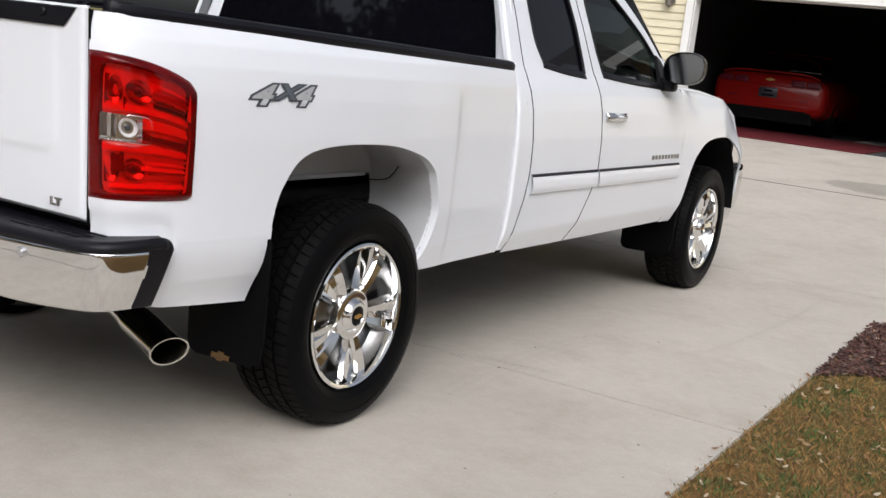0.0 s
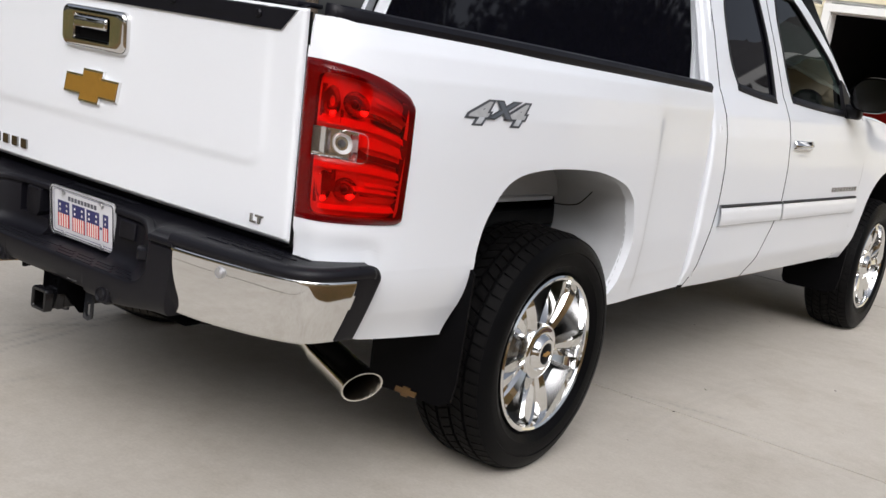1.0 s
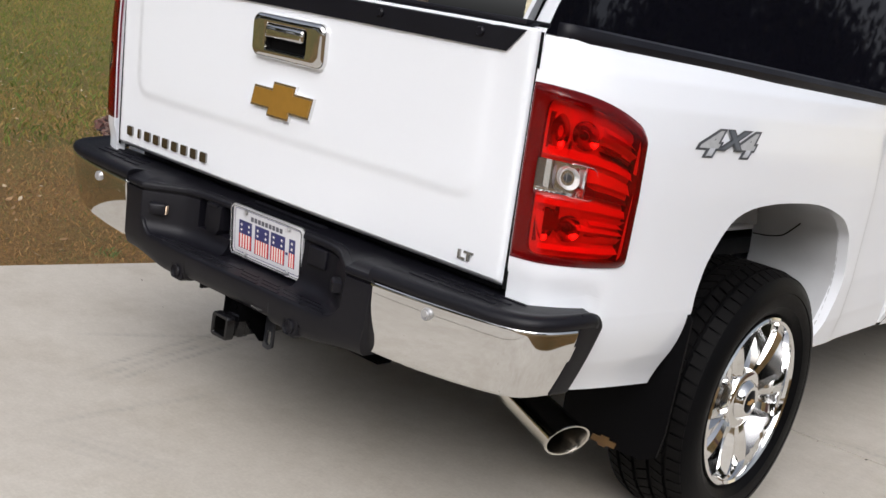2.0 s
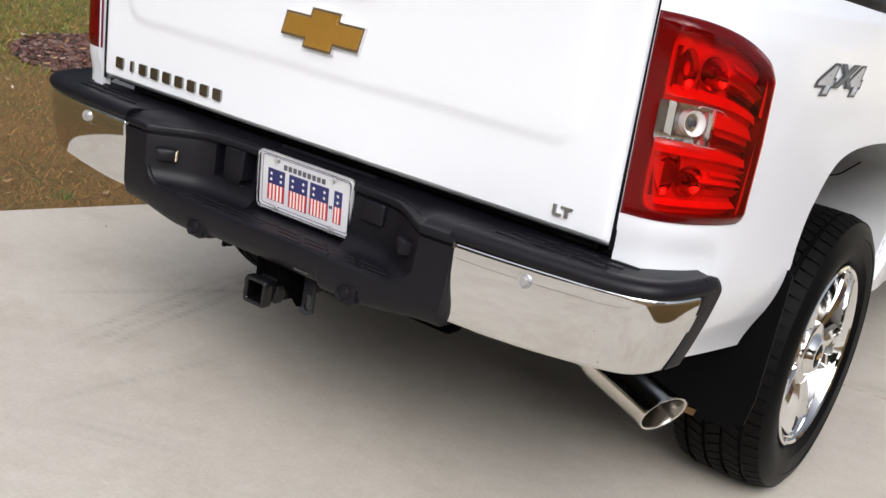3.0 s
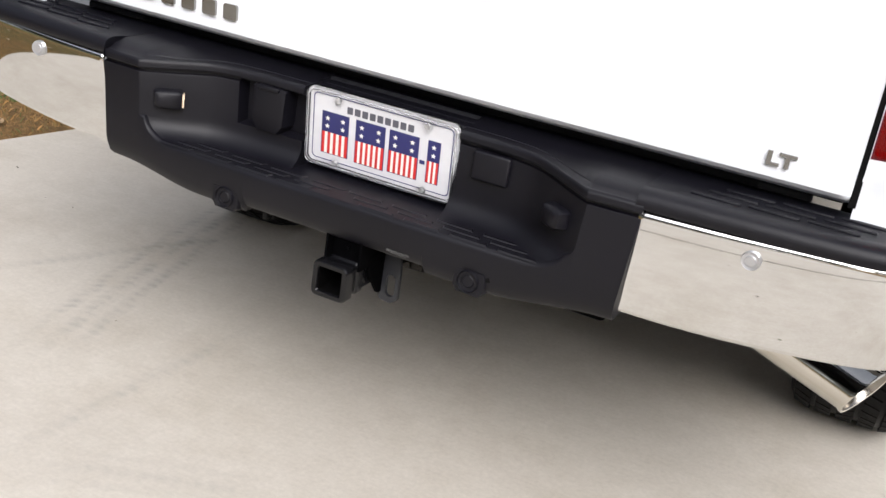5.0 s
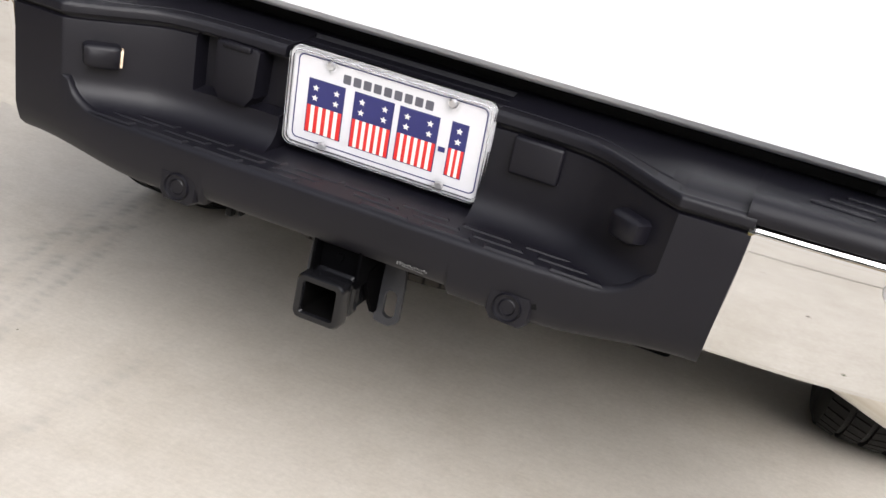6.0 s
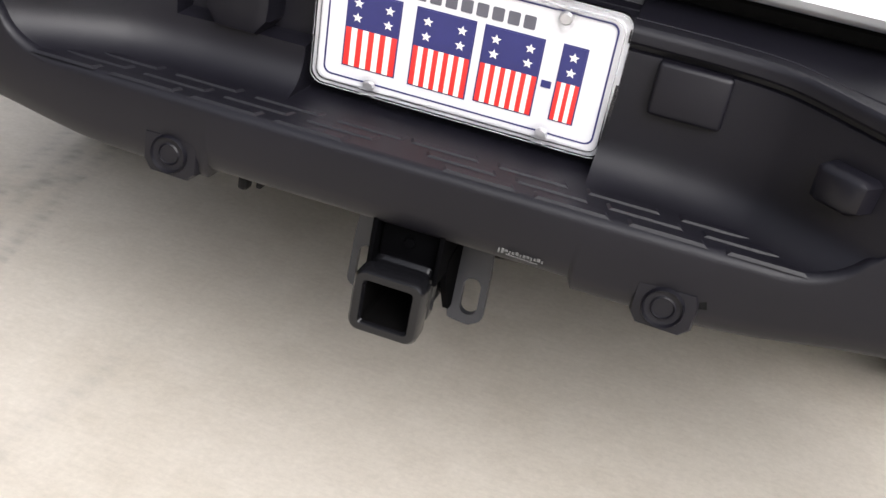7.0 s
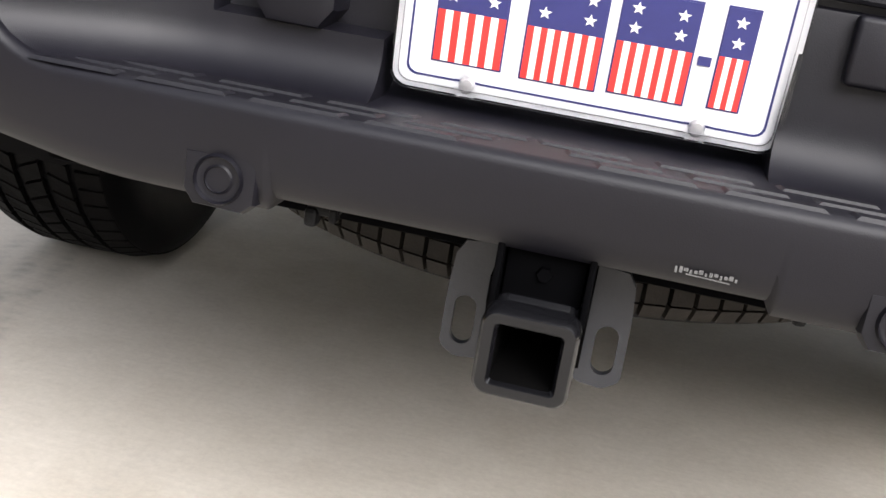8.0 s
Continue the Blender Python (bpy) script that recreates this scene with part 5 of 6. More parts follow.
hl = smooth_path([(y, z) for y, z in ARCH[3:]], 5)


def liner(u, v):
    k = u * (len(hl) - 1)
    i = min(int(k), len(hl) - 2)
    y, z = hl[i] * (1 - (k - i)) + hl[i + 1] * (k - i)
    c = Vector((0, 1.13, 0.62))
    d = Vector((0, y - c.y, z - c.z)) * (1 + 0.05 * v)
    return Vector((0.955 - 0.30 * v, c.y + d.y, c.z + d.z))


grid(bm, liner, 50, 6)
box(bm, (0.655, 1.15, 0.93), (0.03, 1.0, 0.21), 0.008)
box(bm, (0.668, 1.12, 0.828), (0.05, 0.86, 0.016), 0.006)
cab_bm = bmesh.new()
tube(cab_bm, smooth_path([(0.7, 1.536, 0.811), (0.737, 1.565, 0.811), (0.783, 1.565, 0.824), (0.815, 1.555, 0.851), (0.845, 1.535, 0.879)], 5), 0.0022, 6)
part("wheelhouse_cable", cab_bm, M_SEAM, truck, "thin dark cable inside the wheelhouse")
lin = part("wheelhouse", bm, M_LINER, truck, "white painted wheelhouse, greyed to stand for the shade inside")
mirrored(lin)
for nm, c, sz in (("floor_pan", (0, 2.9, 0.545), (1.5, 3.0, 0.05)), ("bed_underside", (0, 1.2, 0.74), (1.25, 1.9, 0.06)), ("frame_rail", (-0.45, 2.95, 0.535), (0.08, 5.1, 0.13)), ("frame_rail", (0.45, 2.95, 0.535), (0.08, 5.1, 0.13)),
                  ("skid_plate", (0, 5.2, 0.50), (1.7, 0.5, 0.3)), ("engine_block", (0, 4.8, 0.95), (1.1, 1.5, 0.46))):
    bm = bmesh.new()
    box(bm, c, sz, 0.012)
    part(nm, bm, M_FRAME, truck)
for ay in (AX_R, AX_F):
    bm = bmesh.new()
    lathe(bm, [(0.045, -0.80), (0.045, -0.17), (0.10, -0.12), (0.15, -0.05), (0.15, 0.05), (0.10, 0.12), (0.045, 0.17), (0.045, 0.80)], 18, pose(0, ay, 0.40))
    part("axle", bm, M_FRAME, truck)


def flap(ybase, dy, ztop_, zbot_, xa, xb, lab):
    bm = bmesh.new()
    pts = [(xb, ztop_), (xb - 0.012, ztop_ + 0.012), (xb - 0.035, ztop_ + 0.008), (xa + 0.10, ztop_ - 0.18), (xa, ztop_ - 0.26), (xa, zbot_ + 0.035), (xa + 0.012, zbot_ + 0.010), (xa + 0.04, zbot_), (xb - 0.065, zbot_ + 0.008), (xb - 0.022, zbot_ + 0.03), (xb - 0.010, zbot_ + 0.10)]
    prism(bm, pts, 0.0, 0.008, lambda u, v, d: Vector((u, ybase + d - 0.18 * (ztop_ - v) * dy, v)))
    f = part("mud_flap", bm, M_FLAP, truck, lab)
    return f


fr = flap(0.70, -0.2, 0.695, 0.285, 0.655, 0.978, "black moulded mud flap behind the wheel")
bm = bmesh.new()
emblem(bm, 0.075, 0.030, 0.0, 0.003, lambda u, v, d: Vector((0.800 + u, 0.7125 - d, 0.300 + v)))
part("flap_emblem", bm, simple("faded_bronze", (0.12, 0.065, 0.022), 0.5, 0.3, 0.2, 50), fr)
mirrored(fr)
ff = flap(4.28, -0.2, 0.66, 0.265, 0.66, 0.985, "black moulded mud flap behind the wheel")
mirrored(ff)

# ---- cab and front ----
CAB_DX = [(0.48, -0.06), (0.52, -0.04), (0.6, -0.012), (0.75, 0), (1.0, 0.0), (1.12, -0.01), (1.2, -0.028), (1.27, -0.058), (1.30, -0.075), (1.5, -0.14), (1.7, -0.215), (1.80, -0.262), (1.84, -0.30)]


def cab_x(y):
    return table(y, [(2.1, 0.962), (2.4, 0.975), (3.0, 0.987), (4.0, 1.0), (4.5, 1.0), (4.9, 0.995), (5.3, 0.955), (5.6, 0.86), (5.8, 0.72)])


def cab_pt(y, z, out=0.0):
    return Vector((cab_x(y) + table(z, CAB_DX) + out, y, z))


SEAM_R = [(2.212, .50), (2.252, .60), (2.30, .78), (2.315, .90), (2.295, 1.15), (2.285, 1.30), (2.29, 1.6), (2.31, 1.80)]
SEAM_F = [(2.80, .515), (2.88, .62), (2.98, .80), (3.0, .88), (2.985, 1.10), (2.965, 1.29), (2.91, 1.6), (2.89, 1.80)]


def resample(keys, n):
    """n points along a smooth line through the keys, without its last."""
    p = np.array(smooth_path(keys, 12)) if len(keys) > 2 else np.array(straight_path(keys, 12))
    a = np.concatenate([[0], np.cumsum(np.linalg.norm(np.diff(p, axis=0), axis=1))])
    q = np.linspace(0, a[-1], n + 1)[:-1]
    return [np.array((np.interp(t, a, p[:, 0]), np.interp(t, a, p[:, 1]))) for t in q]


def shifted(keys, dy):
    return [(y + dy, z) for y, z in keys]


BELT = 1.20


LINES = {}


def at_height(keys, z):
    k = tuple(keys)
    if k not in LINES:
        p = smooth_path(keys, 12)
        LINES[k] = ([q[1] for q in p], [q[0] for q in p])
    return float(np.interp(z, *LINES[k]))


def above(keys):
    """The part of a rising line above the belt, from the belt up."""
    p = [tuple(q) for q in smooth_path(keys, 12) if q[1] > BELT + 0.02]
    return [(at_height(keys, BELT), BELT)] + p


def door(name, rear, front, top, win, dark):
    """rear, front: rising seams; win: bottom, front, top and rear lines of the window."""
    outer = [[(at_height(rear, BELT), BELT), (at_height(front, BELT), BELT)], above(front), top, above(rear)[::-1]]
    counts = (24, 30, 20, 30)
    o = [p for k, n in zip(outer, counts) for p in resample(k, n)]
    i = [p for k, n in zip(win, counts) for p in resample(k, n)]
    o.append(o[0]), i.append(i[0])
    bm = bmesh.new()
    rows = ruled(bm, i, o, 10, lambda y, z: cab_pt(y, z))
    fl = [bm.verts.new(r[-1].co + Vector((-0.012, 0, 0))) for r in rows[24:]]
    for k in range(len(fl) - 1):
        bm.faces.new((rows[24 + k][-1], fl[k], fl[k + 1], rows[25 + k][-1])).material_index = 1

    def low(u, v):
        z = 0.512 + (BELT - 0.512) * v
        a, b = at_height(rear, z), at_height(front, z)
        if u < 0:
            return cab_pt(a, z, -0.012)
        if u > 1:
            return cab_pt(b, z, -0.012)
        return cab_pt(a + (b - a) * u, z)

    vs = grid(bm, lambda u, v: low((u * 26 - 1) / 24, v), 26, 44)
    for vert in vs[0] + vs[-1]:
        for f in vert.link_faces:
            f.material_index = 1
    bmesh.ops.remove_doubles(bm, verts=bm.verts[:], dist=0.0004)
    d = part(name, bm, [M_WHITE, M_SEAM], truck, angle=40, face=(1, 0, 0))
    c = np.mean(i, axis=0)
    bm = bmesh.new()
    ruled(bm, i, [c + (p - c) * 0.02 for p in i], 8, lambda y, z: cab_pt(y, z, -0.012))
    part("window", bm, M_PRIVACYSIDE if dark else M_TINT, d, "dark tinted side window" if dark else "lightly tinted side window")
    bm = bmesh.new()
    ruled(bm, i, [c + (p - c) * 0.945 for p in i], 2, lambda y, z: cab_pt(y, z, 0.002))
    part("window_seal", bm, M_BLACKPLASTIC, d, solid=0.012, face=(1, 0, 0))
    sill = smooth_path(win[0], 6)
    bm = bmesh.new()
    ruled(bm, [p + np.array((0, 0.006)) for p in sill], [p - np.array((0, 0.018)) for p in sill], 3, lambda y, z: cab_pt(y, z, 0.004))
    part("belt_seal", bm, M_BLACKPLASTIC, d, "black rubber strip below the window", solid=0.010, face=(1, 0, 0))
    return d


SF_R, SF_F, SR = shifted(SEAM_F, -0.0045), shifted(SEAM_F, 0.0045), shifted(SEAM_R, 0.0045)
rear_door = door("rear_door", SR, SF_R, [SF_R[-1], SR[-1]],
                 [[(2.46, 1.318), (2.66, 1.298), (2.86, 1.286)], [(2.86, 1.286), (2.875, 1.32), (2.85, 1.54), (2.80, 1.735)], [(2.80, 1.735), (2.62, 1.748), (2.45, 1.735)], [(2.45, 1.735), (2.405, 1.58), (2.41, 1.42), (2.46, 1.318)]], True)
A_PILLAR = [(4.02, .50), (4.11, .66), (4.12, .9), (4.12, 1.19), (4.06, 1.255), (3.96, 1.33), (3.66, 1.58), (3.30, 1.80)]
front_door = door("front_door", SF_F, A_PILLAR, [A_PILLAR[-1], SF_F[-1]],
                  [[(3.06, 1.297), (3.40, 1.278), (3.75, 1.265), (3.90, 1.262)], [(3.90, 1.262), (3.92, 1.29), (3.68, 1.50), (3.26, 1.742)], [(3.26, 1.742), (3.12, 1.748), (3.0, 1.735)], [(3.0, 1.735), (2.99, 1.60), (3.02, 1.42), (3.06, 1.297)]], False)
# dark backing behind the door gaps
for keys in (SEAM_R, SEAM_F, [(4.125, .55), (4.125, .8), (4.125, 1.22)]):
    bm = bmesh.new()
    line = smooth_path(keys, 6)
    ruled(bm, [p - np.array((0.015, 0)) for p in line], [p + np.array((0.015, 0)) for p in line], 2, lambda y, z: cab_pt(y, z, -0.013))
    sb = part("door_gap", bm, M_SEAM, truck)
    mirrored(sb)
m_rd, m_fd = mirrored(rear_door), mirrored(front_door)
for src, dst in ((rear_door, m_rd), (front_door, m_fd)):
    for ch in list(src.children):
        mirrored(ch).parent = dst

# chrome-topped body side moulding and door handle on each door
M_MOULD = simple("dark_moulding_strip", (0.008, 0.008, 0.009), 0.4, 0.0, 0.1, spec=0.12)
for ya, yb, dr, dm in ((2.325, 2.985, rear_door, m_rd), (3.0, 4.085, front_door, m_fd)):
    bm = bmesh.new()
    pr = [(0.0, .762), (0.012, .768), (0.017, .785), (0.016, .825), (0.010, .838), (0.0, .840)]
    grid(bm, lambda u, v: cab_pt(ya + (yb - ya) * u, table(v, [(k / 5, p[1]) for k, p in enumerate(pr)]), table(v, [(k / 5, p[0]) for k, p in enumerate(pr)])), 16, 15)
    a = part("side_moulding", bm, M_WHITE, dr)
    mirrored(a).parent = dm
    bm = bmesh.new()
    grid(bm, lambda u, v: cab_pt(ya + (yb - ya) * u, .839 + 0.012 * v, 0.012 * math.sin(math.pi * min(1, 0.15 + v * 0.8))), 16, 5)
    a = part("moulding_strip", bm, M_MOULD, dr)
    mirrored(a).parent = dm
bm = bmesh.new()
ruled(bm, *(lambda a, b: (a, b))(smooth_path([(3.02 + 0.24 * k / 12, 1.121) for k in range(13)], 1), smooth_path([(3.02 + 0.24 * k / 12, 1.081) for k in range(13)], 1)), 8, lambda y, z: cab_pt(y, z, 0.006 + 0.030 * math.sin(math.pi * max(0.02, min(0.98, (y - 3.02) / 0.24))) ** 0.4 * math.sin(math.pi * max(0.1, min(0.9, (z - 1.081) / 0.04)))))
dh = part("door_handle", bm, M_CHROME, front_door, "chrome door handle", solid=0.006)
mirrored(dh).parent = m_fd
for i in range(9):
    bm = bmesh.new()
    prism(bm, rrect(0.014, 0.011, 0.003, 1), 0.0, 0.004, lambda u, v, d: cab_pt(3.69 + 0.046 * i + u, 0.889 + v, d))
    part("badge_bar", bm, M_BADGE, front_door)

# rear corner of the cab, rocker, roof, back wall with window, windscreen
bm = bmesh.new()
SRC = smooth_path(SEAM_R, 8)
SRY, SRZ = np.array([p[0] for p in SRC]), np.array([p[1] for p in SRC])


def corner_pt(u, v):
    """From the door's rear seam round into the gap before the bed."""
    z = 0.525 + 1.275 * v
    y1 = float(np.interp(z, SRZ, SRY)) - 0.0035
    y0 = min(2.183 + 0.05 * sstep(1.3, 1.8, z), y1 - 0.012)
    if u < 0.12:
        return cab_pt(y1, z, -0.012 * (1 - u / 0.12))
    k = (u - 0.12) / 0.88
    y = y1 + (y0 - y1) * min(1, k * 1.25)
    return cab_pt(y, z, -0.03 * max(0, k - 0.72) ** 1.3 / 0.28 ** 1.3)


vs = grid(bm, corner_pt, 25, 60)
for row in vs[:3]:
    for vert in row:
        for f in vert.link_faces:
            f.material_index = 1
cp = part("cab_corner", bm, [M_WHITE, M_SEAM], truck, face=(1, 0, 0))
mirrored(cp)
bm = bmesh.new()
grid(bm, lambda u, v: (lambda x: (x, 2.30 + (1.50) * v, 1.80 + 0.055 * math.cos(x / 0.72 * 1.35) - 0.02 * abs(2 * v - 1) ** 4))(-0.715 + 1.43 * u), 24, 12)
part("roof", bm, M_WHITE, truck, solid=0.02, face=(0, 0, 1))
bm = bmesh.new()
# back wall: frame round the window
bo = [(-0.95, 0.56), (0, 0.56), (0.95, 0.56), (0.96, 0.9), (0.955, 1.15), (0.885, 1.30), (0.80, 1.60), (0.70, 1.80), (0, 1.84), (-0.70, 1.80), (-0.80, 1.60), (-0.885, 1.30), (-0.955, 1.15), (-0.96, 0.9)]
bi = [(-0.70, 1.255), (0, 1.25), (0.70, 1.255), (0.785, 1.275), (0.795, 1.32), (0.77, 1.44), (0.715, 1.62), (0.675, 1.72), (0, 1.735), (-0.675, 1.72), (-0.715, 1.62), (-0.77, 1.44), (-0.795, 1.32), (-0.785, 1.275)]
back = lambda x, z: Vector((x, 2.20 + 0.16 * max(0, z - 1.3) + 0.03 * (abs(x) / 0.95) ** 4, z))
bi_p, bo_p = straight_path(bi + [bi[0]], 4), straight_path(bo + [bo[0]], 4)
ruled(bm, bi_p, bo_p, 6, back)
wall = part("cab_back", bm, M_WHITE, truck, solid=0.02, face=(0, -1, 0))
bm = bmesh.new()
ruled(bm, bi_p, [np.array((p[0] * 0.02, 1.53)) for p in bi_p], 8, lambda x, z: back(x, z) + Vector((0, 0.004, 0)))
part("rear_window", bm, M_PRIVACY, wall, "dark privacy rear window reflecting sky and trees")
bm = bmesh.new()
grid(bm, lambda u, v: (lambda x: (x * (1.0 - 0.16 * v), 4.35 - 0.62 * v - 0.12 * (x / 0.9) ** 2, 1.28 + 0.50 * v))(-0.86 + 1.72 * u), 16, 10)
part("windscreen", bm, M_TINT, truck, "clear windscreen")
bm = bmesh.new()
# fender with its wheel opening
farch = [(4.20, .50), (4.27, .66), (4.32, .80), (4.40, .90), (4.56, .965), (4.84, .985), (5.08, .96), (5.24, .88), (5.31, .77), (5.33, .62), (5.33, .55)]
fout = [(4.03, .505), (4.115, .68), (4.124, 1.0), (4.124, 1.18), (4.09, 1.255), (4.7, 1.235), (5.2, 1.19), (5.45, 1.12), (5.62, .95), (5.62, .75), (5.58, .60)]
FEN_DX = [(0.5, -0.03), (0.62, 0), (0.9, 0.012), (1.0, 0.005), (1.08, -0.01), (1.16, -0.04), (1.22, -0.09), (1.27, -0.16)]
fp = lambda y, z: Vector((cab_x(y) + table(z, FEN_DX) * sstep(4.1, 4.5, y) + table(z, CAB_DX) * (1 - sstep(4.1, 4.5, y)) - 0.075 * sstep(4.98, 5.45, y) * sstep(0.80, 1.25, z) + 0.042 * sstep(4.98, 5.3, y) * (1 - sstep(0.82, 1.10, z)), y, z))
fr_rows = ruled(bm, smooth_path(farch, 8), straight_path(fout, 8), 18, fp)
lip = [bm.verts.new(r[0].co + Vector((-0.012, 0, 0))) for r in fr_rows]
for k in range(len(lip) - 1):
    bm.faces.new((fr_rows[k][0], lip[k], lip[k + 1], fr_rows[k + 1][0]))
flange = [(r[-1], bm.verts.new(r[-1].co + Vector((-0.10, 0, 0.016)))) for r in fr_rows if r[-1].co.z > 1.0 and r[-1].co.y > 4.08]
for (p, q), (r, s) in zip(flange, flange[1:]):
    if (p.co - r.co).length < 0.3:
        bm.faces.new((p, q, s, r))
fen = part("front_fender", bm, M_WHITE, truck, angle=40)
mirrored(fen)
bm = bmesh.new()
grid(bm, lambda u, v: (lambda x, y: (x, y, table(y, [(4.13, 1.262), (4.7, 1.245), (5.2, 1.20), (5.5, 1.10), (5.7, 0.92)]) + 0.045 * (1 - (x / 0.92) ** 2) + 0.02 * sstep(0.35, 0.5, abs(x)) * sstep(0.75, 0.6, abs(x))))(-0.85 + 1.70 * u, 4.13 + 1.57 * v), 30, 16)
part("hood", bm, M_WHITE, truck, solid=0.01, face=(0, 0, 1))
bm = bmesh.new()
box(bm, (0, 5.66, 0.80), (1.66, 0.10, 0.40), 0.04, 3)
part("grille", bm, M_FRAME, truck)
bm = bmesh.new()
grid(bm, lambda u, v: (lambda a, q: Vector(((0.957 - 0.045 * (1 - v) ** 2.2 + 0.012 * q) * math.copysign(abs(math.sin(a)) ** 0.45, a), 5.34 + (0.54 + 0.02 * q) * max(0, math.cos(a)) ** 0.6, 0.40 + 0.375 * v)))(radians(-90 + 180 * u), math.sin(math.pi * v)), 64, 12)
part("front_bumper", bm, M_CHROME, truck, "chrome front bumper", solid=0.02)
bm = bmesh.new()
grid(bm, lambda u, v: (lambda a: Vector((0.982 - 0.34 * v, 4.80 + 0.525 * math.cos(a), 0.50 + 0.50 * math.sin(a))))(radians(180 * u)), 24, 3)
fw = part("front_wheelhouse", bm, M_FRAME, truck)
mirrored(fw)
bm = bmesh.new()
prism(bm, [(0.60, 0.38), (0.85, 0.38), (0.895, 0.43), (0.925, 0.52), (0.935, 0.62), (0.935, 0.765), (0.60, 0.77)], 5.300, 5.335, lambda u, v, d: Vector((u, d, v)))
fl_ = part("arch_liner", bm, M_FRAME, truck, "black splash shield ahead of the front wheel", smooth=False)
mirrored(fl_)

# mirrors
bm = bmesh.new()


def mir(u, v):
    a = 2 * math.pi * u
    r = [(1.0, 0.0), (1.03, 0.025), (1.0, 0.06), (0.86, 0.10), (0.5, 0.125), (0.02, 0.13)]
    q = v * (len(r) - 1)
    i = min(int(q), len(r) - 2)
    sc = r[i][0] * (1 - (q - i)) + r[i + 1][0] * (q - i)
    dy = r[i][1] * (1 - (q - i)) + r[i + 1][1] * (q - i)
    cx = math.copysign(abs(math.cos(a)) ** 0.8, math.cos(a)) * 0.108
    cz = math.copysign(abs(math.sin(a)) ** 0.8, math.sin(a)) * 0.084
    return Vector((1.077 + cx * sc, 3.72 + dy, 1.368 + cz * sc + 0.06 * cx))


grid(bm, mir, 40, 15, closed_u=True)
mirror = part("side_mirror", bm, M_HITCH, truck, "glossy black side mirror")
bm = bmesh.new()
prism(bm, [(1.077 + 0.93 * math.copysign(abs(math.cos(a)) ** 0.8, math.cos(a)) * 0.108, 1.368 + 0.93 * math.copysign(abs(math.sin(a)) ** 0.8, math.sin(a)) * 0.084 + 0.055 * math.cos(a) * 0.12) for a in np.linspace(0, 2 * math.pi, 40, endpoint=False)], 3.742, 3.747, lambda u, v, d: Vector((u, d + 0.09 * (u - 1.077) + 0.03 * (v - 1.368), v)))
part("mirror_glass", bm, simple("mirror_glass", (0.24, 0.245, 0.25), 0.06, 1.0, 0.02, 5), mirror)
bm = bmesh.new()
box(bm, (0.965, 3.83, 1.275), (0.10, 0.08, 0.07), 0.02, 3)
prism(bm, [(3.78, 1.24), (3.96, 1.255), (3.84, 1.40), (3.79, 1.42)], 0.0, 0.02, lambda u, v, d: cab_pt(u, v, d - 0.01))
part("mirror_mount", bm, M_BLACKPLASTIC, mirror)
mm = mirrored(mirror)
for ch in list(mirror.children):
    mirrored(ch).parent = mm

# dark interior: seats and steering wheel
M_SEAT = simple("grey_seat_cloth", (0.10, 0.10, 0.105), 0.9, 0, 0.2, 20)
for x in (-0.42, 0.42):
    bm = bmesh.new()
    box(bm, (x, 3.25, 0.88), (0.52, 0.52, 0.20), 0.06, 3)
    box(bm, (x, 2.98, 1.20), (0.50, 0.16, 0.62), 0.06, 3, pose(0, 0, 0, 12, 0, 0))
    box(bm, (x, 2.90, 1.60), (0.27, 0.11, 0.18), 0.04, 3)
    part("front_seat", bm, M_SEAT, truck, "grey cloth front seat")
bm = bmesh.new()
rr = [(0.19 * math.cos(a), 0.19 * math.sin(a)) for a in np.linspace(0, 2 * math.pi, 32)]
tube(bm, [pose(-0.42, 3.72, 1.17, 65, 0, 0) @ Vector((u, v, 0)) for u, v in rr], 0.016, 8, False)
part("steering_wheel", bm, M_SEAT, truck, "dark steering wheel")
bm = bmesh.new()
box(bm, (0, 4.05, 1.08), (1.6, 0.5, 0.26), 0.08, 3)
part("dashboard", bm, M_SEAT, truck)

# the cab stands on mounts of its own, a little lower and further ahead than its drawing
CAB_PARTS = ("rear_door", "front_door", "door_gap", "cab_corner", "roof", "cab_back", "windscreen", "front_fender", "hood", "grille", "front_bumper", "front_wheelhouse", "arch_liner", "side_mirror", "front_seat", "steering_wheel", "dashboard")
for ob in truck.children:
    if ob.name.split(".")[0] in CAB_PARTS:
        for o in (ob, *ob.children_recursive):
            o.data.transform(Matrix.Translation((0, 0.036, -0.016)))

# ---- garage house ahead of the truck ----
FLOOR_Z = ground_height(0, GARAGE_Y)
M_SIDING = simple("cream_vinyl_siding", (0.70, 0.64, 0.46), 0.5, 0, 0.05, 6, 0.1, 90)
M_TRIM = simple("white_painted_trim", (0.78, 0.78, 0.76), 0.45, 0, 0.04, 10)
M_SHINGLE = simple("grey_shingles", (0.10, 0.095, 0.09), 0.9, 0, 0.3, 14, 0.5, 60)
# lining near black: the unlit garage's dimness is put into its colour
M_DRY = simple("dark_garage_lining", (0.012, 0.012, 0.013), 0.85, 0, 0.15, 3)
M_MAT = simple("red_floor_mat", (0.11, 0.005, 0.009), 0.7, 0, 0.2, 20, 0.2, 120)
house = empty("garage_house", pose(0, GARAGE_Y, FLOOR_Z), "cream-sided house with an open double garage", "house")
OX0, OX1, OZ = -2.45, 2.9, 1.965


def hpart(name, bm, mt, label="", smooth=False, parent=None):
    return part(name, bm, mt, parent or house, label, smooth)


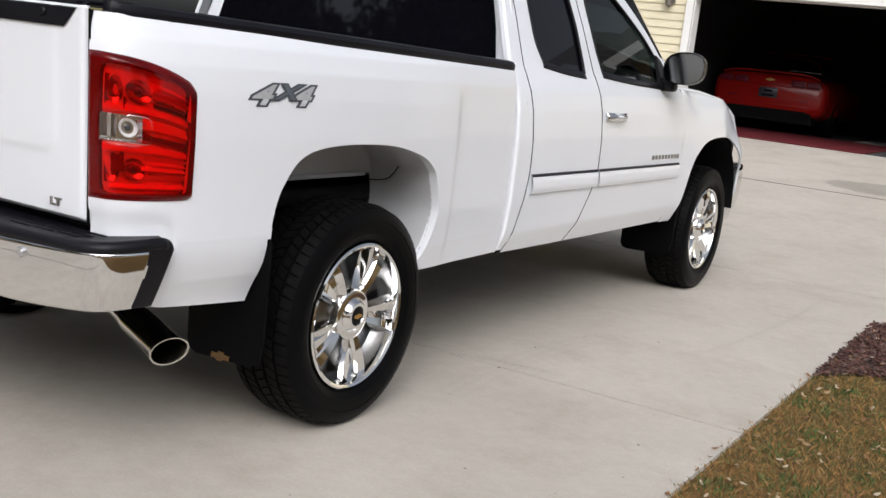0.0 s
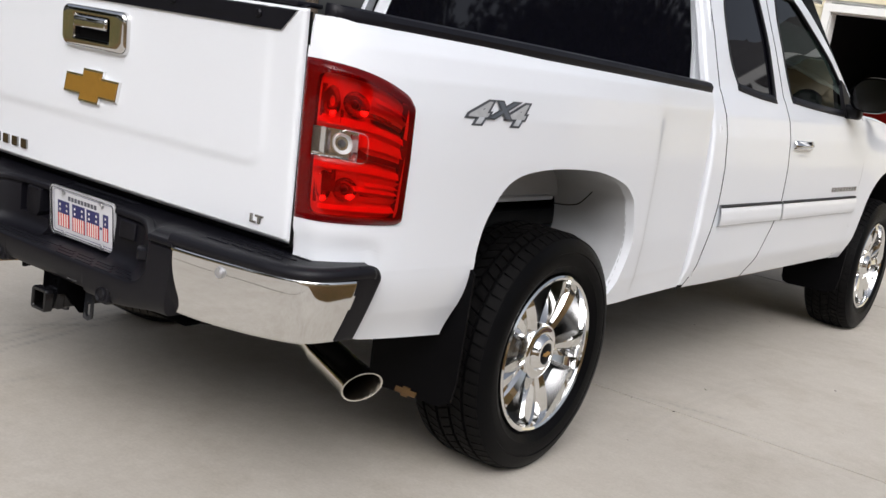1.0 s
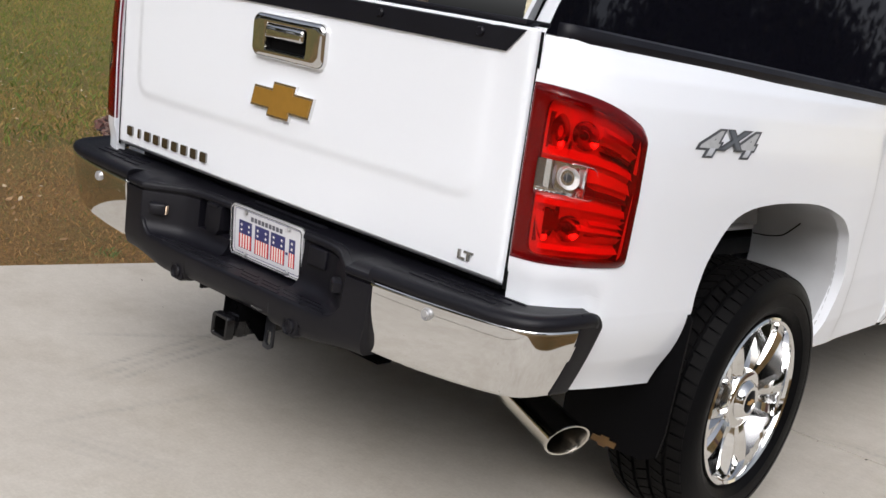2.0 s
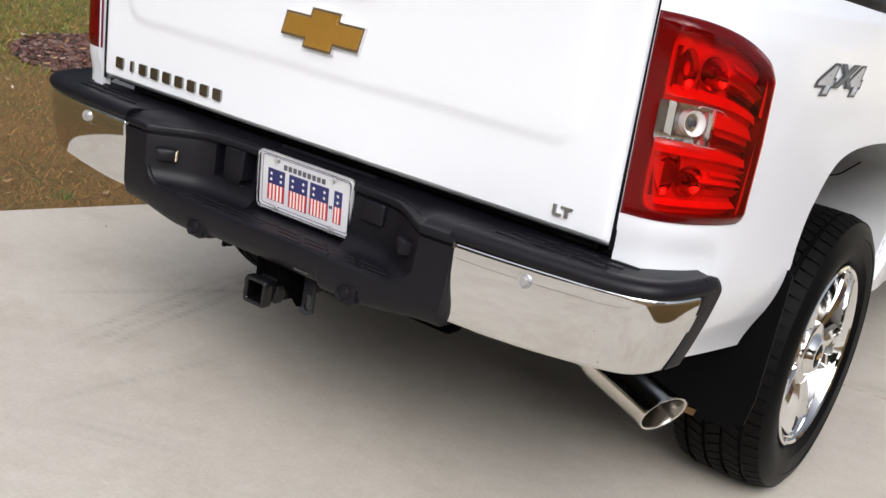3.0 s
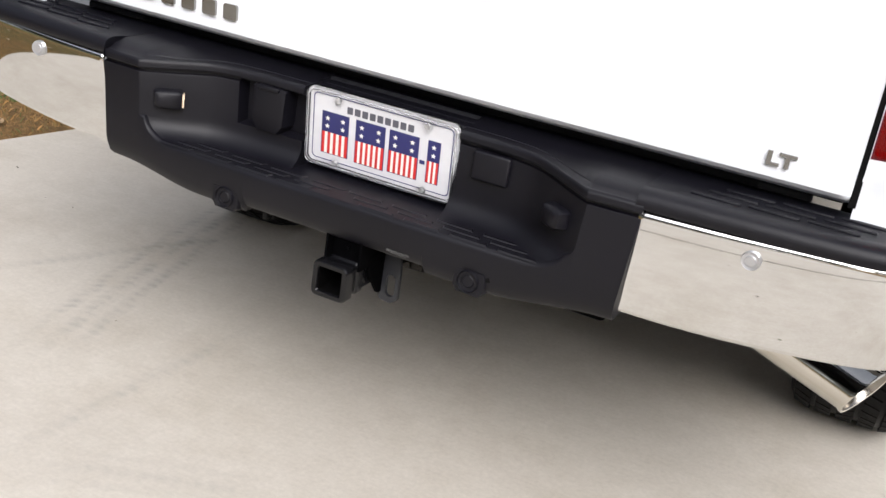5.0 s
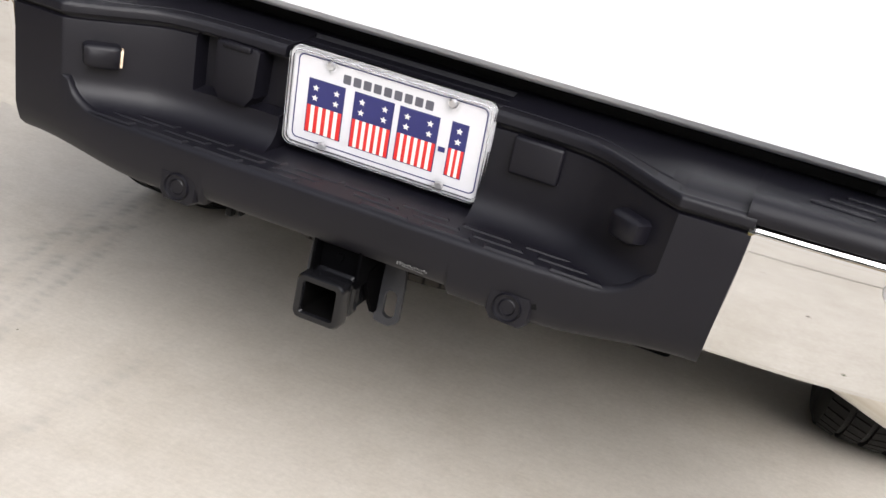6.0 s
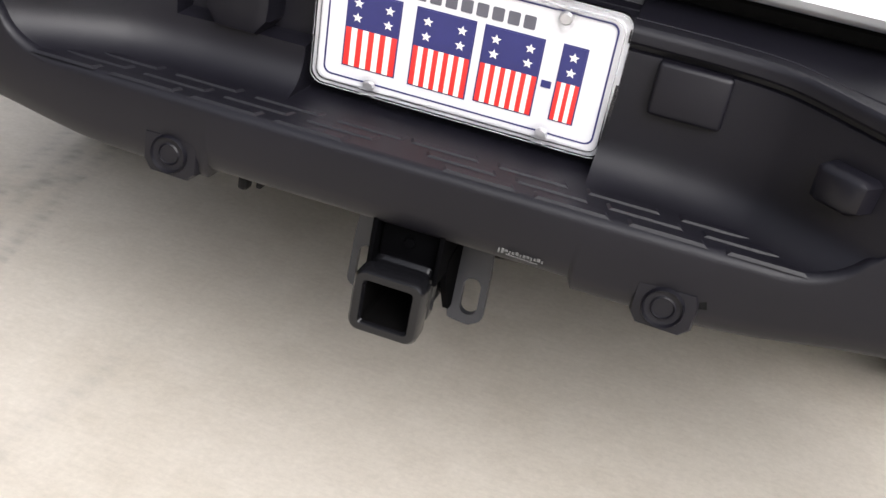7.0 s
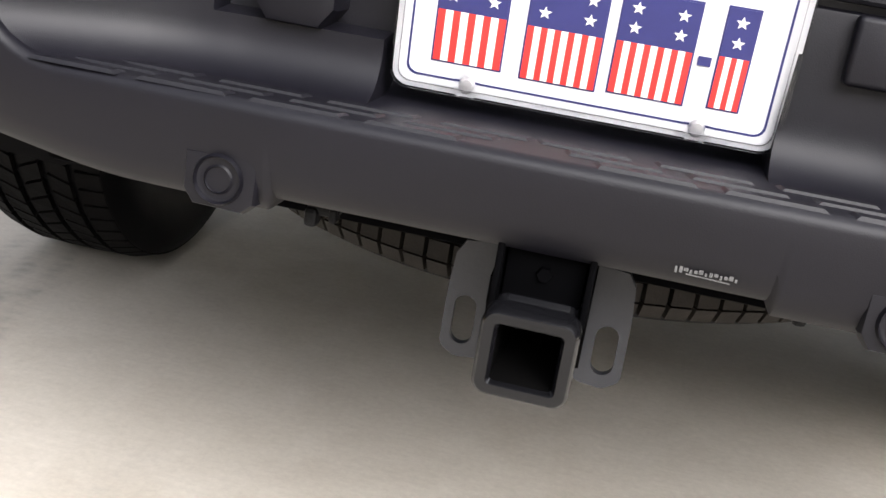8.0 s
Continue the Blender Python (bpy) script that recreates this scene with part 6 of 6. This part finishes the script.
for nm, c, sz in (("wall", (-6.24, 0.12, 1.6), (7.52, 0.2, 3.5)), ("wall", (6.0, 0.12, 1.6), (6.1, 0.2, 3.5)), ("wall", (0.225, 0.12, 2.725), (5.4, 0.2, 1.26))):
    bm = bmesh.new()
    box(bm, c, sz)
    hpart(nm, bm, M_TRIM)
n = 0
z = 0.06
while z < 3.3:
    for xa, xb in (((-10.0, OX0 - 0.12), (OX1 + 0.12, 9.0)) if z < OZ + 0.10 else ((-10.0, 9.0),)):
        bm = bmesh.new()
        h = 0.117
        vs = [bm.verts.new(p) for p in ((xa, -0.004, z), (xb, -0.004, z), (xb, -0.018, z), (xa, -0.018, z), (xa, 0.018, z + h), (xb, 0.018, z + h), (xb, 0.0, z + h), (xa, 0.0, z + h))]
        for q in ((0, 1, 2, 3), (3, 2, 6, 7), (7, 6, 5, 4), (0, 3, 7, 4), (1, 5, 6, 2)):
            bm.faces.new([vs[i] for i in q])
        hpart("siding_board", bm, M_SIDING)
    z += 0.115
for c, sz in (((OX0 - 0.055, -0.035, OZ / 2 + 0.03), (0.11, 0.06, OZ + 0.06)), ((OX1 + 0.055, -0.035, OZ / 2 + 0.03), (0.11, 0.06, OZ + 0.06)), (((OX0 + OX1) / 2, -0.036, OZ + 0.055), (OX1 - OX0 + 0.22, 0.062, 0.11)), ((-0.5, -0.5, 3.42), (19.4, 0.10, 0.20))):
    bm = bmesh.new()
    box(bm, c, sz, 0.006)
    hpart("trim_board", bm, M_TRIM)
for c, sz in (((OX0 - 0.006, 0.12, OZ / 2), (0.02, 0.22, OZ)), ((OX1 + 0.006, 0.12, OZ / 2), (0.02, 0.22, OZ)), (((OX0 + OX1) / 2, 0.12, OZ - 0.005), (OX1 - OX0, 0.22, 0.02))):
    bm = bmesh.new()
    box(bm, c, sz)
    hpart("jamb", bm, M_TRIM)
bm = bmesh.new()
vs = [bm.verts.new(p) for p in ((-10.4, -0.6, 3.35), (9.4, -0.6, 3.35), (9.4, 4.5, 5.6), (-10.4, 4.5, 5.6), (9.4, 9.6, 3.35), (-10.4, 9.6, 3.35))]
bm.faces.new((vs[0], vs[1], vs[2], vs[3]))
bm.faces.new((vs[3], vs[2], vs[4], vs[5]))
r = hpart("roof", bm, M_SHINGLE)
md = r.modifiers.new("thickness", "SOLIDIFY")
md.thickness = 0.12
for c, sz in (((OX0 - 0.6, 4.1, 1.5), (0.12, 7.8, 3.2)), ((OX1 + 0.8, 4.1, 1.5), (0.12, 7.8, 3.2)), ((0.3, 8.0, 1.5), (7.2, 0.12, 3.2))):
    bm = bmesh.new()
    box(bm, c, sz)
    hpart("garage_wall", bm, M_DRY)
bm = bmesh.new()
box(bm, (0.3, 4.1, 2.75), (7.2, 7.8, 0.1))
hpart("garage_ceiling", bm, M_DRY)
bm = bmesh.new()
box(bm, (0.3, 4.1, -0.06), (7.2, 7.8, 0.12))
# floor concrete darkened too, carrying the indoor dimness in its colour
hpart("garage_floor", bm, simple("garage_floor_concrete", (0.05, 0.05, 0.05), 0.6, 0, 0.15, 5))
bm = bmesh.new()
box(bm, (-1.20, GARAGE_Y + 1.42, FLOOR_Z + 0.010), (2.9, 3.0, 0.018), 0.004)
thing("floor_mat", bm, M_MAT, "dark red floor mat below the sports car", "mat", smooth=False)
# thin pale slab added in place of light reflecting off the floor
bm = bmesh.new()
box(bm, (-0.18, GARAGE_Y + 3.75, FLOOR_Z + 0.005), (0.72, 1.5, 0.008), 0.002)
thing("floor_sheet", bm, simple("pale_grey_sheet", (0.42, 0.41, 0.40), 0.7, 0, 0.15, 12), "thin pale slab added for a bright patch of light on the garage floor", "sheet", smooth=False)
# wall lamp on the siding
lampw = empty("wall_lamp", pose(-2.80, GARAGE_Y - 0.02, FLOOR_Z + 1.88), "weathered grey lantern fixed to the siding", "lamp")
M_LANTERN = simple("weathered_pewter", (0.22, 0.20, 0.17), 0.5, 0.6, 0.25, 40)
bm = bmesh.new()
box(bm, (0, -0.01, 0), (0.11, 0.02, 0.20), 0.006)
part("back_plate", bm, M_LANTERN, lampw)
bm = bmesh.new()
lathe(bm, [(0.0001, -0.16), (0.02, -0.15), (0.055, -0.12), (0.065, 0.06), (0.075, 0.07), (0.045, 0.12), (0.012, 0.15), (0.0001, 0.17)], 6, pose(0, -0.11, 0, 0, -90, 0))
part("lantern_body", bm, M_LANTERN, lampw, smooth=False)
bm = bmesh.new()
lathe(bm, [(0.058, -0.10), (0.066, 0.05)], 6, pose(0, -0.11, 0, 0, -90, 0))
part("lantern_glass", bm, M_CLEAR, lampw, smooth=False)


# ---- parked cars inside ----
def coupe(name, m, paint, label, tail):
    """A low coupe, its tail at y = 0, nose at y = 4.8."""
    car = empty(name, m, label, "car")
    SIDE = [(0.0, 0.40, 0.90, 0.84), (0.03, 0.36, 0.93, 0.885), (0.12, 0.28, 0.965, 0.93), (0.5, 0.22, 0.98, 0.95), (1.1, 0.20, 0.97, 0.955), (2.0, 0.19, 0.97, 0.945), (3.2, 0.19, 0.95, 0.945), (4.2, 0.22, 0.84, 0.92), (4.65, 0.30, 0.72, 0.82), (4.8, 0.42, 0.62, 0.66)]
    bm = bmesh.new()
    rows = []
    for y, z0, z1, hw in smooth_path(SIDE, 5):
        ring = []
        for k in range(28):
            a = 2 * math.pi * k / 28
            cx = math.copysign(abs(math.cos(a)) ** 0.42, math.cos(a)) * hw
            cz = (z0 + z1) / 2 + math.copysign(abs(math.sin(a)) ** 0.5, math.sin(a)) * (z1 - z0) / 2
            ring.append(bm.verts.new((cx, y, cz)))
        rows.append(ring)
    for a, b in zip(rows, rows[1:]):
        for k in range(28):
            bm.faces.new((a[k], a[(k + 1) % 28], b[(k + 1) % 28], b[k]))
    bm.faces.new(rows[0])
    bm.faces.new(rows[-1])
    part("body", bm, paint, car, angle=50)
    bm = bmesh.new()
    rows = []
    for y, z1, hw in smooth_path([(0.75, 1.02, 0.74), (1.3, 1.24, 0.68), (1.9, 1.345, 0.62), (2.5, 1.33, 0.62), (3.0, 1.18, 0.68), (3.5, 0.95, 0.76)], 5):
        rows.append([bm.verts.new((hw * (1 + 0.18 * (1 - abs(t))) * t / max(0.01, 1) if abs(t) < 1 else hw * 1.12 * t, y, 0.92 + (z1 - 0.92) * (1 - abs(t) ** 3.5))) for t in np.linspace(-1, 1, 15)])
    for a, b in zip(rows, rows[1:]):
        for k in range(14):
            bm.faces.new((a[k], a[k + 1], b[k + 1], b[k]))
    part("cabin_glass", bm, M_PRIVACY, car, "dark cabin glass")
    bm = bmesh.new()
    grid(bm, lambda u, v: ((2 * u - 1) * 0.56, 1.55 + 1.0 * v, 1.352 + 0.01 * math.sin(math.pi * v) - 0.03 * (2 * u - 1) ** 4), 12, 6)
    part("roof_panel", bm, paint, car, solid=0.01)
    bm = bmesh.new()
    grid(bm, lambda u, v: ((2 * u - 1) * 0.80, -0.01 + 0.24 * v, 0.955 + 0.055 * (1 - v) ** 0.6 - 0.075 * (2 * u - 1) ** 6), 24, 6)
    part("spoiler", bm, paint, car, solid=0.02)
    # chrome bar added as the glint of light along the spoiler's edge
    bm = bmesh.new()
    box(bm, (0.30, 0.62, 1.045), (0.74, 0.02, 0.013), 0.004)
    part("bright_strip", bm, M_CHROME, car)
    bm = bmesh.new()
    prism(bm, [(-0.76, 0.20), (0.76, 0.20), (0.72, 0.37), (0.60, 0.40), (-0.60, 0.40), (-0.72, 0.37)], -0.012, 0.30, lambda u, v, d: Vector((u, d, v)))
    part("diffuser", bm, M_SEAM, car, smooth=False)
    for x in (-0.58, 0.58):
        bm = bmesh.new()
        box(bm, (x, 0.005, 0.565), (0.15, 0.03, 0.022), 0.006)
        part("side_reflector", bm, M_REDDARK, car)
    bm = bmesh.new()
    box(bm, (0, 0.012, 0.475), (1.36, 0.05, 0.014), 0.005)
    part("bumper_crease", bm, paint, car)
    bm = bmesh.new()
    box(bm, (0, -0.004, 0.775), (1.62, 0.03, 0.016), 0.006)
    part("panel_ledge", bm, paint, car)
    for x in (-0.72, -0.47, 0.47, 0.72):
        bm = bmesh.new()
        box(bm, (x, -0.005, 0.84), (0.22, 0.04, 0.095), 0.02, 3)
        lampc = part("tail_light", bm, M_REDDARK if tail else M_FRAME, car)
        bm = bmesh.new()
        o, i = rrect(0.112, 0.050, 0.02), rrect(0.103, 0.042, 0.016)
        ra, rb = [[bm.verts.new((x + u, d, 0.84 + v)) for u, v in pts] for pts, d in ((o, -0.026), (i, -0.028))]
        for k in range(len(ra)):
            bm.faces.new((ra[k], ra[(k + 1) % len(ra)], rb[(k + 1) % len(ra)], rb[k]))
        part("light_bezel", bm, M_FRAME, lampc)
    bm = bmesh.new()
    box(bm, (0, -0.02, 0.655), (0.31, 0.02, 0.16), 0.01)
    pl = part("plate", bm, simple(name + "_plate", (0.045, 0.042, 0.05), 0.3, 0, 0.2, 60), car)
    for dz, w in ((-0.045, 0.2), (0.03, 0.14)):
        bm = bmesh.new()
        box(bm, (0, -0.032, 0.655 + dz), (w, 0.004, 0.03))
        part("plate_bar", bm, M_SEAM, pl)
    bm = bmesh.new()
    emblem(bm, 0.14, 0.045, 0.0, 0.01, lambda u, v, d: Vector((u, -0.006 - d, 0.865 + v)))
    part("emblem", bm, M_GOLD, car)
    for x, sg in ((-0.83, 180), (0.83, 0)):
        for y in (0.95, 3.8):
            bm = bmesh.new()
            lathe(bm, [(0.22, -0.12), (0.33, -0.12), (0.35, -0.09), (0.35, 0.09), (0.33, 0.12), (0.25, 0.125), (0.22, 0.10)], 40, pose(x, y, 0.352, 0, 0, sg))
            w = part("wheel", bm, M_RUBBER, car)
            bm = bmesh.new()
            lathe(bm, [(0.0001, 0.09), (0.05, 0.095), (0.06, 0.08), (0.20, 0.085), (0.235, 0.115), (0.25, 0.118)], 30, pose(x, y, 0.352, 0, 0, sg))
            part("rim", bm, M_STEEL, w)
    return car


M_REDPAINT = simple("red_car_paint", (0.27, 0.008, 0.005), 0.25, 0, 0.04, 4, coat=0.25, spec=0.3)
M_DARKPAINT = simple("near_black_car_paint", (0.012, 0.013, 0.016), 0.25, 0, 0.1, 4, coat=0.8)
coupe("sports_car", pose(-1.89, GARAGE_Y + 2.6, FLOOR_Z + 0.001, 0, 0, 1), M_REDPAINT, "red sports coupe parked inside the dark garage", True)
coupe("dark_car", pose(1.35, GARAGE_Y + 2.2, FLOOR_Z, 0, 0, 2), M_DARKPAINT, "near-black coupe parked beside the red one", False)

# ---- lawn, mulch, leaves ----
rng = np.random.default_rng(7)


def blades(name, n, xr, yr, hmin, hmax, width, keep, mt, label, cat):
    verts, faces = [], []
    xs_, ys_ = rng.uniform(*xr, n), rng.uniform(*yr, n)
    for x, y in zip(xs_, ys_):
        if not keep(x, y):
            continue
        h, a = rng.uniform(hmin, hmax), rng.uniform(0, 2 * math.pi)
        l = rng.uniform(0.3, 1.1) * h
        b = rng.uniform(0, 2 * math.pi)
        z = ground_height(x, y) - 0.018
        i = len(verts)
        dx, dy = width * math.cos(a), width * math.sin(a)
        verts += [(x - dx, y - dy, z), (x + dx, y + dy, z), (x + l * math.cos(b) * 0.45 + dx * 0.7, y + l * math.sin(b) * 0.45 + dy * 0.7, z + h * 0.7), (x + l * math.cos(b), y + l * math.sin(b), z + h)]
        faces += [(i, i + 1, i + 2), (i, i + 2, i + 3)]
    me = bpy.data.meshes.new(name)
    me.from_pydata(verts, [], faces)
    me.materials.append(mt)
    return tagged(new(name, me), label, cat, kind="stuff")


M_BLADE = island_mat("dry_grass_blades", [(0.0, (0.09, 0.115, 0.028)), (0.3, (0.17, 0.14, 0.045)), (0.5, (0.29, 0.165, 0.052)), (0.8, (0.34, 0.18, 0.052)), (1.0, (0.42, 0.25, 0.095))])
M_BLADEFAR = island_mat("lawn_blades", [(0.0, (0.07, 0.115, 0.012)), (0.5, (0.13, 0.15, 0.020)), (0.8, (0.21, 0.165, 0.032)), (1.0, (0.32, 0.20, 0.06))])
M_BLADEGREEN = island_mat("green_weed_blades", [(0.0, (0.05, 0.085, 0.018)), (0.6, (0.085, 0.13, 0.03)), (1.0, (0.16, 0.17, 0.05))])


def mulch_r(x, y):
    return y > 3.50 + 0.12 * math.sin(x * 9) + 0.35 * (x - 2.1) and x < 6


def mulch_l(x, y):
    return (x + 5.0) ** 2 + (y - 4.0) ** 2 < 1.25 ** 2 * (1 + 0.15 * math.sin(4 * x + 3 * y))


blades("grass", 170000, (2.0, 5.0), (-1.0, 5.0), 0.007, 0.030, 0.0015, lambda x, y: x > right_edge(y) - 0.01 + 0.02 * math.sin(y * 23) and not mulch_r(x, y) and rng.random() < min(1, (5.2 - x) / 2, (y + 1.2) / 1.5), M_BLADE, "dry tan and green lawn grass beside the concrete", "grass")
blades("grass", 110000, (-7.5, -1.4), (-1.2, 7.5), 0.008, 0.028, 0.0017, lambda x, y: x < left_edge(y) + 0.01 - 0.02 * math.sin(y * 21) and not mulch_l(x, y), M_BLADE, "dry tan and green lawn grass beside the concrete", "grass")
blades("grass", 110000, (-24.0, -4.6), (-3.0, 20.0), 0.03, 0.07, 0.006, lambda x, y: x < left_edge(y) and not mulch_l(x, y) and rng.random() < min(1, (x + 25) / 8, (21 - y) / 8), M_BLADEFAR, "greener lawn grass further from the driveway", "grass")
weed_spots = [(2.16, 2.95, 0.12), (2.25, 2.55, 0.10), (2.38, 3.05, 0.10), (2.20, 2.2, 0.10), (2.55, 2.6, 0.12), (2.13, 1.7, 0.10), (2.3, 1.9, 0.14), (2.75, 2.9, 0.16), (2.5, 2.2, 0.12), (2.2, 3.3, 0.12), (-2.10, 0.98, 0.12), (-2.3, 1.5, 0.12), (-3.0, 2.4, 0.4), (-2.7, 0.2, 0.15)]
blades("weeds", 110000, (-3.5, 3.0), (-0.2, 3.6), 0.012, 0.034, 0.0034, lambda x, y: any((x - a) ** 2 + (y - b) ** 2 < r * r * (0.5 + 0.5 * math.sin(7 * x) * math.sin(9 * y)) for a, b, r in weed_spots), M_BLADEGREEN, "low green weeds at the lawn's edge", "weeds")


def scatter(name, n, area, keep, size, flat, mt, label, cat, lift=0.0):
    verts, faces = [], []
    for _ in range(n):
        x, y = rng.uniform(*area[0]), rng.uniform(*area[1])
        if not keep(x, y):
            continue
        s = rng.uniform(*size)
        m = pose(x, y, ground_height(x, y) - 0.006 + rng.uniform(0, 0.025) + lift, rng.uniform(-25, 25), rng.uniform(-25, 25), rng.uniform(0, 360))
        i = len(verts)
        w = s * rng.uniform(0.3, 0.6)
        if flat:
            c = s * rng.uniform(0.05, 0.3)
            pts = [(-s, 0, c), (-s * 0.2, -w, 0), (s * 0.5, -w * 0.6, c * 0.4), (s, 0, c), (s * 0.4, w * 0.7, 0.2 * c), (-s * 0.3, w, 0.1 * c)]
            verts += [tuple(m @ Vector(p)) for p in pts]
            faces += [(i, i + 1, i + 5), (i + 1, i + 2, i + 4, i + 5), (i + 2, i + 3, i + 4)]
        else:
            t = w * 0.35
            pts = [(-s, -w, -t), (s, -w * 0.7, -t), (s * 0.9, w, -t), (-s * 0.8, w * 0.8, -t), (-s * 0.8, -w * 0.7, t), (s * 0.8, -w * 0.5, t), (s * 0.7, w * 0.7, t), (-s * 0.7, w * 0.6, t)]
            verts += [tuple(m @ Vector(p)) for p in pts]
            faces += [tuple(i + k for k in q) for q in ((0, 3, 2, 1), (4, 5, 6, 7), (0, 1, 5, 4), (1, 2, 6, 5), (2, 3, 7, 6), (3, 0, 4, 7))]
    me = bpy.data.meshes.new(name)
    me.from_pydata(verts, [], faces)
    me.materials.append(mt)
    return tagged(new(name, me), label, cat, kind="stuff")


M_MULCH = island_mat("bark_mulch", [(0.0, (0.025, 0.014, 0.012)), (0.4, (0.075, 0.028, 0.020)), (0.75, (0.12, 0.05, 0.038)), (1.0, (0.17, 0.12, 0.10))])
M_LEAF = island_mat("fallen_leaves", [(0.0, (0.12, 0.05, 0.02)), (0.4, (0.25, 0.13, 0.05)), (0.75, (0.38, 0.27, 0.15)), (1.0, (0.55, 0.47, 0.35))])
scatter("mulch", 30000, ((2.0, 4.2), (3.4, 6.2)), lambda x, y: x > right_edge(y) + 0.0 and mulch_r(x, y), (0.006, 0.018), False, M_MULCH, "dark red-brown bark mulch bed beside the driveway", "mulch")
scatter("mulch", 6500, ((-6.6, -3.4), (2.4, 5.6)), mulch_l, (0.02, 0.055), False, M_MULCH, "brown bark mulch and leaves across the lawn", "mulch")
scatter("leaves", 1700, ((2.0, 4.0), (0.5, 5.2)), lambda x, y: x > right_edge(y) - 0.02, (0.007, 0.02), True, M_LEAF, "curled tan fallen leaves on the lawn", "leaves")
scatter("leaves", 3600, ((-11.0, -1.5), (-1.0, 12.0)), lambda x, y: x < left_edge(y), (0.010, 0.028), True, M_LEAF, "curled tan fallen leaves on the lawn", "leaves")
scatter("leaves", 600, ((-6.6, -3.4), (2.4, 5.6)), mulch_l, (0.015, 0.04), True, M_LEAF, "curled tan fallen leaves on the mulch", "leaves", 0.02)
# bits on the concrete
M_BIT = island_mat("dark_debris", [(0.0, (0.02, 0.016, 0.012)), (0.6, (0.06, 0.05, 0.03)), (1.0, (0.10, 0.13, 0.06))])
scatter("debris", 70, ((-1.7, 1.95), (-0.9, 5.6)), lambda x, y: True, (0.003, 0.009), True, M_BIT, "small dark bits of leaf on the concrete", "debris", 0.008)
# a fallen twig on the lawn
bm = bmesh.new()
tube(bm, [(-3.6, 2.7, 0.02), (-3.35, 2.95, 0.05), (-3.1, 3.05, 0.04), (-2.8, 3.3, 0.06)], [0.008, 0.007, 0.005, 0.002], 6)
tube(bm, [(-3.35, 2.95, 0.05), (-3.3, 2.75, 0.08), (-3.2, 2.6, 0.06)], [0.005, 0.004, 0.002], 6)
thing("twig", bm, simple("grey_bark", (0.10, 0.07, 0.05), 0.9, 0, 0.3, 30), "bare fallen twig lying on the lawn", "twig")

# ---- trees around the plot ----
M_BARK = simple("tree_bark", (0.09, 0.07, 0.055), 0.9, 0, 0.35, 8, 0.6, 40)
M_CROWN = island_mat("autumn_foliage", [(0.0, (0.02, 0.035, 0.010)), (0.5, (0.045, 0.05, 0.014)), (1.0, (0.09, 0.06, 0.018))])


def tree(seed, h):
    r = np.random.default_rng(seed)
    t = empty("tree", Matrix(), "tall tree with thinning autumn leaves at the lawn's edge", "tree", "trees round the lawn")
    bm = bmesh.new()
    tube(bm, [(0, 0, -0.2), (0.05, 0.02, h * 0.3), (-0.05, 0.08, h * 0.6), (0.02, 0, h * 0.92)], [0.28, 0.20, 0.12, 0.03], 10)
    tips = []
    for k in range(16):
        z = h * r.uniform(0.28, 0.8)
        a, l = r.uniform(0, 6.28), h * r.uniform(0.16, 0.30)
        e = (l * math.cos(a), l * math.sin(a), z + l * r.uniform(0.3, 0.8))
        tube(bm, [(0, 0, z), (e[0] * 0.5, e[1] * 0.5, z + (e[2] - z) * 0.4), e], [0.08, 0.05, 0.015], 6)
        tips += [Vector(e), Vector((e[0] * 0.6, e[1] * 0.6, z + (e[2] - z) * 0.6))]
    part("trunk", bm, M_BARK, t)
    verts, faces = [], []
    for tip in tips + [Vector((0, 0, h * 0.9))]:
        for _ in range(240):
            p = tip + Vector(r.normal(0, h * 0.055, 3))
            s = r.uniform(0.16, 0.36)
            m = pose(*p, *r.uniform(0, 360, 3))
            i = len(verts)
            verts += [tuple(m @ Vector(q)) for q in ((-s, 0, 0), (0, -s * 0.5, s * 0.1), (s, 0, 0), (0, s * 0.5, s * 0.1))]
            faces.append((i, i + 1, i + 2, i + 3))
    me = bpy.data.meshes.new("crown")
    me.from_pydata(verts, [], faces)
    me.materials.append(M_CROWN)
    c = new("crown", me)
    c.parent = t
    return t


kinds = [tree(3, 12.0), tree(4, 15.0)]
for i in range(34):
    a = radians(95 + i * 230 / 33 + rng.uniform(-3, 3))
    d = rng.uniform(30, 40)
    x, y = d * math.sin(a), d * math.cos(a)
    m = pose(x, y, ground_height(x, y), 0, 0, rng.uniform(0, 360))
    if i < 2:
        kinds[i].matrix_basis = m
    else:
        copy_thing(kinds[i % 2], m)
